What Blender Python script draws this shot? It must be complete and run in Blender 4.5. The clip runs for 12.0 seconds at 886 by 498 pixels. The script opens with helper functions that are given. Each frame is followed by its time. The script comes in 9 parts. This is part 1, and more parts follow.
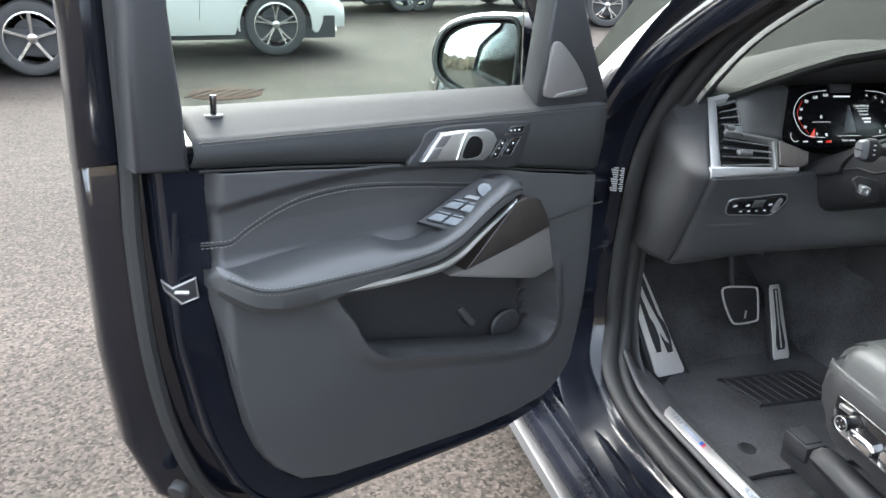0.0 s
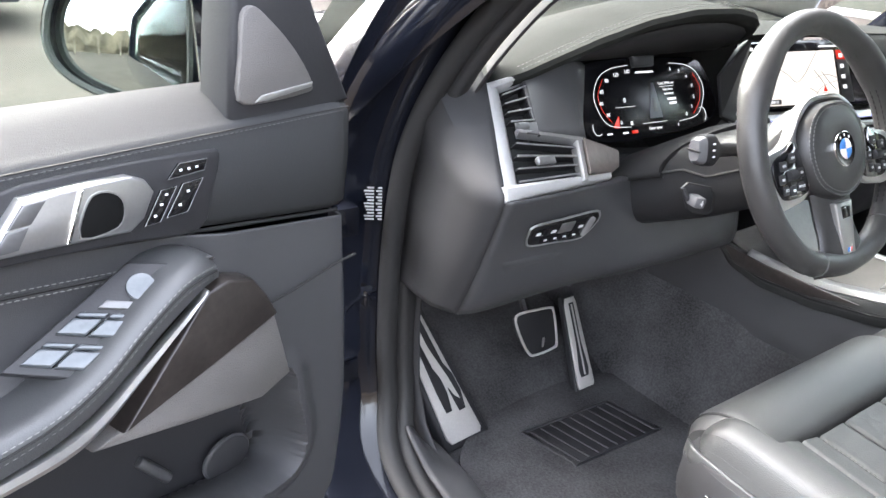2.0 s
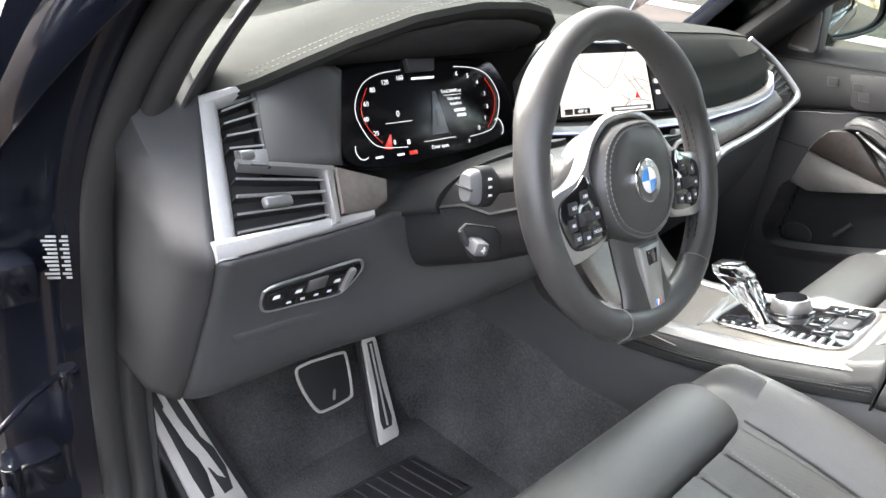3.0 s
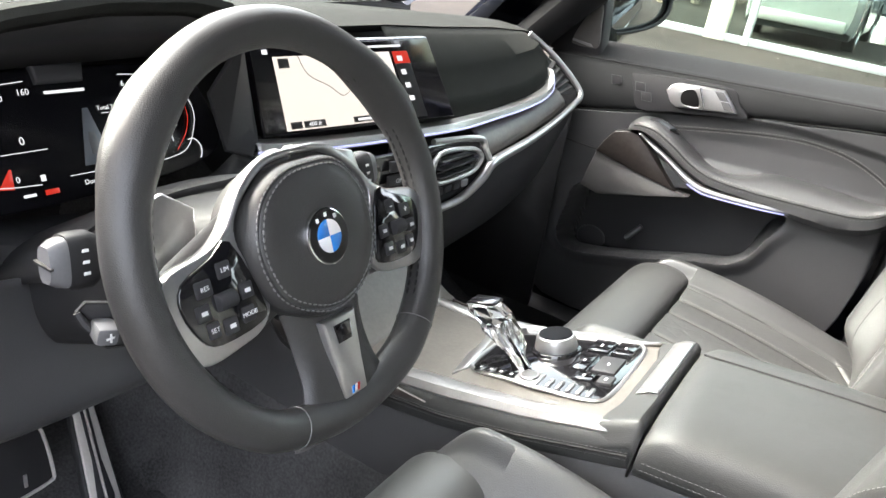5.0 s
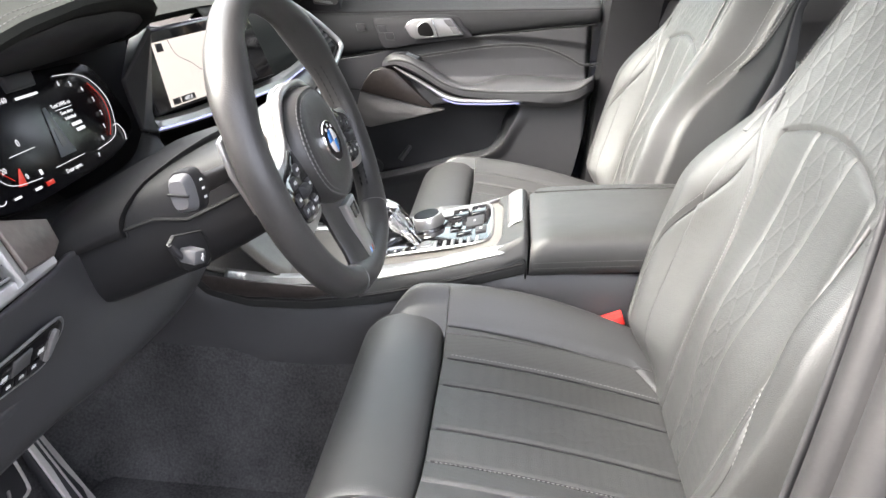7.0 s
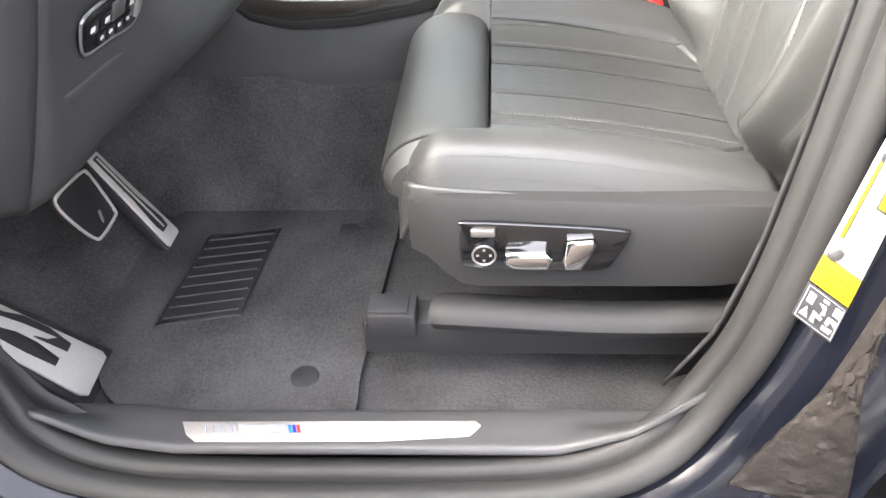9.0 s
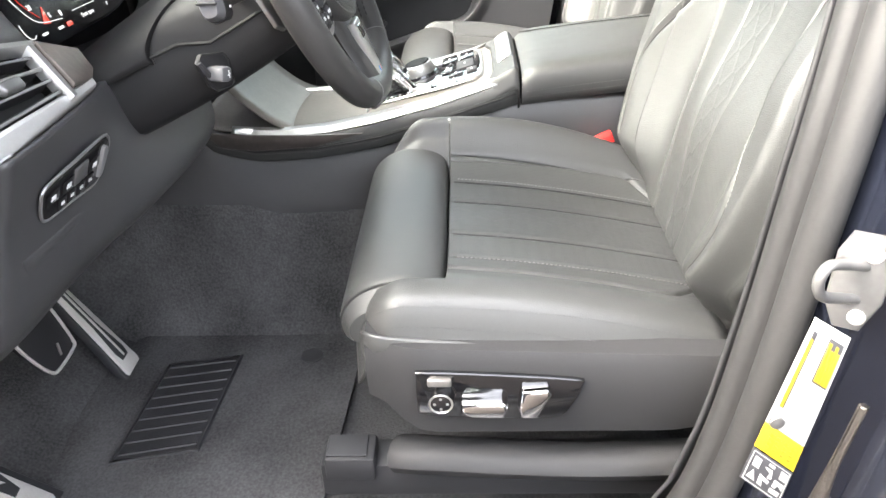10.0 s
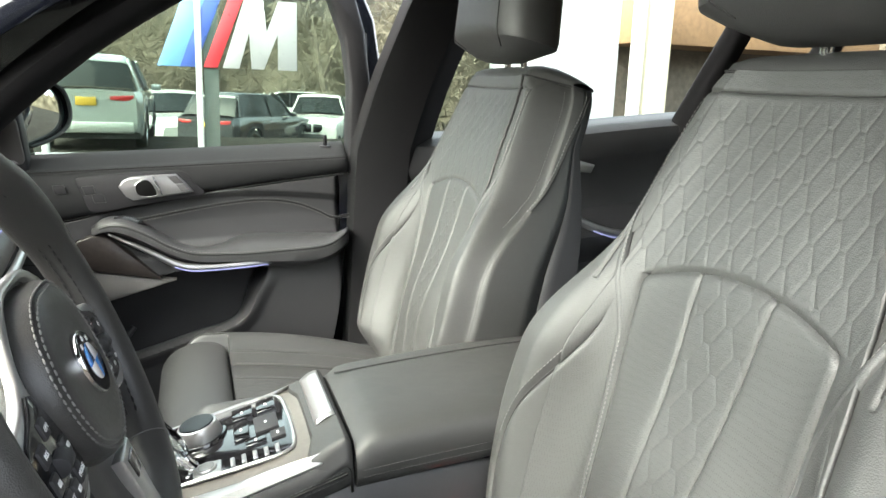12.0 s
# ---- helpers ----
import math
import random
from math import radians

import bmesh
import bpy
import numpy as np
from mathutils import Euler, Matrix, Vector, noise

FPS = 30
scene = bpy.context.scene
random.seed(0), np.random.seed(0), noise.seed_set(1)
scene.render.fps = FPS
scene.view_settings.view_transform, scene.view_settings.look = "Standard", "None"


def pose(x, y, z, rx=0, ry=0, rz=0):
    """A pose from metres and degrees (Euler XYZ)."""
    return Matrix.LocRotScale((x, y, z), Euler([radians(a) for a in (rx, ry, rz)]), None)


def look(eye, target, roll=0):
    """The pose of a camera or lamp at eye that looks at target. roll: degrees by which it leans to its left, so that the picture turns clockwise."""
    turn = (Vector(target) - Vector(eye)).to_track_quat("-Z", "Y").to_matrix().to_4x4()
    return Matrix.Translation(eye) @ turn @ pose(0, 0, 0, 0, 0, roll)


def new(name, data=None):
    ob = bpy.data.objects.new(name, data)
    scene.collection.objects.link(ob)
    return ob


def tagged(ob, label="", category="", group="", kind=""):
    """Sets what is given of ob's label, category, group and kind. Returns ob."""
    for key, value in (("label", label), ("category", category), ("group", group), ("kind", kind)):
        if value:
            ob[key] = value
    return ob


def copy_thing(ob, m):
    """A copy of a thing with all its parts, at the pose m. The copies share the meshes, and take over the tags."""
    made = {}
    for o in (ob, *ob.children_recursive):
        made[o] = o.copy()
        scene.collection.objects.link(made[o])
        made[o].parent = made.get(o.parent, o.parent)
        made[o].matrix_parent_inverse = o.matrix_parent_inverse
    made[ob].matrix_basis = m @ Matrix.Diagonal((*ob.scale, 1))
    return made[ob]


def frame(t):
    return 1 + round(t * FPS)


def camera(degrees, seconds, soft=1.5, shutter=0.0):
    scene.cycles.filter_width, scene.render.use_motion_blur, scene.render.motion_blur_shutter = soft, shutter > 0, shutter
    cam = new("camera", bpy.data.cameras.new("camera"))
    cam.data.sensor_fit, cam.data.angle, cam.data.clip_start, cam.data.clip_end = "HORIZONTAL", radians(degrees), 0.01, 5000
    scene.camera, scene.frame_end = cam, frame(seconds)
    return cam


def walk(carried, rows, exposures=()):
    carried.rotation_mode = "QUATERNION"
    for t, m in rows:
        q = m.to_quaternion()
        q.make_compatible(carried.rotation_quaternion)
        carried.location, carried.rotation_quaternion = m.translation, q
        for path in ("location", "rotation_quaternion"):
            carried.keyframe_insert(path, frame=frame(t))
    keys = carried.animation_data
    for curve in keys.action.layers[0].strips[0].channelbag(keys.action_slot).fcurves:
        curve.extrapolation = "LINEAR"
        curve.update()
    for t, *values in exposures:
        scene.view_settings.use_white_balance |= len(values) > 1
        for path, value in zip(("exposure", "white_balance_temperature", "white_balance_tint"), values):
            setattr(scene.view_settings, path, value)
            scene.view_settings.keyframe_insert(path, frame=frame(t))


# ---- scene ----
cam = camera(61.4, 12.0)
PATH = [
    (0, (-1.581, -0.925, 1.415), (-1.072, 0.847, 0.641), 1.6),
    (0.5, (-1.56, -0.829, 1.402), (-0.955, 0.908, 0.618), 1.8),
    (1, (-1.487, -0.66, 1.371), (-0.757, 1.024, 0.577), 1.9),
    (1.5, (-1.415, -0.553, 1.358), (-0.516, 1.036, 0.542), 2.4),
    (2, (-1.33, -0.46, 1.354), (-0.26, 1.009, 0.52), 3.4),
    (2.5, (-1.217, -0.375, 1.35), (0.012, 0.958, 0.506), 4.9),
    (3, (-1.058, -0.349, 1.339), (0.289, 0.868, 0.5), 6.4),
    (3.5, (-0.914, -0.355, 1.344), (0.507, 0.774, 0.503), 7.7),
    (3.7, (-0.885, -0.352, 1.346), (0.559, 0.743, 0.5), 7.9),
    (5.3, (-0.787, -0.341, 1.354), (0.844, 0.478, 0.537), 9.2),
    (5.5, (-0.814, -0.333, 1.358), (0.857, 0.418, 0.556), 8.9),
    (6, (-0.913, -0.263, 1.364), (0.865, 0.243, 0.601), 7.4),
    (6.5, (-1.024, -0.202, 1.36), (0.808, 0.063, 0.604), 4.7),
    (7, (-1.144, -0.188, 1.327), (0.677, -0.044, 0.511), 2.1),
    (7.5, (-1.23, -0.181, 1.28), (0.534, -0.072, 0.344), -0.3),
    (7.7, (-1.244, -0.165, 1.286), (0.469, -0.068, 0.26), -0.2),
    (9.3, (-1.3, -0.128, 1.168), (0.293, 0.012, -0.033), -3.2),
    (9.5, (-1.294, -0.131, 1.186), (0.339, -0.006, 0.038), -3.0),
    (10, (-1.269, -0.148, 1.245), (0.454, -0.083, 0.23), -1.9),
    (10.5, (-1.25, -0.176, 1.284), (0.571, -0.203, 0.458), -0.8),
    (11, (-1.151, -0.153, 1.315), (0.715, -0.371, 0.631), 0.7),
    (11.5, (-0.994, -0.095, 1.303), (0.879, -0.519, 0.747), 1.6),
    (12, (-0.898, -0.073, 1.288), (0.956, -0.695, 0.873), 2.1),
]
walk(cam, [(t, look(eye, target, roll)) for t, eye, target, roll in PATH], exposures=[(0, 3.90, 6250, 6), (1, 4.20, 6300, 13), (2.5, 4.56, 6600, 12), (3.5, 4.46, 6650, 12), (5.5, 4.16, 6700, 11), (7.5, 4.16, 6650, 15), (9.5, 4.78, 6950, 12), (10.5, 4.22, 6700, 10), (11.2, 3.70, 6700, 8), (12, 3.54, 6700, 6)])

# ---- light ----
sky_world = bpy.data.worlds.new("overcast_sky")
scene.world = sky_world
sky_world.use_nodes = True
sky_nodes = sky_world.node_tree
sky_tex = sky_nodes.nodes.new("ShaderNodeTexSky")
sky_tex.sky_type = "NISHITA"
sky_tex.sun_disc = False
sky_tex.sun_elevation = radians(42)
sky_tex.sun_rotation = radians(-14)
sky_tex.dust_density = 4.0
sky_tex.ozone_density = 0.6
sky_grey = sky_nodes.nodes.new("ShaderNodeHueSaturation")
sky_grey.inputs["Saturation"].default_value = 0.40
sky_nodes.links.new(sky_tex.outputs[0], sky_grey.inputs["Color"])
sky_nodes.links.new(sky_grey.outputs[0], sky_nodes.nodes["Background"].inputs[0])
sky_nodes.nodes["Background"].inputs[1].default_value = 0.15

sun_data = bpy.data.lights.new("sun", "SUN")
sun_data.energy, sun_data.angle, sun_data.color = 0.72, radians(80), (1.0, 0.97, 0.93)
sun = new("sun", sun_data)
sun.matrix_world = look((-0.53, 2.09, 2.1), (0, 0, 0))


# ---- materials ----
def surface(name, colour, rough=0.5, metal=0.0, grain=0.0, bump=0.0, var=0.15, wide=3.0, coat=0.0, cell=0.0, spec=0.5, wear=0.0, ripple=0.0):
    """A procedural surface: colour varied at a wide and a fine scale, with fine relief."""
    m = bpy.data.materials.new(name)
    m.use_nodes = True
    nt = m.node_tree
    b = nt.nodes["Principled BSDF"]
    b.inputs["Roughness"].default_value = rough
    b.inputs["Metallic"].default_value = metal
    b.inputs["Coat Weight"].default_value = coat
    b.inputs["Coat Roughness"].default_value = 0.04
    b.inputs["Specular IOR Level"].default_value = spec
    tc = nt.nodes.new("ShaderNodeTexCoord")

    def noisy(scale, detail):
        n = nt.nodes.new("ShaderNodeTexNoise")
        n.inputs["Scale"].default_value = scale
        n.inputs["Detail"].default_value = detail
        nt.links.new(tc.outputs["Object"], n.inputs["Vector"])
        return n

    big = noisy(wide, 3)
    fine = noisy(grain if grain else 60, 4)
    mixed = nt.nodes.new("ShaderNodeMath")
    mixed.operation = "MULTIPLY_ADD"
    mixed.inputs[1].default_value = 0.55
    nt.links.new(big.outputs[0], mixed.inputs[0])
    half = nt.nodes.new("ShaderNodeMath")
    half.operation = "MULTIPLY"
    half.inputs[1].default_value = 0.45
    nt.links.new(fine.outputs[0], half.inputs[0])
    nt.links.new(half.outputs[0], mixed.inputs[2])
    ramp = nt.nodes.new("ShaderNodeValToRGB")
    ramp.color_ramp.elements[0].position, ramp.color_ramp.elements[1].position = 0.32, 0.68
    lo, hi = 1 - var, 1 + var
    ramp.color_ramp.elements[0].color = (colour[0] * lo, colour[1] * lo, colour[2] * lo, 1)
    ramp.color_ramp.elements[1].color = (min(1, colour[0] * hi), min(1, colour[1] * hi), min(1, colour[2] * hi), 1)
    nt.links.new(mixed.outputs[0], ramp.inputs[0])
    nt.links.new(ramp.outputs[0], b.inputs["Base Color"])
    if wear:
        rr = nt.nodes.new("ShaderNodeMapRange")
        rr.inputs["To Min"].default_value, rr.inputs["To Max"].default_value = max(0.02, rough - wear), min(1, rough + wear)
        nt.links.new(mixed.outputs[0], rr.inputs["Value"])
        rr.inputs["From Min"].default_value, rr.inputs["From Max"].default_value = 0.3, 0.7
        nt.links.new(rr.outputs[0], b.inputs["Roughness"])
    if bump:
        bp = nt.nodes.new("ShaderNodeBump")
        bp.inputs["Strength"].default_value = bump
        bp.inputs["Distance"].default_value = 0.001
        if cell:
            vo = nt.nodes.new("ShaderNodeTexVoronoi")
            vo.inputs["Scale"].default_value = cell
            nt.links.new(tc.outputs["Object"], vo.inputs["Vector"])
            nt.links.new(vo.outputs["Distance"], bp.inputs["Height"])
        else:
            nt.links.new(fine.outputs[0], bp.inputs["Height"])
        nt.links.new(bp.outputs[0], b.inputs["Normal"])
        if ripple:
            soft = nt.nodes.new("ShaderNodeBump")
            soft.inputs["Strength"].default_value = 0.35
            soft.inputs["Distance"].default_value = 0.006
            nt.links.new(noisy(ripple, 2).outputs[0], soft.inputs["Height"])
            nt.links.new(soft.outputs[0], bp.inputs["Normal"])
    return m


def glow(name, colour, strength):
    m = bpy.data.materials.new(name)
    m.use_nodes = True
    b = m.node_tree.nodes["Principled BSDF"]
    b.inputs["Base Color"].default_value = (*[c * 0.2 for c in colour], 1)
    b.inputs["Roughness"].default_value = 0.25
    b.inputs["Emission Color"].default_value = (*colour, 1)
    b.inputs["Emission Strength"].default_value = strength
    return m


def glass(name, tint=(1, 1, 1), rough=0.0):
    m = bpy.data.materials.new(name)
    m.use_nodes = True
    b = m.node_tree.nodes["Principled BSDF"]
    b.inputs["Base Color"].default_value = (*tint, 1)
    b.inputs["Transmission Weight"].default_value = 1.0
    b.inputs["Roughness"].default_value = rough
    b.inputs["IOR"].default_value = 1.45
    return m


def pane(name, tint=(0.80, 0.86, 0.82)):
    """Thin window glass: clear with a weak mirror on top."""
    m = bpy.data.materials.new(name)
    m.use_nodes = True
    nt = m.node_tree
    nt.nodes.remove(nt.nodes["Principled BSDF"])
    mix = nt.nodes.new("ShaderNodeMixShader")
    clear, shine, lw = nt.nodes.new("ShaderNodeBsdfTransparent"), nt.nodes.new("ShaderNodeBsdfGlossy"), nt.nodes.new("ShaderNodeFresnel")
    clear.inputs[0].default_value = (*tint, 1)
    shine.inputs["Roughness"].default_value = 0.02
    lw.inputs["IOR"].default_value = 1.3
    nt.links.new(lw.outputs[0], mix.inputs[0])
    nt.links.new(clear.outputs[0], mix.inputs[1])
    nt.links.new(shine.outputs[0], mix.inputs[2])
    nt.links.new(mix.outputs[0], nt.nodes["Material Output"].inputs[0])
    return m


LEATHER = surface("black_leather", (0.033, 0.034, 0.033), 0.50, spec=0.45, grain=420, bump=0.22, var=0.10, wide=5, wear=0.05, cell=900, ripple=16)
DASHHIDE = surface("dashboard_leather", (0.019, 0.0199, 0.0184), 0.85, grain=420, bump=0.3, var=0.12, wide=5, cell=900, spec=0.06, ripple=14)
SEATHIDE = surface("seat_leather", (0.042, 0.043, 0.042), 0.50, spec=0.75, grain=420, bump=0.25, var=0.14, wide=6, wear=0.07, cell=800)
ARMHIDE = surface("armrest_leather", (0.042, 0.043, 0.044), 0.44, spec=0.8, grain=420, bump=0.2, var=0.10, wide=5, wear=0.05, cell=900)
SHROUD = surface("column_plastic", (0.013, 0.013, 0.014), 0.55, grain=600, bump=0.2, var=0.15, wide=8, cell=1100, spec=0.35)
DOORWOOD = surface("dark_door_wood", (0.024, 0.020, 0.018), 0.34, grain=130, bump=0.25, var=0.4, wide=22)
HOLLOWSHADE = surface("recess_shade_black", (0.006, 0.006, 0.006), 0.8, grain=300, var=0.2, wide=20, spec=0.1)
DISPLAYGLASS = surface("black_display_glass", (0.004, 0.004, 0.005), 0.22, grain=90, var=0.2, wide=20, spec=0.22)
BELTHIDE = surface("door_top_leather", (0.032, 0.033, 0.034), 0.66, spec=0.25, grain=420, bump=0.25, var=0.10, wide=5, cell=900)
VENTSILVER = surface("vent_frame_silver", (0.46, 0.46, 0.455), 0.38, metal=0.4, grain=300, bump=0.04, var=0.06, wide=10)
PILLARTRIM = surface("pillar_fabric", (0.012, 0.012, 0.013), 0.85, grain=700, bump=0.3, var=0.2, wide=6, spec=0.25)
WHEELHIDE = surface("worn_wheel_leather", (0.036, 0.035, 0.034), 0.38, grain=420, bump=0.2, var=0.15, wide=7, wear=0.08, cell=1000)
BOLSTERHIDE = surface("bolster_leather", (0.034, 0.035, 0.0335), 0.55, grain=450, bump=0.25, var=0.14, wide=6, cell=800, spec=0.7, ripple=14)
MATTETRIM = surface("matt_pillar_trim", (0.034, 0.033, 0.035), 0.92, grain=600, bump=0.3, var=0.2, wide=6, spec=0.06)
SLAT = surface("vent_slat_silver", (0.34, 0.34, 0.34), 0.30, metal=0.7, grain=300, var=0.1, wide=20)
NAPPA = surface("perforated_leather", (0.036, 0.037, 0.0355), 0.55, spec=0.8, wear=0.06, grain=500, bump=0.22, var=0.12, wide=6, cell=640, ripple=18)
hole_nodes = NAPPA.node_tree
hole_grid = hole_nodes.nodes.new("ShaderNodeTexVoronoi")
hole_grid.inputs["Scale"].default_value, hole_grid.inputs["Randomness"].default_value = 440, 0.3
hole_coord = hole_nodes.nodes.new("ShaderNodeTexCoord")
hole_nodes.links.new(hole_coord.outputs["Object"], hole_grid.inputs["Vector"])
hole_tone = hole_nodes.nodes.new("ShaderNodeValToRGB")
hole_tone.color_ramp.elements[0].position, hole_tone.color_ramp.elements[1].position = 0.22, 0.36
hole_tone.color_ramp.elements[0].color, hole_tone.color_ramp.elements[1].color = (0.52, 0.52, 0.52, 1), (1.08, 1.08, 1.08, 1)
hole_nodes.links.new(hole_grid.outputs["Distance"], hole_tone.inputs[0])
hole_mix = hole_nodes.nodes.new("ShaderNodeMix")
hole_mix.data_type, hole_mix.blend_type = "RGBA", "MULTIPLY"
hole_mix.inputs["Factor"].default_value = 1.0
hole_shader = hole_nodes.nodes["Principled BSDF"]
hole_nodes.links.new(hole_shader.inputs["Base Color"].links[0].from_socket, hole_mix.inputs[6])
hole_nodes.links.new(hole_tone.outputs[0], hole_mix.inputs[7])
hole_nodes.links.new(hole_mix.outputs[2], hole_shader.inputs["Base Color"])
PLASTIC = surface("soft_plastic", (0.047, 0.047, 0.049), 0.42, grain=700, bump=0.18, var=0.12, wide=6, cell=1100, ripple=7)
SEATSHELL = surface("grained_seat_plastic", (0.026, 0.026, 0.027), 0.55, grain=700, bump=0.2, var=0.14, wide=7, cell=1100, spec=0.35)
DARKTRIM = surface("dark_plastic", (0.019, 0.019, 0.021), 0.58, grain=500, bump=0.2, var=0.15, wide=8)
GLOSSBLACK = surface("piano_black", (0.008, 0.008, 0.009), 0.08, grain=90, var=0.2, wide=20, coat=0.6)
PAINT = surface("black_paint", (0.005, 0.006, 0.010), 0.16, grain=900, var=0.35, wide=4, coat=1.0, wear=0.05)
INNERPAINT = surface("black_inner_paint", (0.006, 0.007, 0.011), 0.18, bump=0.05, grain=300, var=0.3, wide=9, coat=0.25, spec=0.35, wear=0.08, ripple=9)
RUBBER = surface("rubber_seal", (0.019, 0.0187, 0.0187), 0.60, grain=200, bump=0.25, var=0.12, wide=9, ripple=12)
CARPET = surface("black_carpet", (0.056, 0.0555, 0.057), 0.95, grain=240, bump=1.0, var=0.55, wide=8, spec=0.08)
RIBMAT = surface("rubber_heel_pad", (0.020, 0.020, 0.022), 0.5, grain=300, bump=0.2, var=0.2, wide=12)
SATIN = surface("satin_silver", (0.43, 0.43, 0.425), 0.32, metal=0.85, grain=300, bump=0.05, var=0.06, wide=10)
CHROME = surface("polished_chrome", (0.80, 0.80, 0.80), 0.09, metal=1.0, grain=100, var=0.03, wide=10)
STEEL = surface("brushed_steel", (0.56, 0.54, 0.52), 0.40, metal=0.7, grain=260, bump=0.12, var=0.08, wide=14)
PEDALSTEEL = surface("pedal_steel", (0.52, 0.50, 0.475), 0.48, metal=0.25, grain=260, bump=0.12, var=0.08, wide=14)
DARKMETAL = surface("dull_metal", (0.28, 0.27, 0.26), 0.42, metal=0.8, grain=260, bump=0.12, var=0.2, wide=14)
WOOD = surface("grey_brown_wood", (0.040, 0.033, 0.030), 0.36, grain=130, bump=0.3, var=0.35, wide=22)
DASHWOOD = surface("brown_grey_wood", (0.085, 0.072, 0.064), 0.45, grain=130, bump=0.3, var=0.32, wide=22)
GREIGE = surface("console_wood", (0.098, 0.090, 0.080), 0.42, grain=160, bump=0.2, var=0.18, wide=16)
GRILLE = surface("speaker_grille", (0.165, 0.157, 0.150), 0.40, metal=0.35, grain=900, bump=0.7, var=0.15, wide=12, cell=800)
THREAD = surface("grey_thread", (0.165, 0.165, 0.16), 0.7, grain=900, var=0.2, wide=40)
DARKTHREAD = surface("dark_thread", (0.065, 0.065, 0.065), 0.7, grain=900, var=0.2, wide=40)
QUILTTHREAD = surface("black_thread", (0.022, 0.022, 0.022), 0.7, grain=900, var=0.2, wide=40)
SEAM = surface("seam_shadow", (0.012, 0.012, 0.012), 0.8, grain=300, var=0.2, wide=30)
WHITEINK = surface("white_print", (0.70, 0.70, 0.70), 0.6, grain=200, var=0.08, wide=30)
REDPLASTIC = surface("red_plastic", (0.62, 0.030, 0.025), 0.4, grain=200, var=0.08, wide=30)
MIRROR = surface("mirror_glass", (0.82, 0.86, 0.85), 0.02, metal=1.0, grain=50, var=0.02, wide=10)
ENAMELBLUE = surface("blue_enamel", (0.02, 0.20, 0.62), 0.15, grain=100, var=0.05, wide=30, coat=0.8)
ENAMELWHITE = surface("white_enamel", (0.80, 0.82, 0.82), 0.15, grain=100, var=0.03, wide=30, coat=0.8)
CRYSTAL = glass("crystal_glass", (0.97, 0.98, 1.0))
PANE = pane("window_glass")
MAPGLOW = glow("map_screen", (0.80, 0.74, 0.67), 0.068)
INKGLOW = glow("screen_ink", (0.85, 0.87, 0.90), 0.062)
REDGLOW = glow("screen_red", (0.85, 0.05, 0.03), 0.034)
BLUEGLOW = glow("ambient_blue", (0.46, 0.50, 0.92), 0.075)
SCREEN = surface("display_glass", (0.004, 0.004, 0.006), 0.12, grain=50, var=0.2, wide=12, coat=0.3)
ASPHALT = surface("worn_asphalt", (0.0172, 0.0154, 0.0142), 0.92, grain=110, bump=1.0, var=0.5, wide=0.9, spec=0.10)
# stone chips in the asphalt, each of its own tone
chip_nodes = ASPHALT.node_tree
chips = chip_nodes.nodes.new("ShaderNodeTexVoronoi")
chips.inputs["Scale"].default_value = 95
chip_coord = chip_nodes.nodes.new("ShaderNodeTexCoord")
chip_nodes.links.new(chip_coord.outputs["Object"], chips.inputs["Vector"])
chip_tone = chip_nodes.nodes.new("ShaderNodeValToRGB")
chip_tone.color_ramp.elements[0].position, chip_tone.color_ramp.elements[1].position = 0.1, 0.95
chip_tone.color_ramp.elements[0].color = (0.35, 0.33, 0.32, 1)
chip_tone.color_ramp.elements[1].color = (2.7, 2.5, 2.35, 1)
chip_nodes.links.new(chips.outputs["Color"], chip_tone.inputs[0])
chip_mix = chip_nodes.nodes.new("ShaderNodeMix")
chip_mix.data_type, chip_mix.blend_type = "RGBA", "MULTIPLY"
chip_mix.inputs["Factor"].default_value = 0.85
chip_shader = chip_nodes.nodes["Principled BSDF"]
chip_nodes.links.new(chip_shader.inputs["Base Color"].links[0].from_socket, chip_mix.inputs[6])
chip_nodes.links.new(chip_tone.outputs[0], chip_mix.inputs[7])
chip_nodes.links.new(chip_mix.outputs[2], chip_shader.inputs["Base Color"])


# ---- mesh helpers ----
def smooth_line(pts, steps=6, closed=False):
    """A smooth curve through the points."""
    p = [Vector(q) for q in pts]
    n, out = len(p), []
    for i in range(n if closed else n - 1):
        if closed:
            a, b, c, d = p[i - 1], p[i], p[(i + 1) % n], p[(i + 2) % n]
        else:
            a, b, c, d = p[max(i - 1, 0)], p[i], p[i + 1], p[min(i + 2, n - 1)]
        for k in range(steps):
            s = k / steps
            out.append(0.5 * (2 * b + (c - a) * s + (2 * a - 5 * b + 4 * c - d) * s * s + (3 * b - a - 3 * c + d) * s ** 3))
    if not closed:
        out.append(p[-1])
    return out


def ease(a, b, x):
    s = min(1.0, max(0.0, (x - a) / (b - a)))
    return s * s * (3 - 2 * s)


def along(xs, ys, x):
    return float(np.interp(x, xs, ys))


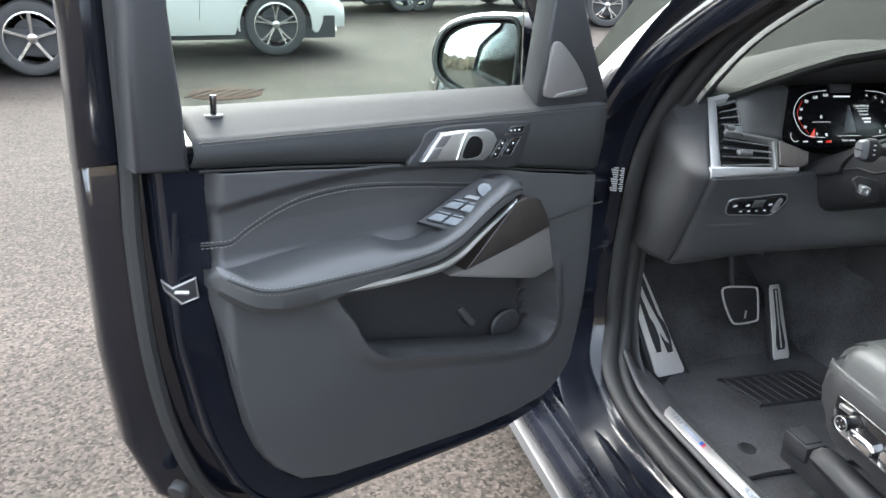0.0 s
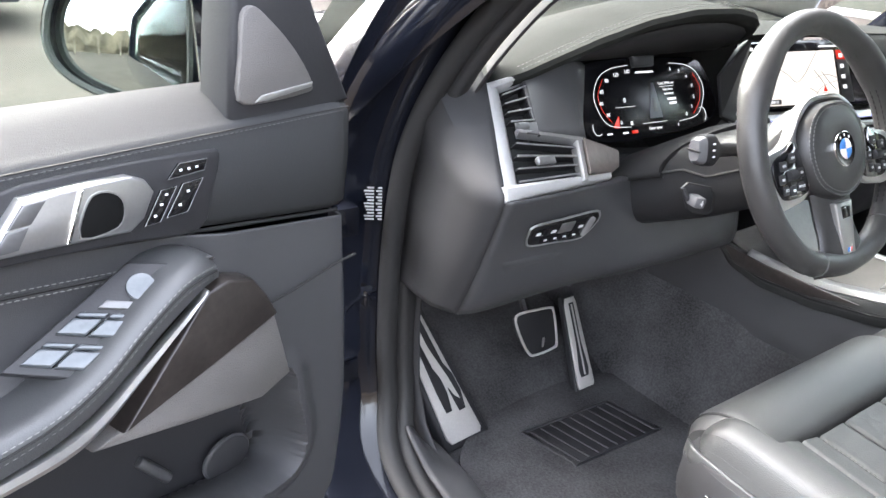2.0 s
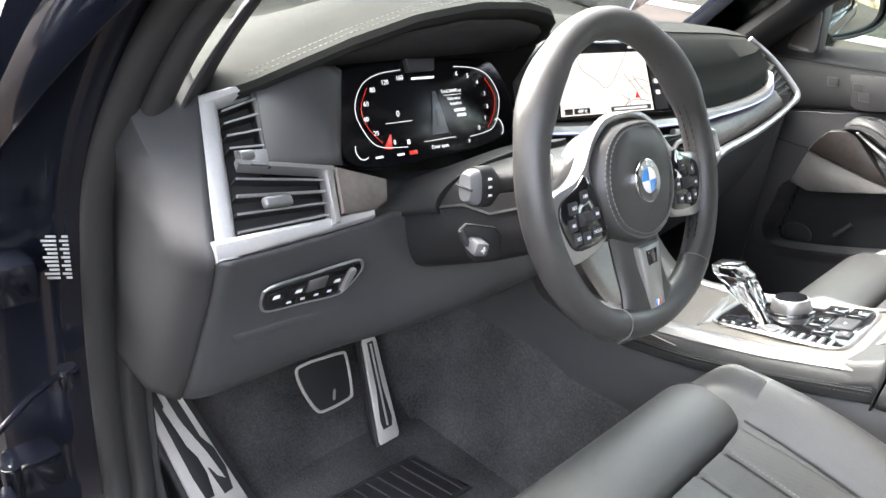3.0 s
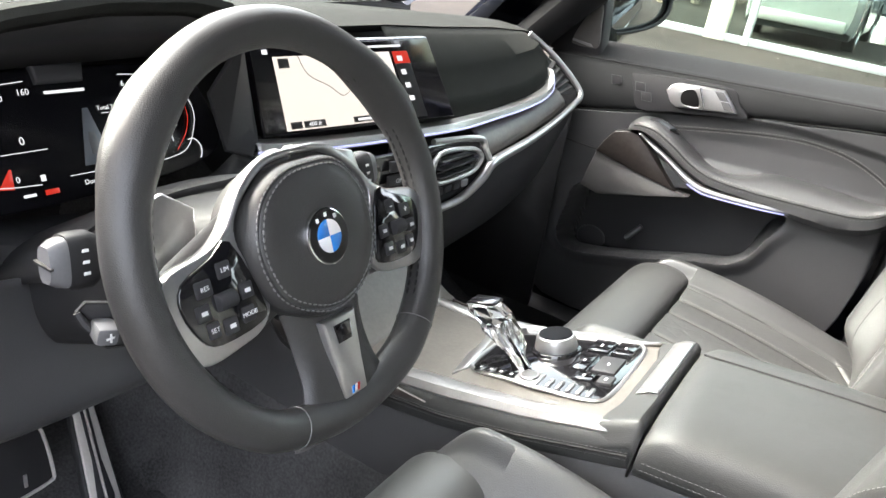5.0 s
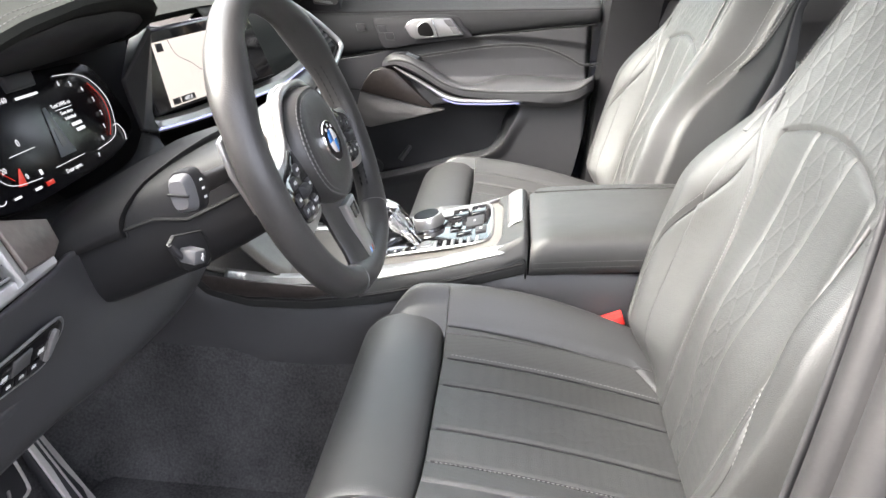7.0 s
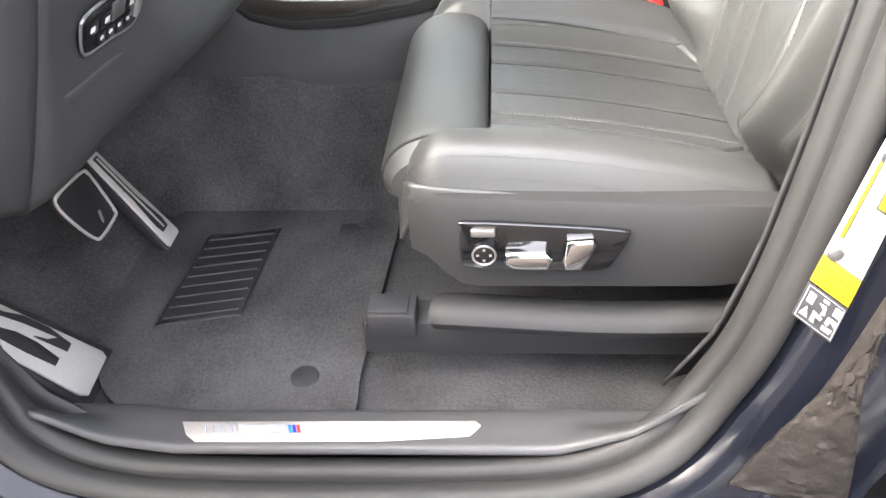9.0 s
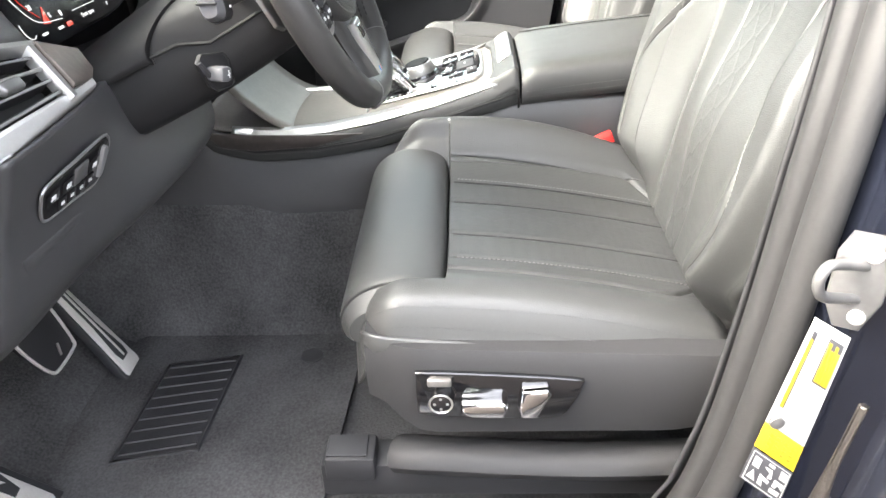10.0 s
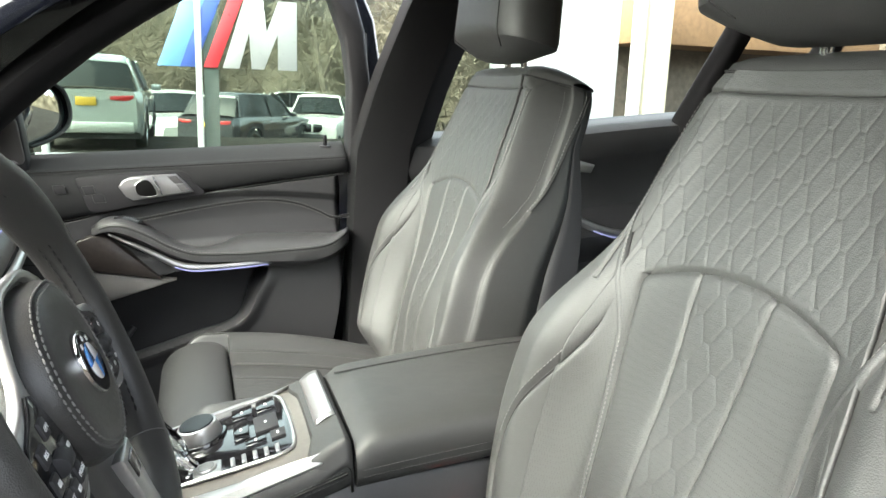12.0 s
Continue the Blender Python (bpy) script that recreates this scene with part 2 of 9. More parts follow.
def skin(rows, closed=False, ends=False, loop=False):
    """A mesh over rows of points. closed: each row is a ring; ends: the first and last ring are filled; loop: the last row joins the first."""
    bm = bmesh.new()
    grid = [[bm.verts.new(p) for p in row] for row in rows]
    n = len(grid[0])
    m = len(grid)
    for i in range(m if loop else m - 1):
        for j in range(n if closed else n - 1):
            a, b = grid[i], grid[(i + 1) % m]
            try:
                bm.faces.new((a[j], a[(j + 1) % n], b[(j + 1) % n], b[j]))
            except ValueError:
                pass
    if ends:
        bm.faces.new(grid[0][::-1])
        bm.faces.new(grid[-1])
    bmesh.ops.recalc_face_normals(bm, faces=bm.faces)
    return bm


def tube(path, radius, sides=8, closed=False, flat=1.0, up=(0, 0, 1)):
    """A round or flattened rod along a path; the radius may be one number or one for each point."""
    path = [Vector(p) for p in path]
    n = len(path)
    rows = []
    side = None
    for i, p in enumerate(path):
        t = (path[(i + 1) % n] - path[i - 1]) if closed else (path[min(i + 1, n - 1)] - path[max(i - 1, 0)])
        t.normalize()
        if side is None:
            side = t.cross(Vector(up))
            if side.length < 1e-4:
                side = t.cross(Vector((1, 0, 0)))
        side = (side - t * side.dot(t)).normalized()
        other = t.cross(side).normalized()
        r = radius[i] if isinstance(radius, (list, tuple)) else radius
        rows.append([p + side * (r * math.cos(2 * math.pi * k / sides)) + other * (r * flat * math.sin(2 * math.pi * k / sides)) for k in range(sides)])
    return skin(rows, closed=True, ends=not closed, loop=closed)


def plate(outline, normal, depth, edge=0.0015):
    """A plate of the outline, raised along the normal, with a rounded rim."""
    pts = [Vector(p) for p in outline]
    nrm = Vector(normal).normalized()
    n = len(pts)
    area = Vector((0, 0, 0))
    for i in range(n):
        area += pts[i].cross(pts[(i + 1) % n])
    if area.dot(nrm) < 0:
        pts.reverse()

    def inset(d):
        out = []
        for i in range(n):
            e1, e2 = (pts[i] - pts[i - 1]).normalized(), (pts[(i + 1) % n] - pts[i]).normalized()
            n1, n2 = nrm.cross(e1), nrm.cross(e2)
            m = n1 + n2
            m = m / max(m.length_squared / 2, 0.6) if m.length > 1e-6 else n1
            out.append(pts[i] + m * d)
        return out

    s = 1 if depth > 0 else -1
    rows = [pts, [p + nrm * (depth - s * edge) for p in pts], [p + nrm * (depth - s * edge * 0.3) for p in inset(edge * 0.4)], [p + nrm * depth for p in inset(edge)]]
    return skin(rows, closed=True, ends=True)


def block(centre, size, bevel=0.003, turn=None, segments=2):
    """A box with rounded edges."""
    bm = bmesh.new()
    bmesh.ops.create_cube(bm, size=1.0)
    for v in bm.verts:
        v.co = Vector((v.co.x * size[0], v.co.y * size[1], v.co.z * size[2]))
    if bevel:
        bmesh.ops.bevel(bm, geom=bm.edges[:], offset=bevel, segments=segments, affect="EDGES", profile=0.5)
    m = Matrix.Translation(centre)
    if turn is not None:
        m = m @ turn
    bm.transform(m)
    return bm


def rod(a, b, ra, rb=None, sides=16, bevel=0.0):
    """A rod from a to b, with rounded ends."""
    a, b = Vector(a), Vector(b)
    rb = ra if rb is None else rb
    t = (b - a).normalized()
    if bevel:
        return tube([a, a + t * bevel * 0.3, a + t * bevel, b - t * bevel, b - t * bevel * 0.3, b], [ra - bevel, ra - bevel * 0.3, ra, rb, rb - bevel * 0.3, rb - bevel], sides)
    return tube([a, b], [ra, rb], sides)


def join(*bms):
    out = bmesh.new()
    for bm in bms:
        me = bpy.data.meshes.new("tmp")
        bm.to_mesh(me)
        out.from_mesh(me)
        bpy.data.meshes.remove(me)
        bm.free()
    return out


def stitches(path, step=0.0062, length=0.0042, r=0.00075, lift=(0, 0, 0)):
    """Single stitches of thread along a path."""
    path = [Vector(p) + Vector(lift) for p in path]
    verts, faces = [], []
    run, want = 0.0, 0.0
    for a, b in zip(path, path[1:]):
        d = (b - a).length
        if d < 1e-7:
            continue
        t = (b - a) / d
        s = t.cross(Vector((0.31, 0.22, 0.93))).normalized()
        o = t.cross(s)
        while want < run + d:
            c = a + t * (want - run)
            k = len(verts)
            for f, w in ((0, 0.5), (0.3, 1), (0.7, 1), (1, 0.5)):
                q = c + t * (length * f)
                verts += [q + s * r * w, q + o * r * w, q - s * r * w, q - o * r * w]
            for i in range(3):
                for j in range(4):
                    faces.append((k + i * 4 + j, k + i * 4 + (j + 1) % 4, k + (i + 1) * 4 + (j + 1) % 4, k + (i + 1) * 4 + j))
            want += step
        run += d
    bm = bmesh.new()
    vs = [bm.verts.new(v) for v in verts]
    for f in faces:
        bm.faces.new([vs[i] for i in f])
    return bm


BASE = {}


def thing(name, base, label, category, group="", kind=""):
    """An empty at the base of a thing, which parents its parts."""
    ob = new(name)
    ob.empty_display_size = 0.05
    ob.location = base
    BASE[ob.name] = Vector(base)
    return tagged(ob, label, category, group, kind)


def part(name, bm, material, parent=None, label="", shade=True, solid=0.0):
    """Links a bmesh as one mesh object under a thing or a part."""
    me = bpy.data.meshes.new(name)
    bm.to_mesh(me)
    bm.free()
    me.materials.append(material)
    if shade:
        me.shade_smooth()
        me.set_sharp_from_angle(angle=radians(38))
    ob = new(name, me)
    if solid:
        mod = ob.modifiers.new("thickness", "SOLIDIFY")
        mod.thickness, mod.offset = solid, -1
    if parent is not None:
        ob.parent = parent
        ob.matrix_parent_inverse = Matrix.Translation(-BASE.get(parent.name, Vector((0, 0, 0))))
    if label:
        ob["label"] = label
    return ob


def writing(name, text, size, m, material, parent, depth=0.0002):
    """Letters of the built-in font, as a mesh."""
    cu = bpy.data.curves.new(name, "FONT")
    cu.body, cu.size, cu.extrude, cu.align_x, cu.align_y = text, size, depth, "CENTER", "CENTER"
    cu.resolution_u = 2
    tmp = bpy.data.objects.new("tmp", cu)
    me = bpy.data.meshes.new_from_object(tmp)
    bpy.data.objects.remove(tmp)
    bm = bmesh.new()
    bm.from_mesh(me)
    bpy.data.meshes.remove(me)
    bm.transform(m)
    return part(name, bm, material, parent, shade=False)


def axes(origin, x, y):
    """A matrix with these x and y directions at the origin."""
    x = Vector(x).normalized()
    z = x.cross(Vector(y)).normalized()
    y = z.cross(x)
    m = Matrix((x, y, z)).transposed().to_4x4()
    m.translation = Vector(origin)
    return m


# ---- ground ----
gb = bmesh.new()
bmesh.ops.create_grid(gb, x_segments=150, y_segments=40, size=150)


def yard_z(x):
    """The yard falls away a little beyond the showroom."""
    return -0.7 * min(1.0, max(0.0, (x - 18.5) / 3.5))


for v in gb.verts:
    v.co.z = yard_z(v.co.x)
tagged(part("ground", gb, ASPHALT, shade=False), "worn grey-brown asphalt of a car dealer's yard", "ground", kind="structure")

# ---- front doors ----
def inside(poly, u, v):
    """Signed distance to a polygon, positive inside."""
    best, odd = 9.0, False
    n = len(poly)
    for i in range(n):
        (x1, y1), (x2, y2) = poly[i], poly[(i + 1) % n]
        dx, dy = x2 - x1, y2 - y1
        s = max(0.0, min(1.0, ((u - x1) * dx + (v - y1) * dy) / (dx * dx + dy * dy + 1e-12)))
        best = min(best, math.hypot(u - x1 - s * dx, v - y1 - s * dy))
        if (y1 > v) != (y2 > v) and u < (x2 - x1) * (v - y1) / (y2 - y1) + x1:
            odd = not odd
    return best if odd else -best


def inside_grid(poly, u, v):
    """The same distance for whole arrays of places."""
    best, odd = np.full(u.shape, 9.0), np.zeros(u.shape, bool)
    n = len(poly)
    for i in range(n):
        (x1, y1), (x2, y2) = poly[i], poly[(i + 1) % n]
        dx, dy = x2 - x1, y2 - y1
        s = np.clip(((u - x1) * dx + (v - y1) * dy) / (dx * dx + dy * dy + 1e-12), 0, 1)
        best = np.minimum(best, np.hypot(u - x1 - s * dx, v - y1 - s * dy))
        if abs(dy) > 1e-9:
            odd ^= ((y1 > v) != (y2 > v)) & (u < dx * (v - y1) / dy + x1)
    return np.where(odd, best, -best)


def round2(pts, steps=5):
    return [(q.x, q.y) for q in smooth_line([(a, b, 0) for a, b in pts], steps, True)]


POCKET = round2([(0.546, -0.095), (0.520, -0.150), (0.495, -0.195), (0.455, -0.224), (0.38, -0.241), (0.26, -0.272), (0.149, -0.296), (0.090, -0.297), (0.070, -0.262), (0.082, -0.20), (0.105, -0.135), (0.22, -0.115), (0.36, -0.085), (0.46, -0.085)])
BOTTOM_U = [-0.030, -0.024, -0.008, 0.015, 0.045, 0.12, 0.218, 0.419, 0.54, 0.60, 0.640, 0.668, 0.690, 0.705, 0.718, 0.730]
BOTTOM_V = [-0.20, -0.33, -0.40, -0.44, -0.462, -0.474, -0.477, -0.463, -0.452, -0.432, -0.395, -0.350, -0.290, -0.22, -0.14, -0.075]


def seam_v(u):
    return along([-0.03, 0.0, 0.20, 0.44, 0.62, 0.745], [0.013, 0.017, 0.046, 0.080, 0.096, 0.104], u)


# the armrest's sewn edge, its back edge against the panel and its lower edge, along the door
ARM_U = [0.733, 0.726, 0.712, 0.690, 0.660, 0.620, 0.571, 0.520, 0.485, 0.455, 0.425, 0.392, 0.365, 0.338, 0.313, 0.285, 0.258, 0.232, 0.210, 0.192]
ARM_V = [-0.020, -0.022, -0.029, -0.040, -0.046, -0.047, -0.047, -0.047, -0.046, -0.044, -0.042, -0.037, -0.028, -0.014, 0.003, 0.020, 0.032, 0.034, 0.028, 0.014]
ARM_B = [-0.030, -0.032, -0.034, -0.034, -0.031, -0.027, -0.023, -0.021, -0.024, -0.036, -0.043, -0.040, -0.030, -0.012, 0.006, 0.024, 0.037, 0.040, 0.034, 0.018]
ARM_L = [-0.056, -0.060, -0.070, -0.082, -0.090, -0.092, -0.088, -0.080, -0.076, -0.073, -0.071, -0.066, -0.056, -0.042, -0.027, -0.010, 0.004, 0.014, 0.012, 0.004]
ARM_W = [0.036, 0.046, 0.056, 0.062, 0.065, 0.066, 0.066, 0.066, 0.066, 0.066, 0.066, 0.066, 0.066, 0.066, 0.065, 0.064, 0.062, 0.056, 0.044, 0.026]


SWITCHGLASS = surface("pale_switch", (0.085, 0.095, 0.102), 0.22, metal=0.2, grain=300, var=0.12, wide=30, coat=0.4)
SWITCHGREY = surface("grey_metallic_switch", (0.15, 0.15, 0.15), 0.35, metal=0.5, grain=300, var=0.1, wide=30)


def build_door(root, P, driver):
    """A front door. P takes place along the door from its hinge, height and depth towards the cabin to the world."""
    def L(pts, w):
        return [P(u, v, w) for u, v in pts]

    W = P(0, 0, 1) - P(0, 0, 0)
    # lower panel with the pocket
    rows = []
    us = np.linspace(-0.030, 0.730, 251)
    los, his = np.interp(us, BOTTOM_U, BOTTOM_V), np.array([seam_v(q) for q in us]) - 0.002
    near = inside_grid(POCKET, np.repeat(us[:, None], 221, 1), los[:, None] + (his - los)[:, None] * np.linspace(0, 1, 221)[None, :])
    for i in range(251):
        u, lo, hi = float(us[i]), float(los[i]), float(his[i])
        row = []
        for j in range(221):
            f = j / 220
            v = lo + (hi - lo) * f
            w = 0.012 * math.sin(math.pi * min(1, max(0, (v + 0.48) / 0.5))) + 0.012 * ease(-0.46, -0.2, v)
            rim = min(u + 0.030, 0.730 - u, (v - lo) * 1.2)
            w -= 0.034 * (1 - ease(0.0, 0.026, rim)) ** 2
            d = float(near[i, j])
            if d > 0:
                w -= 0.082 * ease(0.0, 0.016, d)
                v -= 0.038 * ease(0.004, 0.020, d) * ease(-0.15, -0.21, v) * (1 - 0.7 * ease(0.02, 0.09, d))
            else:
                w += 0.010 * ease(-0.035, -0.004, d) * ease(-0.10, -0.16, v)
            if v > -0.06 and u > 0.15:
                w -= 0.022 * ease(-0.06, -0.02, v) * (1 - 0.75 * ease(0.030, 0.050, v - 0.055 * math.sin(min(1, u / 0.72) * 2.6) + 0.02)) * ease(0.15, 0.25, u)
            row.append(P(u, v, w))
        rows.append(row)
    # the pocket's depth gets a darker material, its shade put into the colour
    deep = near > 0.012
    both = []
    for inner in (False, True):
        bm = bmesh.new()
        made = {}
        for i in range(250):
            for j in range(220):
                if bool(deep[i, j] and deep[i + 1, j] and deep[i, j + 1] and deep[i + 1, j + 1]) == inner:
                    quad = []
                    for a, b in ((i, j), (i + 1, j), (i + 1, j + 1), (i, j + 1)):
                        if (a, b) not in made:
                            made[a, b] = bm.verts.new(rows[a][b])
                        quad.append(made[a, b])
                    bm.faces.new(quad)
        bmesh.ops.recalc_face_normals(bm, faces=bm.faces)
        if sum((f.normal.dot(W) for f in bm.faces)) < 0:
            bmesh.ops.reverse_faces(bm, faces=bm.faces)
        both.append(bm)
    panel = part("lower_panel", both[0], PLASTIC, root, "dark grey moulded door panel with a deep pocket", solid=0.004)
    part("pocket_shade", both[1], DARKTRIM, root, "smooth inside of the door pocket, darkened with the shade of its depth", solid=0.004)
    # upper roll between the belt crease and the seam
    rows = []
    for i in range(61):
        u = -0.028 + 0.772 * i / 60
        lo = seam_v(u) + 0.002
        hi = 0.146
        e = 0.006 * (1 - ease(0, 0.03, min(u + 0.028, 0.744 - u)))
        prof = [(lo, -0.012), (lo + 0.002, -0.003), (lo + 0.012, 0.006), (lo + (hi - lo) * 0.5, 0.011), (hi - 0.012, 0.010), (hi - 0.002, 0.004), (hi + 0.001, -0.003),
                (hi + 0.004, -0.010), (hi + 0.020, -0.035), (hi + 0.028, -0.062), (hi + 0.020, -0.075)]
        rows.append([P(u, v, w - e) for v, w in prof])
    part("belt_roll", skin(rows), BELTHIDE, root, "black leather top roll with a sewn edge", solid=0.004)
    part("seam_line", tube(L([(u, seam_v(u)) for u in np.linspace(-0.02, 0.736, 30)], -0.004), 0.0022, 6), SEAM, root)
    pts = smooth_line([P(u, v, 0.002) for u, v in ((0.742, 0.007), (0.722, 0.005), (0.700, 0.005), (0.676, 0.019), (0.636, 0.038), (0.595, 0.050), (0.543, 0.056), (0.488, 0.055), (0.409, 0.047), (0.299, 0.032), (0.262, 0.028))], 6)
    up_dir = (P(0, 1, 0) - P(0, 0, 0)).normalized()
    part("seam_line", tube([q - W * 0.0003 for q in pts], 0.0018, 5), SEAM, root)
    part("stitching", stitches([q + up_dir * 0.004 + W * 0.0006 for q in pts], r=0.0006), THREAD, root)
    part("stitching", stitches([q - up_dir * 0.004 + W * 0.0006 for q in pts], r=0.0006), THREAD, root)
    part("stitching", stitches([P(u, 0.1395, 0.0108) for u in np.linspace(-0.01, 0.735, 80)], r=0.0005), DARKTHREAD, root)
    part("seam_line", tube([P(u, 0.1425, 0.0098) for u in np.linspace(-0.02, 0.740, 40)], 0.0011, 5), SEAM, root)
    part("seam_line", tube(smooth_line(L([(0.128, -0.050), (0.09, -0.047), (0.05, -0.042), (0.01, -0.037), (-0.022, -0.036)], 0.026), 4), 0.0016, 5), SEAM, root)
    # armrest: a broad padded top, a sewn edge and a face below it
    rows = []
    for u, v, vb, lowv, w in zip(ARM_U, ARM_V, ARM_B, ARM_L, ARM_W):
        ring = [(lowv, -0.030), (vb - 0.010, -0.030), (vb, -0.008), (vb + 0.003, 0.004), (vb * 0.6 + v * 0.4 + 0.006, w * 0.42), (vb * 0.3 + v * 0.7 + 0.007, w * 0.72), (v + 0.006, w - 0.010), (v + 0.001, w - 0.002), (v - 0.004, w + 0.0005), (v - 0.010, w + 0.0005), (lowv * 0.6 + v * 0.4 - 0.003, w), (lowv + 0.010, w - 0.004), (lowv + 0.001, w - 0.012), (lowv - 0.003, w * 0.3)]
        rows.append([P(u, a, b) for a, b in ring])
    body = []
    for k in range(len(rows[0])):
        body.append(smooth_line([r[k] for r in rows], 4))
    rows = [list(r) for r in zip(*body)]
    arm = part("armrest", skin(rows, closed=True, ends=True), ARMHIDE, root, "black leather armrest with twin stitching")
    for off, dark in ((0.0005, False), (-0.0045, True), (-0.0095, False)):
        line = smooth_line([P(u, v + off, w + 0.0002) for u, v, w in zip(ARM_U[1:-1], ARM_V[1:-1], ARM_W[1:-1])], 6)
        if dark:
            part("seam_line", tube(line, 0.0016, 5), SEAM, arm)
        else:
            part("stitching", stitches(line, r=0.00065), THREAD, arm)
    # silver ambient strip
    sil = [(0.580, -0.079, 0.050), (0.545, -0.075, 0.058), (0.50, -0.075, 0.061), (0.44, -0.075, 0.062), (0.385, -0.072, 0.062), (0.35, -0.060, 0.062), (0.318, -0.040, 0.061), (0.285, -0.020, 0.059), (0.255, -0.004, 0.055), (0.228, 0.012, 0.050)]
    wid = [0.001, 0.006, 0.008, 0.008, 0.009, 0.009, 0.008, 0.006, 0.004, 0.0015]
    rows = []
    for (u, v, w), h in zip(sil, wid):
        rows.append([P(u, v + h, w - 0.004), P(u, v + h * 0.7, w + 0.003), P(u, v, w + 0.005), P(u, v - h * 0.7, w + 0.002), P(u, v - h, w - 0.004)])
    strip = part("trim_strip", skin([list(r) for r in zip(*[smooth_line(c, 5) for c in zip(*rows)])]), SATIN, root, "satin silver trim strip along the armrest", solid=0.003)
    if not driver:
        part("light_line", tube(smooth_line([P(u, v - h * 0.75, w + 0.003) for (u, v, w), h in list(zip(sil, wid))[1:6]], 5), 0.0014, 6), BLUEGLOW, strip, "bluish ambient light line")
    # wood and speaker
    part("wood_inlay", plate(L([(0.322, -0.098), (0.270, -0.045), (0.222, 0.004), (0.195, 0.008), (0.165, 0.000), (0.145, -0.025), (0.130, -0.052), (0.22, -0.076)], 0.020 if driver else 0.008), W, 0.026, 0.003), DOORWOOD, root, "grey-brown open-pore wood inlay")
    part("speaker_cover", plate(L([(0.350, -0.104), (0.322, -0.099), (0.22, -0.078), (0.130, -0.054), (0.118, -0.095), (0.106, -0.138), (0.150, -0.150), (0.24, -0.131)], 0.016 if driver else 0.004), W, 0.024, 0.002), GRILLE, root, "taupe metal speaker cover with fine perforation")
    part("bottle_rest", rod(P(0.215, -0.262, -0.045), P(0.245, -0.225, -0.055), 0.007, bevel=0.002), PLASTIC, root)
    ringpts = [P(0.13 + 0.034 * math.cos(a), -0.283 + 0.026 * math.sin(a), -0.045) for a in np.linspace(0, 2 * math.pi, 28, endpoint=False)]
    part("speaker_ring", tube(ringpts, 0.003, 6, True), PLASTIC, root)
    part("speaker_mesh", plate(ringpts, W, 0.004, 0.001), DARKTRIM, root)
    # handle and switches
    part("handle_surround", plate(L(round2([(0.424, 0.078), (0.404, 0.105), (0.384, 0.131), (0.30, 0.134), (0.20, 0.130), (0.172, 0.124), (0.182, 0.090), (0.200, 0.053), (0.28, 0.062), (0.36, 0.071)], 3), 0.006), W, 0.007, 0.003), DARKTRIM, root)
    grip = [(0.404, 0.085), (0.388, 0.106), (0.370, 0.126), (0.32, 0.1265), (0.278, 0.125), (0.262, 0.118), (0.254, 0.106), (0.266, 0.084), (0.280, 0.075), (0.34, 0.080)]
    handle = part("door_handle", plate(L(grip, 0.010), W, 0.013, 0.004), SATIN, root, "satin silver inner door handle")
    # flat near-black plate paints the shade of the grip's hollow
    part("hollow_shade", plate(L(round2([(0.328, 0.084), (0.319, 0.112), (0.306, 0.118), (0.291, 0.112), (0.286, 0.099), (0.294, 0.084)], 3), 0.0225), W, 0.0010, 0.0004), HOLLOWSHADE, handle)
    part("hollow_rim", tube(L(round2([(0.328, 0.084), (0.319, 0.112), (0.306, 0.118), (0.291, 0.112), (0.286, 0.099), (0.294, 0.084)], 3), 0.0232), 0.0011, 5, True), SATIN, handle)
    part("lock_button", plate(L([(0.397, 0.089), (0.385, 0.104), (0.368, 0.1045), (0.378, 0.0885)], 0.0225), W, 0.002, 0.0008), SWITCHGREY, handle)
    part("lock_button", plate(L([(0.384, 0.106), (0.370, 0.1225), (0.352, 0.1225), (0.366, 0.106)], 0.0225), W, 0.002, 0.0008), SWITCHGREY, handle)
    part("handle_bar", plate(L([(0.341, 0.083), (0.325, 0.124), (0.321, 0.124), (0.337, 0.083)], 0.0225), W, 0.003, 0.001), CHROME, handle)
    if driver:
        for name, pts, marks in (("seat_button_strip", [(0.235, 0.111), (0.222, 0.1235), (0.190, 0.1225), (0.194, 0.112)], [(0.221, 0.117), (0.212, 0.117), (0.203, 0.117)]), ("memory_button", [(0.262, 0.074), (0.243, 0.103), (0.226, 0.103), (0.246, 0.074)], [(0.251, 0.081), (0.244, 0.090), (0.238, 0.098)]), ("memory_button", [(0.239, 0.076), (0.219, 0.104), (0.196, 0.105), (0.216, 0.076)], [(0.224, 0.085), (0.214, 0.096)])):
            but = part(name, plate(L(pts, 0.0125), W, 0.003, 0.001), GLOSSBLACK, root)
            part("button_outline", tube(L(pts, 0.0152), 0.00035, 4, True), SWITCHGREY, but)
            for a, b in marks:
                part("symbol", plate(L([(a + 0.0017, b + 0.0011), (a - 0.0014, b + 0.0011), (a - 0.0017, b - 0.0010), (a + 0.0014, b - 0.0010)], 0.0156), W, 0.0003, 0.0001), WHITEINK, but)
    else:
        for a, b in ((0.150, 0.105), (0.205, 0.100), (0.222, 0.082)):
            pts = [(a, b + 0.010), (a - 0.022, b + 0.010), (a - 0.018, b - 0.008), (a + 0.004, b - 0.008)]
            but = part("memory_button", plate(L(pts, 0.0125), W, 0.0009, 0.0004), DARKTRIM, root)
            part("button_outline", tube(L(pts, 0.0133), 0.0006, 4, True), SWITCHGREY, but)
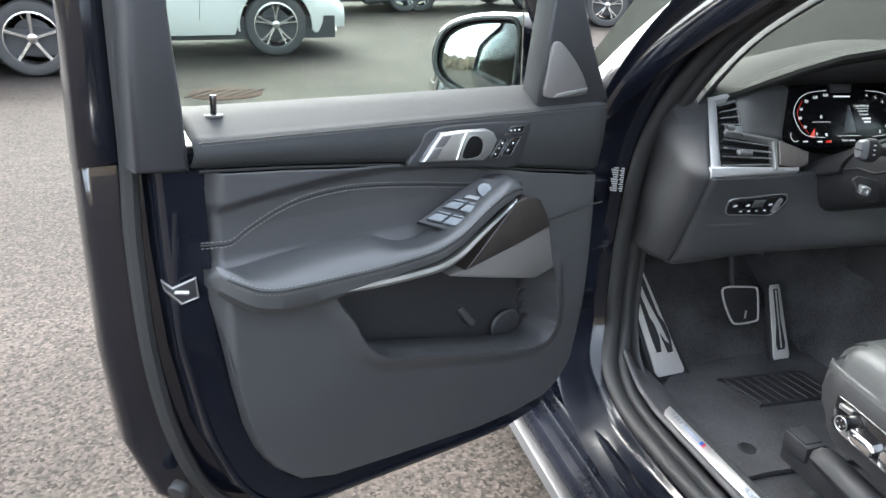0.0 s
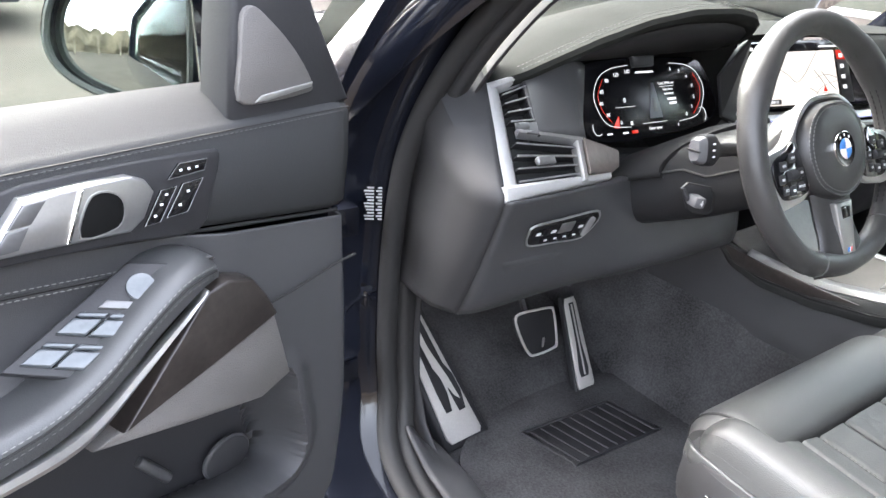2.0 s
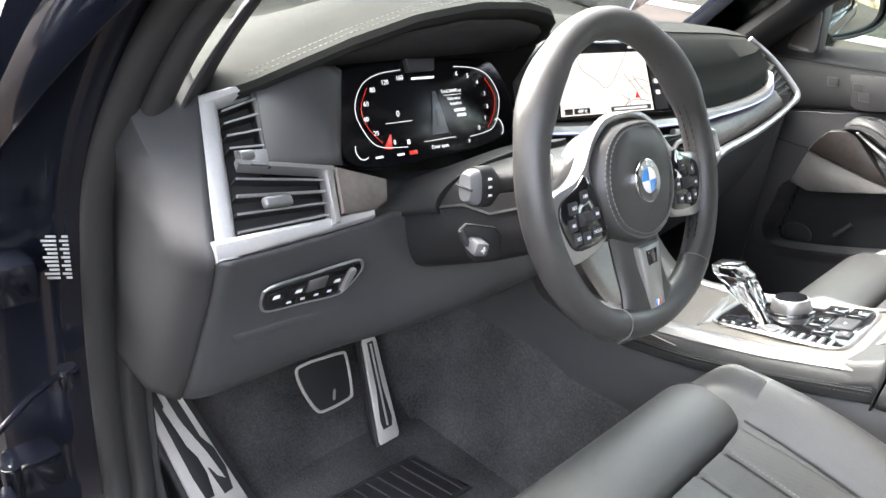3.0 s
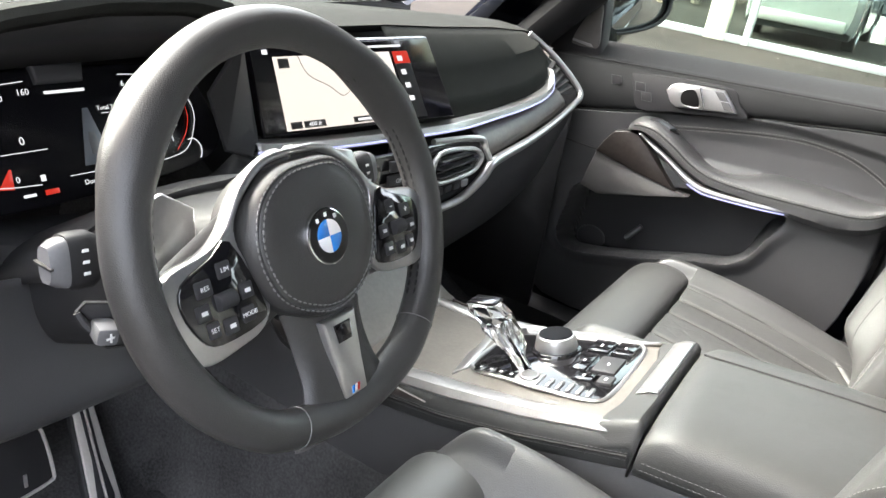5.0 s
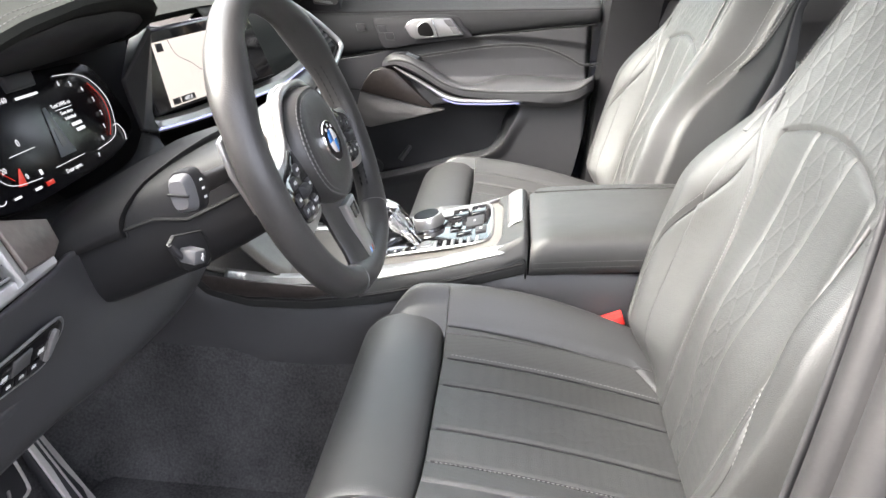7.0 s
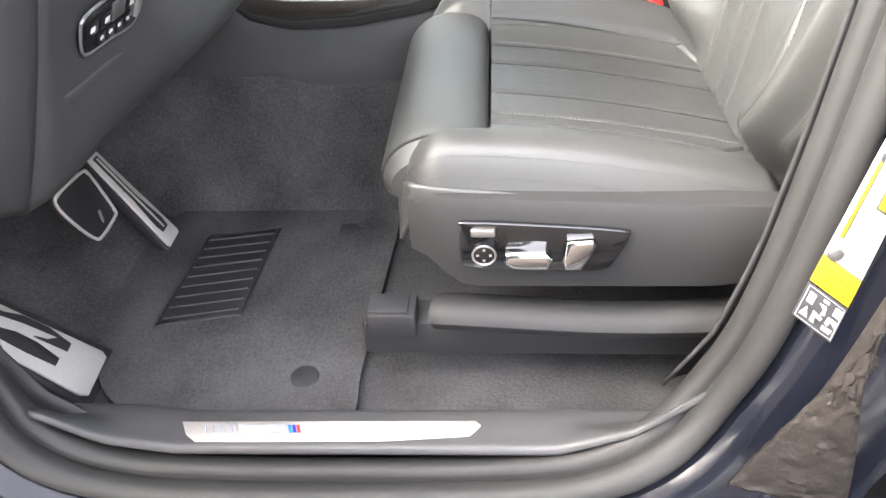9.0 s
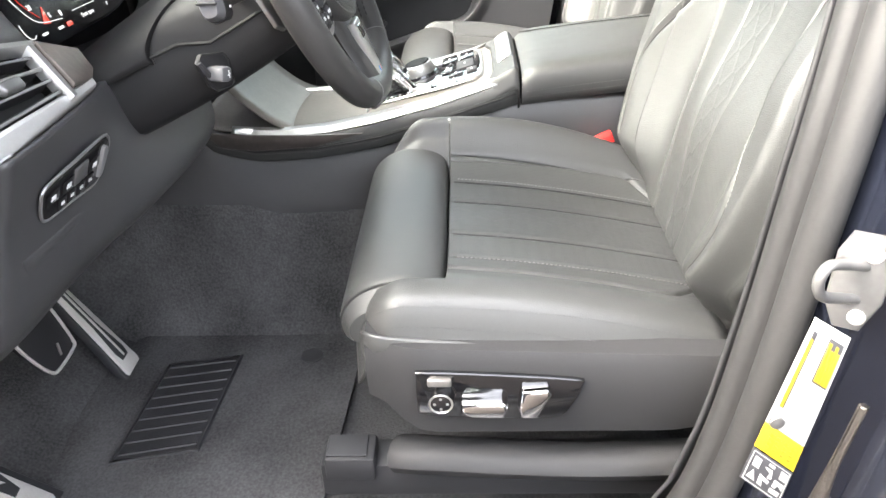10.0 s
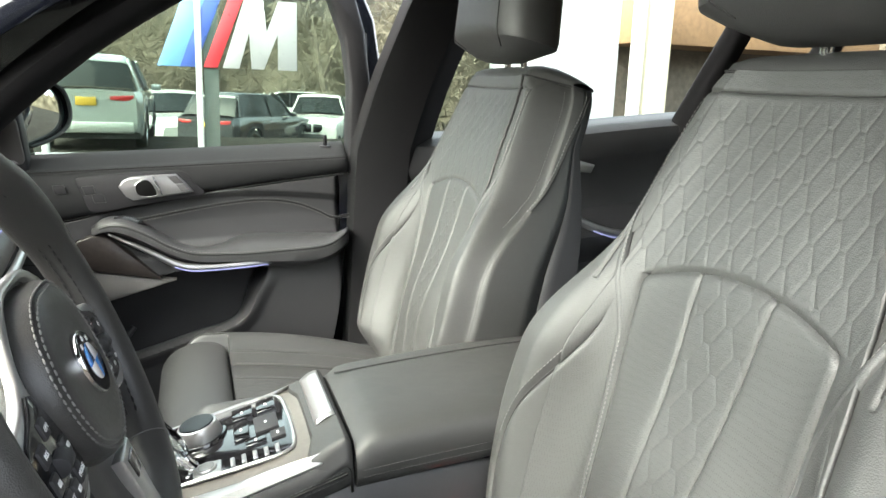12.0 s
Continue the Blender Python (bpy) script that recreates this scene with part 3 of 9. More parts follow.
    # window switches on the armrest
    a, b, c, d = P(0.400, -0.014, 0.010), P(0.354, -0.027, 0.046), P(0.232, 0.037, 0.046), P(0.280, 0.043, 0.010)
    if not driver:
        a, b, c, d = P(0.300, 0.018, 0.016), P(0.285, 0.022, 0.044), P(0.240, 0.044, 0.044), P(0.255, 0.043, 0.016)

    def on(s, t, h=0.0):
        nrm = (b - a).cross(d - a).normalized()
        if nrm.z < 0:
            nrm = -nrm
        return a + (b - a) * s + (d - a) * t + (c - b - d + a) * s * t + nrm * h

    up = (on(0.5, 0.5, 1) - on(0.5, 0.5, 0))
    packet = part("switch_panel", plate([on(0, 0, -0.004), on(1, 0, -0.004), on(1, 1, -0.004), on(0, 1, -0.004)], up, 0.008, 0.002), DARKTRIM, root)
    cells = [(0.14, 0.52, 0.06, 0.20), (0.55, 0.92, 0.06, 0.20), (0.14, 0.52, 0.32, 0.46), (0.55, 0.92, 0.32, 0.46)] if driver else [(0.2, 0.8, 0.15, 0.7)]
    for s0, s1, t0, t1 in cells:
        sw = [on(s0, t0, 0.004), on(s1, t0, 0.004), on(s1, t1, 0.004), on(s0, t1, 0.004)]
        part("window_switch", plate(sw, up, 0.007, 0.002), SWITCHGLASS, packet, "silver window switch")
        sw = [on(s0, t1 + 0.015, 0.003), on(s1, t1 + 0.015, 0.003), on(s1, t1 + 0.06, 0.003), on(s0, t1 + 0.06, 0.003)]
        part("window_switch", plate(sw, up, 0.006, 0.002), SWITCHGLASS, packet, "silver window switch")
    if driver:
        part("mirror_switch", rod(on(0.55, 0.76, 0.003), on(0.55, 0.76, 0.010), 0.0125, bevel=0.002, sides=24), SWITCHGLASS, packet, "round silver mirror switch")
        part("mirror_fold_switch", plate([on(0.3, 0.56, 0.003), on(0.7, 0.56, 0.003), on(0.7, 0.63, 0.003), on(0.3, 0.63, 0.003)], up, 0.005, 0.001), SWITCHGREY, packet)
        part("tailgate_switch", plate([P(0.226, 0.036, 0.018), P(0.205, 0.033, 0.018), P(0.205, 0.032, 0.036), P(0.228, 0.035, 0.036)], up, 0.004, 0.001), SWITCHGREY, root)
    # lock pin, sail panel, tweeter
    part("lock_pin", rod(P(0.701, 0.160, -0.036), P(0.701, 0.192, -0.036), 0.0042, bevel=0.0015), GLOSSBLACK, root)
    part("pin_collar", plate([P(0.701 + 0.013 * math.cos(q), 0.164, -0.036 + 0.008 * math.sin(q)) for q in np.linspace(0, 2 * math.pi, 16, endpoint=False)], P(0, 1, 0) - P(0, 0, 0), 0.003, 0.001), PLASTIC, root)
    k = 1.0 if driver else 0.60

    def S(pts):
        return [(u * k if u > 0 else u, v) for u, v in pts]

    part("sail_panel", plate(L(S([(0.146, 0.142), (0.140, 0.22), (0.128, 0.34), (0.100, 0.36), (0.066, 0.335), (0.020, 0.245), (-0.040, 0.145), (0.05, 0.135)]), -0.045), W, 0.042, 0.006), DARKTRIM, root)
    part("tweeter_cover", plate(L(S(round2([(0.136, 0.166), (0.133, 0.21), (0.129, 0.247), (0.115, 0.254), (0.100, 0.246), (0.070, 0.222), (0.045, 0.195), (0.030, 0.170), (0.040, 0.163), (0.10, 0.160)], 3)), -0.004), W, 0.006, 0.002), GRILLE, root, "taupe metal tweeter cover")
    part("tweeter_badge", plate(L(S([(0.118, 0.163), (0.108, 0.169), (0.034, 0.175), (0.036, 0.170), (0.10, 0.163)]), 0.003), W, 0.002, 0.0006), SATIN, root)
    part("service_plug", plate(L(round2([(0.716, -0.136), (0.700, -0.158), (0.695, -0.192), (0.708, -0.192), (0.714, -0.165)], 3), 0.004), W, 0.006, 0.001), PLASTIC, root)
    # shell, seal, skin and window frame
    shell = [(-0.045, 0.14), (-0.052, -0.20), (-0.045, -0.36), (-0.02, -0.44), (0.03, -0.495), (0.12, -0.515), (0.42, -0.505), (0.57, -0.497), (0.65, -0.470), (0.705, -0.405), (0.745, -0.30), (0.768, -0.17), (0.780, -0.02), (0.785, 0.13)]
    hollow = [(0.36 + (u - 0.36) * 0.86, -0.18 + (v + 0.18) * 0.84) for u, v in shell]
    part("inner_shell", skin([L(shell, -0.085), L(shell, -0.029), L([(0.36 + (u - 0.36) * 0.985, -0.18 + (v + 0.18) * 0.98) for u, v in shell], -0.019), L(hollow, -0.019), L(hollow, -0.085)], closed=True), INNERPAINT, root, "gloss black painted door shell")
    outer = [(-0.060, 0.13), (-0.075, -0.2), (-0.07, -0.40), (-0.04, -0.50), (0.03, -0.545), (0.12, -0.560), (0.50, -0.550), (0.64, -0.535), (0.73, -0.500), (0.80, -0.43), (0.838, -0.32), (0.852, -0.17), (0.856, 0.02), (0.857, 0.13)]
    part("outer_skin", plate(L(outer, -0.135), W, 0.045, 0.012), PAINT, root, "gloss black painted outer skin")
    sealpath = [(0.805, 0.42), (0.803, 0.13), (0.806, 0.0), (0.798, -0.17), (0.775, -0.31), (0.733, -0.425), (0.668, -0.495), (0.57, -0.523), (0.42, -0.530), (0.12, -0.538), (0.02, -0.515)]
    part("door_seal", tube(smooth_line(L(sealpath, -0.068), 6), 0.012, 8), RUBBER, root, "grey rubber door seal")
    sealpath = [(0.765, 0.05), (0.772, -0.1), (0.757, -0.2), (0.735, -0.30), (0.694, -0.402), (0.642, -0.460), (0.565, -0.484), (0.42, -0.490), (0.12, -0.498)]
    part("drain_plug", rod(P(0.77, -0.40, -0.060), P(0.785, -0.405, -0.050), 0.016, bevel=0.003), RUBBER, root)
    part("shell_bead", tube(smooth_line(L(sealpath, -0.018), 6), 0.005, 8), INNERPAINT, root)
    post = [(0.746, 0.102), (0.813, 0.108), (0.810, 0.25), (0.800, 0.42), (0.775, 0.52), (0.70, 0.56), (0.45, 0.575), (0.25, 0.50), (0.14, 0.39), (0.10, 0.325), (0.135, 0.325), (0.17, 0.385), (0.27, 0.475), (0.45, 0.540), (0.67, 0.530), (0.725, 0.49), (0.752, 0.40), (0.760, 0.30), (0.750, 0.18)]
    part("window_frame", plate(L(post, -0.060), W, 0.056, 0.008), DARKTRIM, root, "black plastic window frame trim")
    post2 = [(0.80, 0.10), (0.860, 0.10), (0.857, 0.30), (0.84, 0.45), (0.80, 0.55), (0.72, 0.60), (0.45, 0.61), (0.22, 0.53), (0.08, 0.40), (-0.03, 0.25), (-0.06, 0.13), (-0.02, 0.13), (0.03, 0.235), (0.10, 0.325), (0.14, 0.39), (0.25, 0.50), (0.45, 0.575), (0.70, 0.56), (0.775, 0.52), (0.800, 0.42)]
    part("outer_frame", plate(L(post2, -0.125), W, 0.045, 0.008), PAINT, root)
    window = part("window_pane", plate(L([(0.79, 0.10), (0.79, 0.42), (0.70, 0.545), (0.45, 0.56), (0.25, 0.49), (0.12 * k, 0.35), (0.10 * k, 0.10)], -0.092), W, 0.004, 0.0005), PANE, root, "clear side window glass")
    window.visible_shadow = False
    if not driver:
        rng = random.Random(41)
        for k in range(60):
            u, v, r = rng.uniform(0.22, 0.76), rng.uniform(0.18, 0.50), rng.uniform(0.0012, 0.0026)
            bm = bmesh.new()
            bmesh.ops.create_icosphere(bm, subdivisions=1, radius=r)
            for q in bm.verts:
                q.co = P(u + q.co.x, v + q.co.y * 1.3, -0.0935 + q.co.z * 0.4)
            part("rain_drop", bm, PANE, window)
    # latch on the rear edge
    lx = [P(0.747, -0.042, -0.012), P(0.778, -0.051, -0.013), P(0.791, -0.038, -0.016), P(0.786, -0.052, -0.016), P(0.767, -0.075, -0.013), P(0.745, -0.070, -0.012)]
    part("latch", tube(lx, 0.0022, 6, True), DARKMETAL, root, "bare metal door latch")
    part("latch_mouth", plate(lx, P(0.5, 0, 1.0) - P(0, 0, 0), 0.0015, 0.0003), DARKTRIM, root)
    part("latch_claw", tube([P(0.776, -0.056, -0.011), P(0.758, -0.060, -0.010)], 0.003, 6), STEEL, root)
    return root


def door_place(origin, along_dir, up_dir, in_dir):
    o, a, u, i = (Vector(q) for q in (origin, along_dir, up_dir, in_dir))
    return lambda x, y, z: o + a * x + u * y + i * z


OPEN, RISE = radians(22), radians(2.5)
flatdir = Vector((-math.cos(OPEN), -math.sin(OPEN), 0))
DRIVER_DOOR = door_place((-0.96, 0.285, 1.0), (flatdir * math.cos(RISE) + Vector((0, 0, math.sin(RISE)))) * 0.986, -flatdir * math.sin(RISE) + Vector((0, 0, math.cos(RISE))), (math.sin(OPEN), -math.cos(OPEN), 0))
RISE2 = radians(3.3)
PASSENGER_DOOR = door_place((0.81, 0.33, 0.946), (0, -math.cos(RISE2), math.sin(RISE2)), (0, math.sin(RISE2), math.cos(RISE2)), (-1, 0, 0))
driver_door = thing("driver_door", DRIVER_DOOR(0.35, -0.55, -0.05), "black car door standing wide open, leather and plastic trim", "car door")
build_door(driver_door, DRIVER_DOOR, True)
passenger_door = thing("passenger_door", PASSENGER_DOOR(0.35, -0.55, -0.05), "closed black car door with leather and plastic trim", "car door")
build_door(passenger_door, PASSENGER_DOOR, False)


def wing_mirror(root, P, centre, facing):
    """A door mirror: shell, rim and glass turned towards the driver."""
    c = P(*centre)
    u, v, w = (P(1, 0, 0) - P(0, 0, 0)), (P(0, 1, 0) - P(0, 0, 0)), (P(0, 0, 1) - P(0, 0, 0))
    n = (u * facing[0] + w * facing[1] + v * facing[2]).normalized()
    x = v.cross(n).normalized()
    if x.dot(u) < 0:
        x = -x
    y = (v - n * v.dot(n)).normalized()
    shape = [(0.115, 0.010), (0.098, 0.052), (0.045, 0.078), (-0.045, 0.090), (-0.100, 0.083), (-0.110, 0.02), (-0.108, -0.050), (-0.085, -0.074), (-0.02, -0.070), (0.06, -0.052), (0.104, -0.026)]
    out = [c + x * q.x + y * q.y for q in smooth_line([(a * 0.74, b * 0.95, 0) for a, b in shape], 4, True)]

    def ring(scale, back, shift=0.0):
        return [c + (p - c) * scale + n * back - x * shift for p in out]

    rows = [ring(0.95, -0.004), ring(1.0, 0.010), ring(1.04, 0.012), ring(1.12, 0.0), ring(1.16, -0.03, 0.014), ring(1.12, -0.07, 0.034), ring(0.86, -0.11, 0.052), ring(0.4, -0.13, 0.060)]
    part("mirror_shell", skin(rows, closed=True, ends=True), PAINT, root, "gloss black mirror shell")
    part("mirror_rim", tube(ring(0.985, 0.010), 0.004, 6, True), DARKTRIM, root)
    glassy = part("mirror_glass", plate(ring(0.93, -0.001), n, 0.003, 0.001), MIRROR, root, "mirror glass reflecting the sky and yard")
    foot = P(0.05, 0.17, -0.10)
    part("mirror_foot", tube([foot, (foot + c) / 2 - n * 0.05 - y * 0.05, c - n * 0.06 - y * 0.05], [0.035, 0.03, 0.035], 12), PAINT, root)


left_mirror = thing("wing_mirror", DRIVER_DOOR(0.05, 0.10, -0.10), "black wing mirror with framed glass, on the open door", "wing mirror", "wing mirrors")
wing_mirror(left_mirror, DRIVER_DOOR, (0.110, 0.190, -0.21), (0.88, 0.47, 0.14))
right_mirror = thing("wing_mirror", PASSENGER_DOOR(0.05, 0.10, -0.10), "black wing mirror with framed glass, outside the closed door", "wing mirror", "wing mirrors")
wing_mirror(right_mirror, PASSENGER_DOOR, (0.080, 0.252, -0.21), (0.80, 0.62, 0.0))

# ---- car body round the driver's doorway ----
car_body = thing("estate_car", (0, 0.0, 0.0), "gloss black body of a large off-road estate car", "car")
LOOP = [(0.03, 1.40), (0.14, 1.335), (0.245, 1.26), (0.335, 1.155), (0.40, 1.03), (0.435, 0.88), (0.445, 0.72), (0.437, 0.60), (0.40, 0.525), (0.32, 0.478), (0.22, 0.464), (0.05, 0.464), (-0.12, 0.472), (-0.23, 0.492), (-0.31, 0.545), (-0.355, 0.625), (-0.378, 0.73),
        (-0.392, 0.86), (-0.402, 1.00), (-0.415, 1.12), (-0.430, 1.24), (-0.445, 1.38), (-0.44, 1.50), (-0.40, 1.56), (-0.30, 1.575), (-0.16, 1.525)]


def lean(z):
    """How far the side leans in above the waist."""
    return 0.28 * max(0.0, z - 1.0) ** 1.5


CENTRE = Vector((0, 0.02, 0.95))


def loop_ring(x, grow):
    """The doorway's outline at depth x, grown outwards."""
    pts = smooth_line([(0, y, z) for y, z in LOOP], 5, True)
    n = len(pts)
    out = []
    for i, p in enumerate(pts):
        t = (pts[(i + 1) % n] - pts[i - 1]).normalized()
        nrm = Vector((0, t.z, -t.y))
        if nrm.dot(p - CENTRE) < 0:
            nrm = -nrm
        g = grow if not isinstance(grow, tuple) else grow[0] + (grow[1] - grow[0]) * ease(-0.15, 0.25, p.y)
        q = p + nrm * g
        out.append(Vector((x + lean(q.z) - 0.030 * ease(0.60, 0.47, q.z), q.y, q.z)))
    return out


seal_profile = [(-0.715, 0.010), (-0.722, 0.001), (-0.738, -0.002), (-0.746, 0.004), (-0.748, 0.011), (-0.754, 0.007), (-0.768, 0.006), (-0.778, 0.013), (-0.780, 0.024), (-0.772, 0.032), (-0.766, 0.034)]
fine_profile = [(q.x, q.y) for q in smooth_line([(x, g, 0) for x, g in seal_profile], 3)]
rows = [loop_ring(x, g) for x, g in fine_profile]
part("doorway_seal", skin([list(c) for c in zip(*rows)], loop=True), RUBBER, car_body, "grey rubber doorway seal with ridges")
rows = [loop_ring(x, g) for x, g in [(-0.766, 0.030), (-0.775, 0.036), (-0.788, 0.040), (-0.797, (0.048, 0.043)), (-0.803, (0.072, 0.047)), (-0.808, (0.096, 0.052)), (-0.818, (0.104, 0.062)), (-0.850, (0.108, 0.074)), (-0.866, (0.120, 0.088))]]
part("doorway_flange", skin([list(c) for c in zip(*rows)], loop=True), INNERPAINT, car_body, "gloss black painted doorway flange")
# sill
SILLPAINT = surface("black_sill_paint", (0.004, 0.005, 0.009), 0.30, grain=160, var=0.4, wide=11, wear=0.10, bump=0.1, spec=0.12)
rows = []
for y in np.linspace(0.62, -1.5, 30):
    rows.append([(x, y, z) for x, z in ((-0.850, 0.404), (-0.862, 0.406), (-0.868, 0.396), (-0.871, 0.384), (-0.880, 0.386), (-0.886, 0.380), (-0.889, 0.364), (-0.904, 0.362), (-0.910, 0.354), (-0.913, 0.342), (-0.932, 0.338), (-0.940, 0.326), (-0.942, 0.30), (-0.93, 0.24), (-0.80, 0.22))])
part("sill_cover", skin(rows), SILLPAINT, car_body, "black ridged outer sill", solid=0.003)
rows = []
for y in np.linspace(0.62, -1.5, 24):
    rows.append([(-0.940, y, 0.300), (-0.966, y, 0.292), (-0.974, y, 0.275), (-0.955, y, 0.25)])
part("sill_strip", skin(rows), DARKTRIM, car_body, "matt black sill strip", solid=0.004)
# inner trims: A pillar, roof edge, B pillar
def trim_run(pairs, inset, name, mat, label=""):
    rows = []
    for (y, z), (y2, z2) in pairs:
        a, b = Vector((-0.715 + lean(z), y, z)), Vector((-0.66 + lean(z2) * 1.1, y2, z2))
        rows.append([a, a + (b - a) * 0.12 + Vector((0.004, 0, 0)), a + (b - a) * 0.5 + Vector((0.012, 0, 0)), b])
    return part(name, skin([list(c) for c in zip(*[smooth_line(c, 5) for c in zip(*rows)])]), mat, car_body, label, solid=0.004)


trim_run([((0.385, 1.06), (0.42, 1.10)), ((0.335, 1.148), (0.39, 1.175)), ((0.245, 1.252), (0.31, 1.275)), ((0.14, 1.327), (0.21, 1.355)), ((0.03, 1.392), (0.10, 1.43)), ((-0.16, 1.517), (-0.12, 1.57))], 0, "a_pillar_trim", MATTETRIM, "dark plastic pillar trim")
rows = []
for z in np.linspace(0.55, 1.56, 26):
    y = along([0.55, 0.63, 0.73, 0.86, 1.0, 1.24, 1.56], [-0.315, -0.357, -0.380, -0.394, -0.404, -0.432, -0.45], z)
    x = -0.715 + lean(z)
    rows.append([(x, y, z), (x + 0.012, y - 0.012, z), (x + 0.03, y - 0.06, z), (x + 0.035, y - 0.14, z)])
part("b_pillar_trim", skin(rows), SEATSHELL, car_body, "dark plastic pillar trim", solid=0.004)
# painted A pillar foot, front wing, bonnet
rows = []
for y, z, x in [(0.60, 1.02, -0.86), (0.50, 1.12, -0.835), (0.40, 1.22, -0.80), (0.28, 1.32, -0.76), (0.12, 1.42, -0.72), (-0.05, 1.52, -0.68), (-0.25, 1.62, -0.62)]:
    rows.append([(x - 0.012, y - 0.05, z - 0.05), (x - 0.022, y - 0.01, z - 0.01), (x - 0.010, y + 0.035, z + 0.03), (x + 0.03, y + 0.06, z + 0.045), (x + 0.07, y + 0.05, z + 0.035), (x + 0.09, y + 0.01, z + 0.01)])
part("a_pillar", skin([list(c) for c in zip(*[smooth_line(c, 5) for c in zip(*rows)])]), PAINT, car_body, "gloss black windscreen pillar", solid=0.003)
mirrored = [[(-p[0], p[1], p[2]) for p in r] for r in rows]
part("a_pillar", skin([list(c) for c in zip(*[smooth_line(c, 5) for c in zip(*mirrored)])]), PAINT, car_body, "gloss black windscreen pillar", solid=0.003)
rows = []
for x in np.linspace(-0.86, 0.86, 37):
    a = abs(x) / 0.86
    rows.append([(p[0] * (1 - 0.10 * ease(1.0, 2.2, p[1])), p[1], p[2]) for p in [(x, 0.93 - 0.12 * a * a, 1.02 - 0.04 * a), (x, 1.05 - 0.12 * a * a, 1.075 - 0.05 * a ** 3), (x, 1.35, 1.075 - 0.06 * a ** 3 + 0.012 * math.exp(-((abs(x) - 0.45) / 0.08) ** 2)), (x, 1.7, 1.045 - 0.06 * a ** 3 + 0.010 * math.exp(-((abs(x) - 0.40) / 0.08) ** 2)), (x, 2.05, 0.97 - 0.06 * a ** 3), (x, 2.2 - 0.10 * a ** 2, 0.89 - 0.04 * a ** 3)]])
part("bonnet", skin([list(c) for c in zip(*[smooth_line(c, 5) for c in zip(*rows)])]), PAINT, car_body, "gloss black bonnet", solid=0.004)
for s in (-1, 1):
    rows = []
    for y in np.linspace(0.56, 2.10, 60):
        top = 1.035 - 0.04 * ((y - 0.56) / 1.5) ** 2 - 0.08 * ease(1.85, 2.10, y)
        t = 0.075 * ease(0.6, 1.6, y) + 0.09 * ease(1.6, 2.12, y)
        low = 0.30
        if abs(y - 1.42) < 0.44:
            low = 0.40 + math.sqrt(0.44 ** 2 - (y - 1.42) ** 2)
        rows.append([(s * (0.83 - t * 0.9), y, top), (s * (0.905 - t), y, top - 0.015), (s * (0.940 - t), y, top - 0.07), (s * (0.960 - t), y, max(0.87, low + 0.01)), (s * (0.950 - t), y, max(0.70, low + 0.005)), (s * (0.955 - t), y, low)])
    part("front_wing", skin(rows), PAINT, car_body, "gloss black front wing", solid=0.003)
rows = [[(x, along([0, 0.82], [0.98, 0.84], abs(x)) - 0.75 * f, 1.06 + 0.59 * f - 0.03 * abs(x)) for f in np.linspace(0, 1, 8)] for x in np.linspace(-0.78, 0.78, 13)]
shield = part("windscreen", skin(rows), PANE, car_body, "clear windscreen glass", solid=0.0)
shield.visible_shadow = False
# roof with a large glass panel, and the headliner round it
def holed(z0, fall, half, y0, hole_x, hole_y):
    """A roof sheet with an opening for the glass."""
    xs = [half * (2 * i / 28 - 1) for i in range(29)]
    ys = list(np.linspace(y0, -2.4, 30))
    bm = skin([[(x, y, z0 - 0.10 * (abs(x) / half) ** 3 - fall * max(0, (y + 0.1)) * 1.2) for x in xs] for y in ys])
    gone = [f for f in bm.faces if abs(f.calc_center_median().x) < hole_x and hole_y[1] < f.calc_center_median().y < hole_y[0]]
    bmesh.ops.delete(bm, geom=gone, context="FACES")
    return bm


part("roof", holed(1.70, 0.04, 0.68, 0.18, 0.42, (0.06, -1.75)), PAINT, car_body, "gloss black roof", solid=0.01)
part("headliner", holed(1.655, 0.05, 0.66, 0.14, 0.38, (0.02, -1.70)), PILLARTRIM, car_body, "dark fabric headliner")
roof_glass = part("roof_glass", skin([[(x, y, 1.712 - 0.04 * (abs(x) / 0.52) ** 3) for x in np.linspace(-0.47, 0.47, 9)] for y in np.linspace(0.08, -1.78, 8)]), PANE, car_body, "clear panoramic roof glass")
roof_glass.visible_shadow = False
# unseen sheet, added to stop skylight coming through the roof glass
part("roof_light_block", skin([[(x, y, 1.672 - 0.03 * (abs(x) / 0.52) ** 3) for x in np.linspace(-0.45, 0.45, 9)] for y in np.linspace(0.05, -1.74, 8)]), PILLARTRIM, car_body, "unseen dark sheet under the roof glass, added to keep out top light", solid=0.004)
# passenger side: upper pillars and rail
for pts, r in (([(0.80, 0.42, 1.10), (0.775, 0.28, 1.24), (0.74, 0.12, 1.37), (0.70, -0.05, 1.48), (0.65, -0.25, 1.59)], 0.055), ([(0.66, -0.25, 1.60), (0.665, -0.9, 1.61), (0.66, -1.9, 1.56)], 0.045)):
    part("roof_rail_trim", tube(smooth_line(pts, 5), r, 12, flat=0.7), PILLARTRIM, car_body)
rows = []
for z in np.linspace(0.42, 1.58, 20):
    x = 0.815 - lean(z)
    y = along([0.42, 1.15, 1.30, 1.48, 1.58], [-0.43, -0.450, -0.487, -0.550, -0.590], z)
    rows.append([(x + 0.02, y + 0.035, z), (x - 0.02, y + 0.025, z), (x - 0.035, y - 0.02, z), (x - 0.035, y - 0.09, z), (x + 0.02, y - 0.15, z)])
part("b_pillar_trim", skin(rows), PILLARTRIM, car_body, "dark pillar trim", solid=0.003)
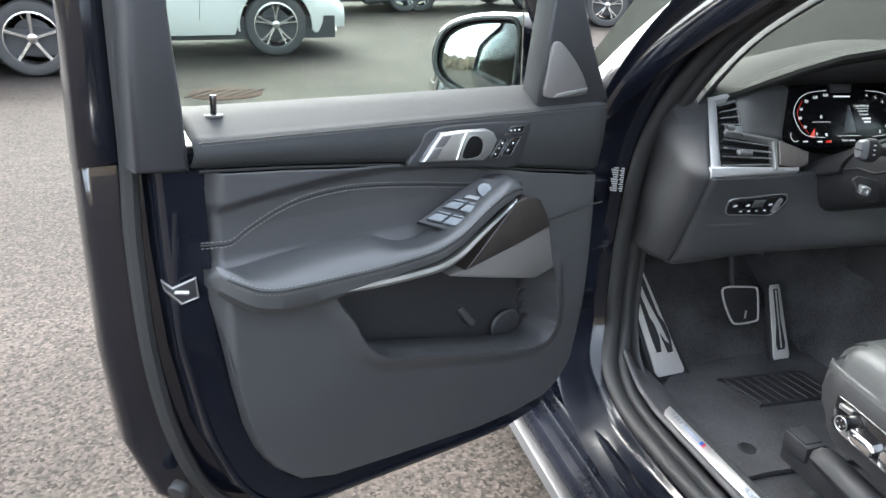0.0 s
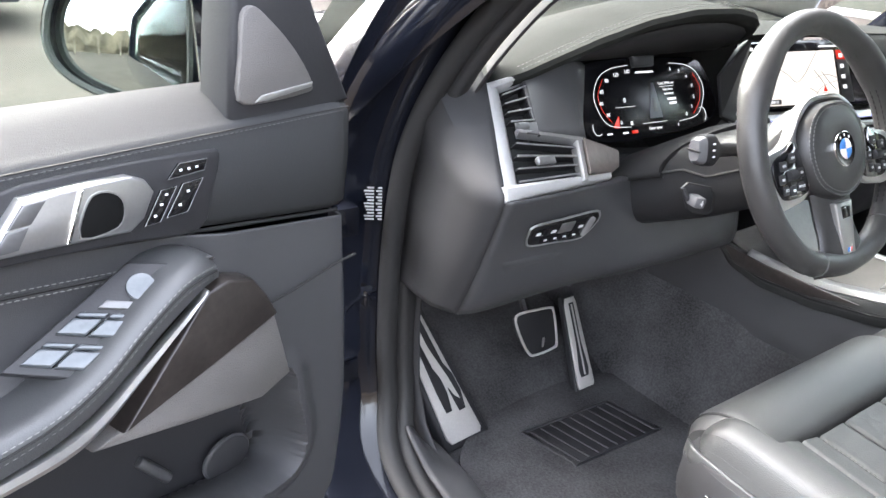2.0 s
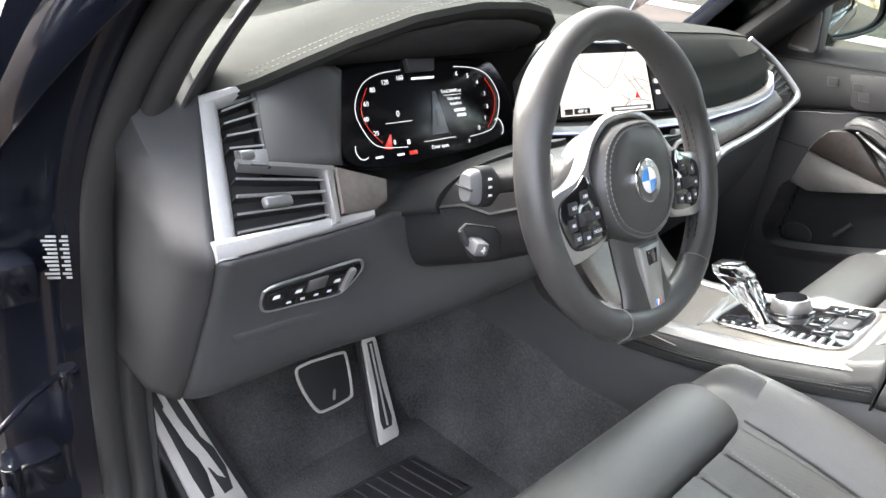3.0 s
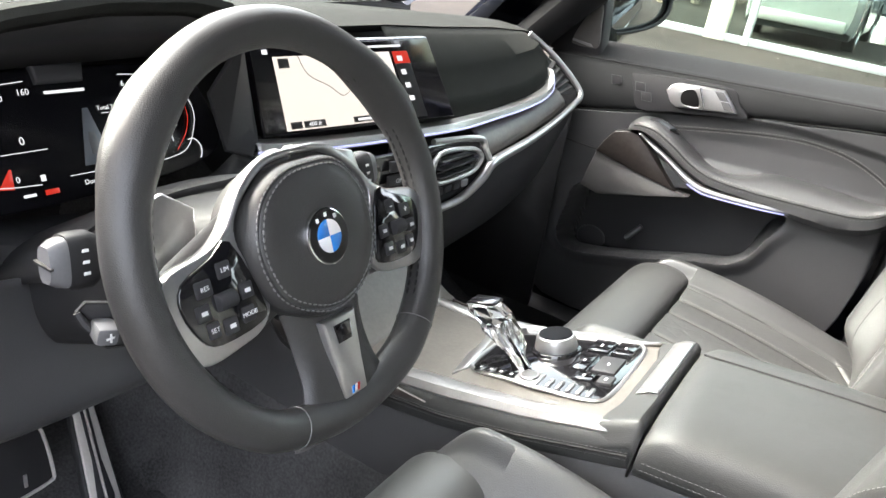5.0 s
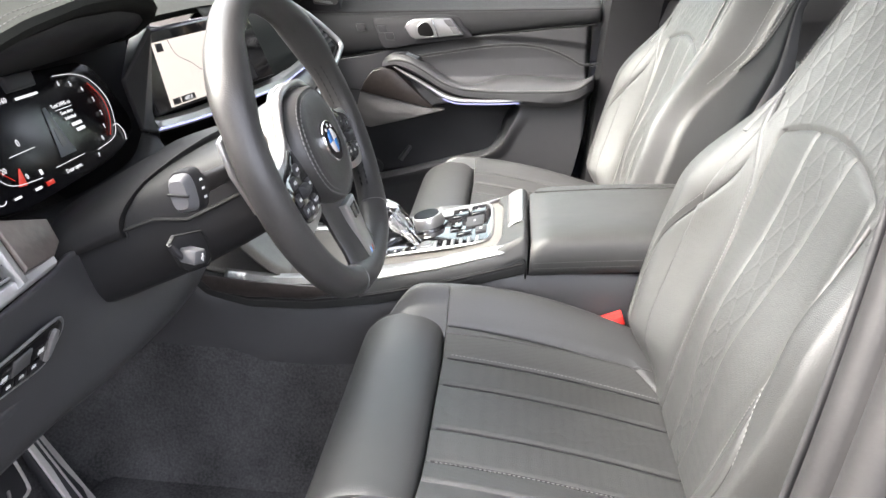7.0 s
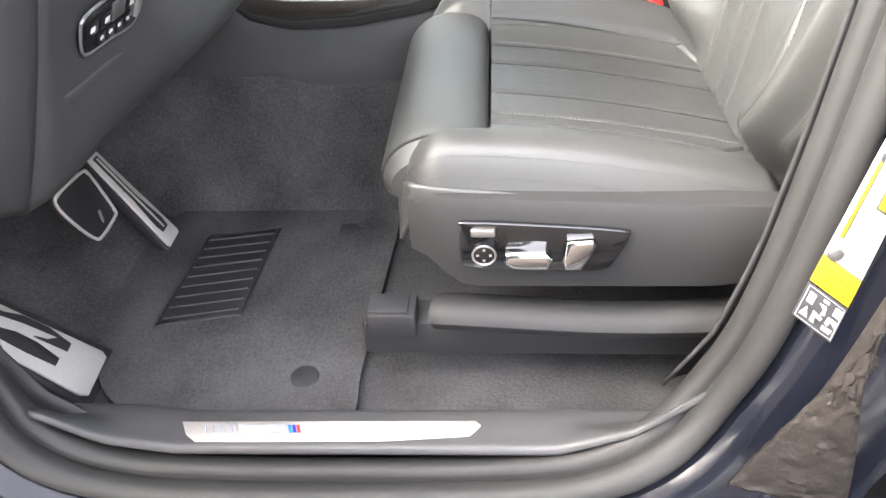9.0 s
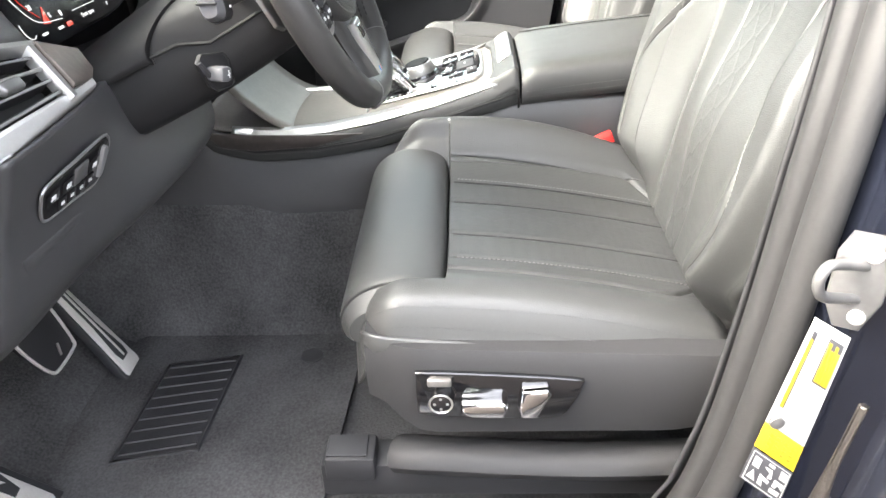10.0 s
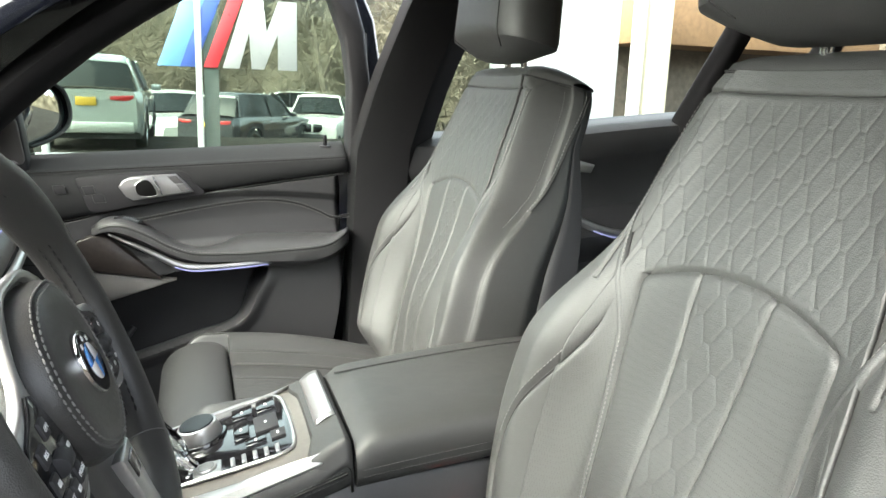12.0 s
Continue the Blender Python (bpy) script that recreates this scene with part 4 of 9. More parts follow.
part("rocker", block((0.83, -0.4, 0.42), (0.14, 2.0, 0.12), 0.02), DARKTRIM, car_body)
# rear door on the passenger's side: panel, sill ledge, posts
rows = []
for y in np.linspace(-0.50, -1.55, 22):
    rise = 0.075 * ease(-0.5, -1.5, y) + 1.165
    rows.append([(0.845, y, rise + 0.022), (0.80, y, rise + 0.006), (0.775, y, rise - 0.008), (0.768, y, rise - 0.06), (0.775, y, rise - 0.075), (0.79, y, rise - 0.10), (0.79, y, rise - 0.20), (0.755, y, rise - 0.245), (0.74, y, rise - 0.265), (0.745, y, rise - 0.30), (0.78, y, rise - 0.34), (0.77, y, 0.60), (0.79, y, 0.42)])
part("rear_door_panel", skin(rows), PLASTIC, car_body, "dark rear door panel with leather roll", solid=0.004)
part("rear_handle", plate([(0.764, y, z) for y, z in ((-0.96, 1.135), (-1.02, 1.12), (-1.01, 1.10), (-0.95, 1.105))], (-1, 0, 0), 0.012, 0.004), SATIN, car_body, "satin silver inner handle")
part("rear_trim_strip", tube(smooth_line([(0.765, -0.86, 1.03), (0.752, -0.98, 0.98), (0.742, -1.10, 0.945), (0.742, -1.30, 0.945)], 5), [0.011] * 15 + [0.005], 8), SATIN, car_body, "satin silver trim strip")
part("rear_light_line", tube(smooth_line([(0.738, -1.02, 0.955), (0.732, -1.10, 0.935), (0.732, -1.28, 0.935)], 5), 0.0016, 6), BLUEGLOW, car_body)
for pts in ([(0.79, -1.28, 1.20), (0.765, -1.33, 1.32), (0.70, -1.42, 1.56)], [(0.80, -1.62, 1.20), (0.77, -1.66, 1.35), (0.70, -1.72, 1.56)]):
    part("rear_window_post", tube(smooth_line(pts, 4), 0.022, 10, flat=1.6), PILLARTRIM, car_body)
rear_glass = part("rear_window", skin([[(0.845, y, 1.17), (0.82, y, 1.35), (0.72, y, 1.60)] for y in np.linspace(-0.52, -2.2, 6)]), PANE, car_body, "clear rear side window glass")
rear_glass.visible_shadow = False
# driver's side rear door, closed
rows = []
for y in np.linspace(-0.535, -1.5, 24):
    e = 0.012 * (1 - ease(0, 0.02, -0.535 - y))
    rows.append([(-0.74 + e, y, 1.30), (-0.80 + e, y, 1.18), (-0.862 + e, y, 1.10), (-0.905 + e, y, 1.02), (-0.925 + e, y, 0.93), (-0.915 + e, y, 0.80), (-0.925 + e, y, 0.60), (-0.905 + e, y, 0.47), (-0.86 + e, y, 0.40)])
part("rear_door_skin", skin(rows), PAINT, car_body, "gloss black closed rear door", solid=0.02)
part("rear_door_seal", tube(smooth_line([(-0.84, -0.522, 0.44), (-0.868, -0.526, 0.60), (-0.868, -0.528, 0.90), (-0.83, -0.530, 1.10), (-0.74, -0.535, 1.30)], 5), 0.010, 8), RUBBER, car_body)
FOAM = surface("brown_grey_rubber", (0.018, 0.0155, 0.014), 0.42, grain=220, bump=1.0, var=0.3, wide=40, ripple=60)
rows = []
near = smooth_line([(-0.850, -0.350, 0.560), (-0.850, -0.380, 0.637), (-0.850, -0.404, 0.698), (-0.850, -0.424, 0.798), (-0.848, -0.434, 0.86)], 14)
far = smooth_line([(-0.870, -0.452, 0.560), (-0.872, -0.440, 0.630), (-0.870, -0.424, 0.715), (-0.856, -0.430, 0.800), (-0.853, -0.439, 0.86)], 14)
crumple = random.Random(21)
for a, b in zip(near, far):
    row = []
    for q in range(13):
        f = q / 12
        row.append(a.lerp(b, f) + Vector((-0.004 * math.sin(math.pi * f), 0, 0)) + Vector((crumple.uniform(-1, 1), crumple.uniform(-1, 1), 0)) * 0.0022 * (0 < q < 12) * ease(0.80, 0.72, a.z))
    rows.append(row)
part("sealing_flap", skin(rows), FOAM, car_body, "crinkled brown-grey rubber flap before the rear door", solid=0.006)
upper = [[(-0.735 + lean(z) * 0.4, y, z) for z in (1.28, 1.40, 1.56)] for y in np.linspace(-0.47, -0.56, 4)]
part("b_pillar_cover", skin(upper), GLOSSBLACK, car_body, "gloss black outer pillar cover", solid=0.02)
# passenger footwell side and front
rows = [[(0.775, y, z) for z in (0.40, 0.7, 1.02)] for y in np.linspace(0.27, 0.78, 5)]
part("kick_panel_far", skin(rows), DARKTRIM, car_body, solid=0.01)
# rear bench
bench = thing("rear_seat", (0, -1.35, 0.45), "black leather rear seat", "car seat")
rows = []
for x in np.linspace(-0.68, 0.68, 31):
    w = 0.02 * math.cos(x * 9)
    rows.append([(x, -1.02, 0.55), (x, -0.98, 0.68 + w), (x, -1.05, 0.76 + w), (x, -1.40, 0.72 + w), (x, -1.52, 0.78 + w), (x, -1.60, 1.05 + w), (x, -1.66, 1.26 + w), (x, -1.75, 1.28), (x, -1.82, 0.9), (x, -1.85, 0.5)])
part("bench", skin([smooth_line(r, 3) for r in rows]), LEATHER, bench, solid=0.004)
for x in (-0.42, 0.42):
    part("headrest", block((x, -1.72, 1.38), (0.26, 0.09, 0.16), 0.035, segments=4), LEATHER, bench)
# rear bulkhead and tail
rows = [[(x, -2.4 - 0.1 * f, 0.3 + 1.3 * f) for f in np.linspace(0, 1, 6)] for x in np.linspace(-0.8, 0.8, 9)]
part("tail_wall", skin(rows), DARKTRIM, car_body)
# striker, labels
ZINC = surface("zinc_plate", (0.15, 0.148, 0.145), 0.42, metal=0.6, grain=120, bump=0.2, var=0.15, wide=40)
striker = thing("door_striker", (-0.80, -0.44, 0.90), "bare metal door striker loop bolted to the pillar", "door striker")
SN = Vector((-0.88, 0.47, 0.0)).normalized()
LN = Vector((-0.42, 0.86, 0.30)).normalized()
SC = Vector((-0.812, -0.428, 0.944))
SU = Vector((-0.47, -0.88, 0)).normalized()


def on_pillar(a, b, h=0.0):
    """A place on the pillar's face: across, up, out."""
    return SC + SU * a + Vector((0, 0, 1)) * b + SN * h


shape = [(-0.010, 0.038), (0.010, 0.038), (0.019, 0.020), (0.020, -0.012), (0.010, -0.040), (-0.008, -0.040), (-0.017, -0.02), (-0.017, 0.02)]
part("striker_plate", plate([on_pillar(a, b, -0.004) for a, b in shape], SN, 0.008, 0.002), ZINC, striker)
part("striker_loop", tube(smooth_line([on_pillar(0.004, 0.014), on_pillar(0.002, 0.014) + LN * 0.022, on_pillar(0.002, 0.012) + LN * 0.040, on_pillar(0.002, 0.0) + LN * 0.047, on_pillar(0.002, -0.012) + LN * 0.040, on_pillar(0.002, -0.014) + LN * 0.022, on_pillar(0.004, -0.014)], 4), 0.0042, 10), ZINC, striker)
for b in (0.030, -0.032):
    part("bolt", rod(on_pillar(0.006, b * 0.85, 0.003), on_pillar(0.006, b * 0.85, 0.006), 0.0065, sides=12, bevel=0.001), STEEL, striker)

# stickers on the pillar and in the doorway
YELLOW = surface("yellow_print", (0.36, 0.25, 0.012), 0.5, grain=100, var=0.06, wide=20)
PAPER = surface("white_label", (0.34, 0.34, 0.33), 0.5, grain=100, var=0.04, wide=20)
YELLOWINK = surface("ochre_print", (0.22, 0.15, 0.01), 0.5, grain=100, var=0.06, wide=20)
INK = surface("dark_ink", (0.04, 0.04, 0.045), 0.5, grain=100, var=0.1, wide=20)
LA, LB, LC, LD = Vector((-0.8085, -0.406, 0.912)), Vector((-0.8128, -0.4345, 0.895)), Vector((-0.8145, -0.416, 0.716)), Vector((-0.8085, -0.379, 0.744))


def on_label(s, t):
    """Across and down the strip of stickers."""
    a, b = LA.lerp(LD, t), LB.lerp(LC, t)
    return a.lerp(b, s) + Vector((-0.002, 0, 0))


def sticker(root, s0, t0, s1, t1, mat, h=0.0):
    o = Vector((-h, 0, 0))
    return part("print_bar" if h else "label_field", plate([on_label(s0, t0) + o, on_label(s1, t0) + o, on_label(s1, t1) + o, on_label(s0, t1) + o], (-1, 0.2, 0), 0.0006, 0.0001), mat, root)


tyre_label = thing("tyre_label", LC, "white and yellow tyre label stuck on the door pillar", "label")
sticker(tyre_label, 0, 0, 1, 0.62, PAPER)
sticker(tyre_label, 0, 0.625, 1, 0.78, YELLOW)
FAINT = surface("faint_print", (0.20, 0.20, 0.20), 0.5, grain=100, var=0.1, wide=20)
for k in range(8):
    sticker(tyre_label, 0.34, 0.30 + 0.036 * k, 0.62 + 0.05 * (k % 3), 0.306 + 0.036 * k, FAINT, 0.0008)
    sticker(tyre_label, 0.76, 0.31 + 0.036 * k, 0.92, 0.316 + 0.036 * k, FAINT, 0.0008)
sticker(tyre_label, 0.11, 0.10, 0.19, 0.50, YELLOW, 0.0008)
sticker(tyre_label, 0.19, 0.08, 0.215, 0.50, INK, 0.0008)
sticker(tyre_label, 0.11, 0.06, 0.215, 0.10, INK, 0.0008)
sticker(tyre_label, 0.54, 0.05, 0.92, 0.29, INK, 0.0008)
for k in range(4):
    sticker(tyre_label, 0.565 + 0.09 * k, 0.07 + 0.03 * (k % 2), 0.635 + 0.09 * k, 0.28, YELLOW, 0.0014)
part("knob", rod(on_label(0.20, 0.585), on_label(0.20, 0.585) + Vector((-0.004, 0, 0)), 0.006, sides=16, bevel=0.001), ZINC, tyre_label)
for q in (0.25, 0.42, 0.62, 0.80):
    for k in range(4):
        sticker(tyre_label, q - 0.05, 0.655 + 0.026 * k, q + 0.05 - 0.02 * (k % 2), 0.668 + 0.026 * k, YELLOWINK, 0.0008)
warn = thing("warning_label", LC, "dark warning label with white pictograms on the door pillar", "label")
sticker(warn, 0, 0.79, 1, 1.0, INK)
for (s0, t0), (s1, t1) in (((0.04, 0.800), (0.96, 0.803)), ((0.04, 0.987), (0.96, 0.990)), ((0.04, 0.80), (0.06, 0.99)), ((0.94, 0.80), (0.96, 0.99))):
    sticker(warn, s0, t0, s1, t1, PAPER, 0.0008)
# pictograms: a triangle, a book, bent bars and two plain fields
def pictogram(*corners):
    o = Vector((-0.0008, 0, 0))
    part("pictogram", plate([on_label(*c) + o for c in corners], (-1, 0.2, 0), 0.0006, 0.0001), PAPER, warn)


pictogram((0.10, 0.965), (0.30, 0.965), (0.20, 0.905))
pictogram((0.12, 0.825), (0.28, 0.825), (0.28, 0.885), (0.12, 0.885))
pictogram((0.46, 0.815), (0.60, 0.815), (0.60, 0.832), (0.46, 0.832))
pictogram((0.76, 0.815), (0.92, 0.815), (0.92, 0.865), (0.76, 0.865))
pictogram((0.40, 0.850), (0.58, 0.845), (0.62, 0.895), (0.52, 0.905), (0.54, 0.870))
pictogram((0.36, 0.905), (0.60, 0.915), (0.58, 0.935), (0.44, 0.930), (0.48, 0.968), (0.36, 0.968))
pictogram((0.70, 0.885), (0.92, 0.885), (0.92, 0.925), (0.80, 0.905), (0.76, 0.935), (0.68, 0.930))
pictogram((0.66, 0.945), (0.90, 0.940), (0.88, 0.968), (0.66, 0.970))
data_label = thing("data_label", (-0.82, 0.455, 0.91), "small label with fine print in the doorway", "label")
DN = Vector((-0.53, -0.85, 0)).normalized()
DA, DX = Vector((-0.792, 0.437, 0.972)) + DN * 0.003, Vector((-0.85, 0.53, 0)).normalized()
for k in range(11):
    for q, w in ((0.002, 0.006 + 0.003 * (k % 2)), (0.014, 0.010 + 0.005 * ((k * 3) % 4) / 3)):
        c = DA + DX * q + Vector((0, 0, -0.005 * k))
        part("print_bar", plate([c, c + DX * w, c + DX * w + Vector((0, 0, -0.0026)), c + Vector((0, 0, -0.0026))], DN, 0.0008, 0.0001), PAPER, data_label)
# door check strap and hinges
strap = thing("door_check_strap", (-0.81, 0.45, 0.76), "black painted door check strap in the doorway", "door strap")
part("strap_arm", tube([(-0.80, 0.470, 0.785), (-0.86, 0.425, 0.790), (-0.94, 0.350, 0.795)], 0.005, 8, flat=0.6), INNERPAINT, strap)
part("strap_bracket", block((-0.808, 0.450, 0.785), (0.022, 0.022, 0.032), 0.005), INNERPAINT, strap)
for z in (0.66, 0.92):
    part("door_hinge", join(block((-0.855, 0.470, z), (0.06, 0.05, 0.05), 0.008), rod((-0.885, 0.445, z - 0.035), (-0.885, 0.445, z + 0.035), 0.011, bevel=0.002), block((-0.915, 0.405, z), (0.05, 0.06, 0.045), 0.008)), INNERPAINT, car_body, "black painted door hinge")

# ---- dashboard ----
dashboard = thing("dashboard", (0, 0.45, 0.75), "black leather dashboard with silver trim and two displays", "dashboard")
EDGE_X = [-0.78, -0.72, -0.67, -0.625, -0.58, -0.53, -0.46, -0.38, -0.30, -0.255, -0.235, -0.215, -0.19, -0.14, 0.0, 0.15, 0.30, 0.5, 0.66, 0.76, 0.80]
EDGE_Y = [0.42, 0.38, 0.352, 0.335, 0.315, 0.290, 0.262, 0.246, 0.238, 0.236, 0.240, 0.275, 0.33, 0.352, 0.350, 0.345, 0.348, 0.350, 0.352, 0.40, 0.45]
EDGE_Z = [1.105, 1.118, 1.130, 1.145, 1.168, 1.194, 1.222, 1.236, 1.236, 1.228, 1.214, 1.190, 1.176, 1.172, 1.172, 1.170, 1.160, 1.150, 1.135, 1.115, 1.10]
rows = []
for i in range(121):
    x = -0.78 + 1.58 * i / 120
    ye, ze = along(EDGE_X, EDGE_Y, x), along(EDGE_X, EDGE_Z, x)
    far = 0.88 - 0.14 * (x / 0.8) ** 2
    lip = 1 - ease(-0.19, -0.12, x)
    row = [Vector((x, ye + 0.020, ze - 0.012 - 0.008 * lip)), Vector((x, ye + 0.010 - 0.006 * lip, ze - 0.006 - 0.006 * lip)), Vector((x, ye + 0.005 - 0.005 * lip, ze - 0.002 - 0.002 * lip)), Vector((x, ye + 0.004, ze + 0.001 + 0.002 * lip))]
    for f in np.linspace(0.03, 1, 16):
        y = ye + (far - ye) * f
        row.append(Vector((x, y, ze + 0.010 * math.sin(math.pi * min(1, f * 2.5)) * (1 - f) + (1.128 - 0.03 * (x / 0.8) ** 2 - ze) * ease(0.12, 1.0, f))))
    rows.append(row)
part("dash_top", skin(rows), DASHHIDE, dashboard, "black leather dashboard top", solid=0.004)
for off in (0.010, 0.020):
    seam = [Vector((x, along(EDGE_X, EDGE_Y, x) + off, along(EDGE_X, EDGE_Z, x) + 0.0045 + off * 0.15)) for x in np.linspace(-0.625, -0.25, 80)]
    part("stitching", stitches(seam, r=0.00045), DARKTHREAD, dashboard)
# inner hood walls round the instrument display
rows = []
for i in range(41):
    x = -0.615 + 0.42 * i / 40
    ye, ze = along(EDGE_X, EDGE_Y, x), along(EDGE_X, EDGE_Z, x)
    rows.append([Vector((x, ye + 0.016, ze - 0.016)), Vector((x * 0.99, ye * 0.5 + 0.17, ze * 0.5 + 0.575)), Vector((x * 0.97, 0.345, min(ze - 0.02, 1.155)))])
part("hood_lining", skin(rows), DARKTRIM, dashboard, solid=0.003)
C1 = Vector((-0.375, 0.325, 1.095))
CX = Vector((1, 0.02, -0.03)).normalized()
CY = Vector((0, 0.38, 0.925)).normalized()
CN = CX.cross(CY).normalized()
if CN.y > 0:
    CN = -CN


def on_cluster(a, b, h=0.0):
    return C1 + CX * a + CY * b + CN * h


cluster = part("instrument_display", plate([on_cluster(a, b, -0.006) for a, b in round2([(-0.150, 0.030), (-0.135, 0.056), (-0.05, 0.062), (0.08, 0.060), (0.145, 0.052), (0.175, 0.0), (0.172, -0.042), (0.10, -0.062), (0.0, -0.066), (-0.10, -0.066), (-0.146, -0.052), (-0.158, -0.01)], 3)], CN, 0.008, 0.003), DISPLAYGLASS, dashboard, "black glass instrument display, lit")
for side in (-1, 1):
    arc = [(-0.05, 0.050), (-0.09, 0.046), (-0.118, 0.034), (-0.134, 0.008), (-0.128, -0.018), (-0.108, -0.040), (-0.06, -0.046)]
    pts = smooth_line([on_cluster(0.012 - side * (a + 0.0), b, 0.0032) for a, b in arc], 5)
    part("dial_line", tube(pts, 0.0005, 5), INKGLOW, cluster)
    pts = smooth_line([on_cluster(0.012 - side * (a * 0.93), b * 0.92, 0.0032) for a, b in arc[2:6]], 4)
    part("dial_red_line", tube(pts, 0.00045, 5), REDGLOW, cluster)
CM = axes(on_cluster(0, 0, 0.0034), CX, CY)


def dial_text(t, a, b, size, mat=INKGLOW):
    writing("dial_text", t, size, CM @ Matrix.Translation((a, b, 0)), mat, cluster)


for t, a, b in (("160", -0.042, 0.040), ("120", -0.068, 0.036), ("80", -0.090, 0.028), ("60", -0.104, 0.012), ("40", -0.108, -0.006), ("20", -0.096, -0.024), ("0", -0.068, -0.038), ("6", 0.064, 0.040), ("5", 0.086, 0.036), ("4", 0.104, 0.026), ("3", 0.116, 0.010), ("2", 0.118, -0.008), ("1", 0.110, -0.024), ("0", 0.094, -0.036)):
    dial_text(t, a, b, 0.0085)
dial_text("0", -0.055, -0.004, 0.011)
dial_text("Total 24945 mi", 0.048, 0.018, 0.0065)
dial_text("Data since", 0.052, 0.008, 0.006)
dial_text("Individual", 0.054, 0.001, 0.006)
dial_text("Door open.", 0.012, -0.052, 0.007)
dial_text("P", 0.070, -0.052, 0.007)
for a, b, w, h, m in ((0.0, 0.038, 0.042, 0.003, INKGLOW), (-0.055, -0.014, 0.045, 0.0008, INKGLOW), (0.050, 0.013, 0.035, 0.0007, INKGLOW), (0.060, -0.008, 0.022, 0.004, INKGLOW), (0.062, -0.015, 0.018, 0.004, INKGLOW), (-0.045, -0.040, 0.005, 0.006, INKGLOW), (-0.040, -0.054, 0.014, 0.005, REDGLOW), (-0.062, -0.054, 0.012, 0.0028, INKGLOW), (-0.098, -0.053, 0.012, 0.0026, INKGLOW), (0.012, -0.043, 0.060, 0.0008, INKGLOW)):
    part("dial_bar", plate([on_cluster(a - w / 2, b - h / 2, 0.0030), on_cluster(a + w / 2, b - h / 2, 0.0030), on_cluster(a + w / 2, b + h / 2, 0.0030), on_cluster(a - w / 2, b + h / 2, 0.0030)], CN, 0.0004, 0.0001), m, cluster)
part("needle_glow", plate([on_cluster(-0.088, -0.044, 0.0026), on_cluster(-0.074, -0.046, 0.0026), on_cluster(-0.072, -0.028, 0.0026), on_cluster(-0.074, -0.027, 0.0026)], CN, 0.0004, 0.0001), REDGLOW, cluster)
part("lane_picture", plate([on_cluster(0.000, -0.036, 0.0026), on_cluster(0.032, -0.036, 0.0026), on_cluster(0.019, 0.020, 0.0026), on_cluster(0.013, 0.020, 0.0026)], CN, 0.0004, 0.0001), surface("lane_grey", (0.10, 0.11, 0.12), 0.3), cluster)
for side in (-1, 1):
    arc = [on_cluster(0.006 + side * (0.128 + 0.011 * math.cos(q)), -0.040 + 0.013 * math.sin(q), 0.0032) for q in np.linspace(-2.2 if side < 0 else -0.9, 0.4 if side < 0 else 2.0, 12)]
    part("small_dial", tube(arc, 0.0006, 5), INKGLOW, cluster)
part("lane_car", plate([on_cluster(a, b, 0.0031) for a, b in ((0.0115, -0.026), (0.0205, -0.026), (0.0210, -0.012), (0.0190, -0.004), (0.0130, -0.004), (0.0110, -0.012))], CN, 0.0004, 0.0001), SWITCHGREY, cluster, "grey car picture")
part("sensor_bar", plate([on_cluster(-0.028, 0.046, 0.001), on_cluster(0.020, 0.046, 0.001), on_cluster(0.024, 0.064, 0.001), on_cluster(-0.030, 0.064, 0.001)], CN, 0.008, 0.003), DARKTRIM, cluster)
# cheek panels either side of the instruments
rows = []
for f in np.linspace(0, 1, 12):
    a = Vector((-0.622, 0.344, 1.141)).lerp(Vector((-0.652, 0.264, 1.081)), f)
    b = Vector((-0.548, 0.352, 1.172)).lerp(Vector((-0.556, 0.276, 1.064)), f)
    c = Vector((-0.506, 0.340, 1.150)).lerp(Vector((-0.532, 0.300, 1.050)), f)
    rows.append(smooth_line([a + Vector((0, 0.010, 0)), a, a.lerp(b, 0.5) + Vector((0.002, -0.006, 0.002)), b + Vector((0, -0.004, 0)), c, c + Vector((0.004, 0.02, 0))], 4))
part("cheek_panel", skin(rows), PLASTIC, dashboard, "smooth dark grey panel beside the instruments", solid=0.003)
rows = [[(-0.535, 0.322, 1.06), (-0.50, 0.318, 1.035), (-0.42, 0.308, 1.020), (-0.33, 0.300, 1.016), (-0.24, 0.300, 1.020), (-0.18, 0.310, 1.040)], [(-0.535, 0.310, 1.045), (-0.49, 0.29, 1.018), (-0.42, 0.27, 1.010), (-0.33, 0.26, 1.008), (-0.24, 0.27, 1.010), (-0.16, 0.30, 1.030)], [(-0.50, 0.29, 1.0), (-0.47, 0.27, 0.99), (-0.42, 0.25, 0.985), (-0.33, 0.24, 0.985), (-0.24, 0.25, 0.985), (-0.16, 0.28, 1.0)]]
part("display_ledge", skin([smooth_line(r, 5) for r in rows]), SHROUD, dashboard, solid=0.003)
part("cheek_panel", plate([(-0.215, 0.27, 1.185), (-0.165, 0.318, 1.168), (-0.140, 0.312, 1.050), (-0.165, 0.295, 1.035), (-0.205, 0.300, 1.050), (-0.228, 0.305, 1.12)], (-0.6, -0.75, 0.2), 0.006, 0.003), DARKTRIM, dashboard)
# driver's outer vent: an L of two vents in a satin frame that leans away towards the top
VTL, VTR, VBL, VBR = Vector((-0.677, 0.344, 1.130)), Vector((-0.622, 0.342, 1.143)), Vector((-0.735, 0.217, 1.023)), Vector((-0.541, 0.225, 1.014))
VML, VMM, VMR = Vector((-0.704, 0.272, 1.085)), Vector((-0.655, 0.262, 1.081)), Vector((-0.582, 0.257, 1.067))
VIB = Vector((-0.600, 0.218, 1.023))
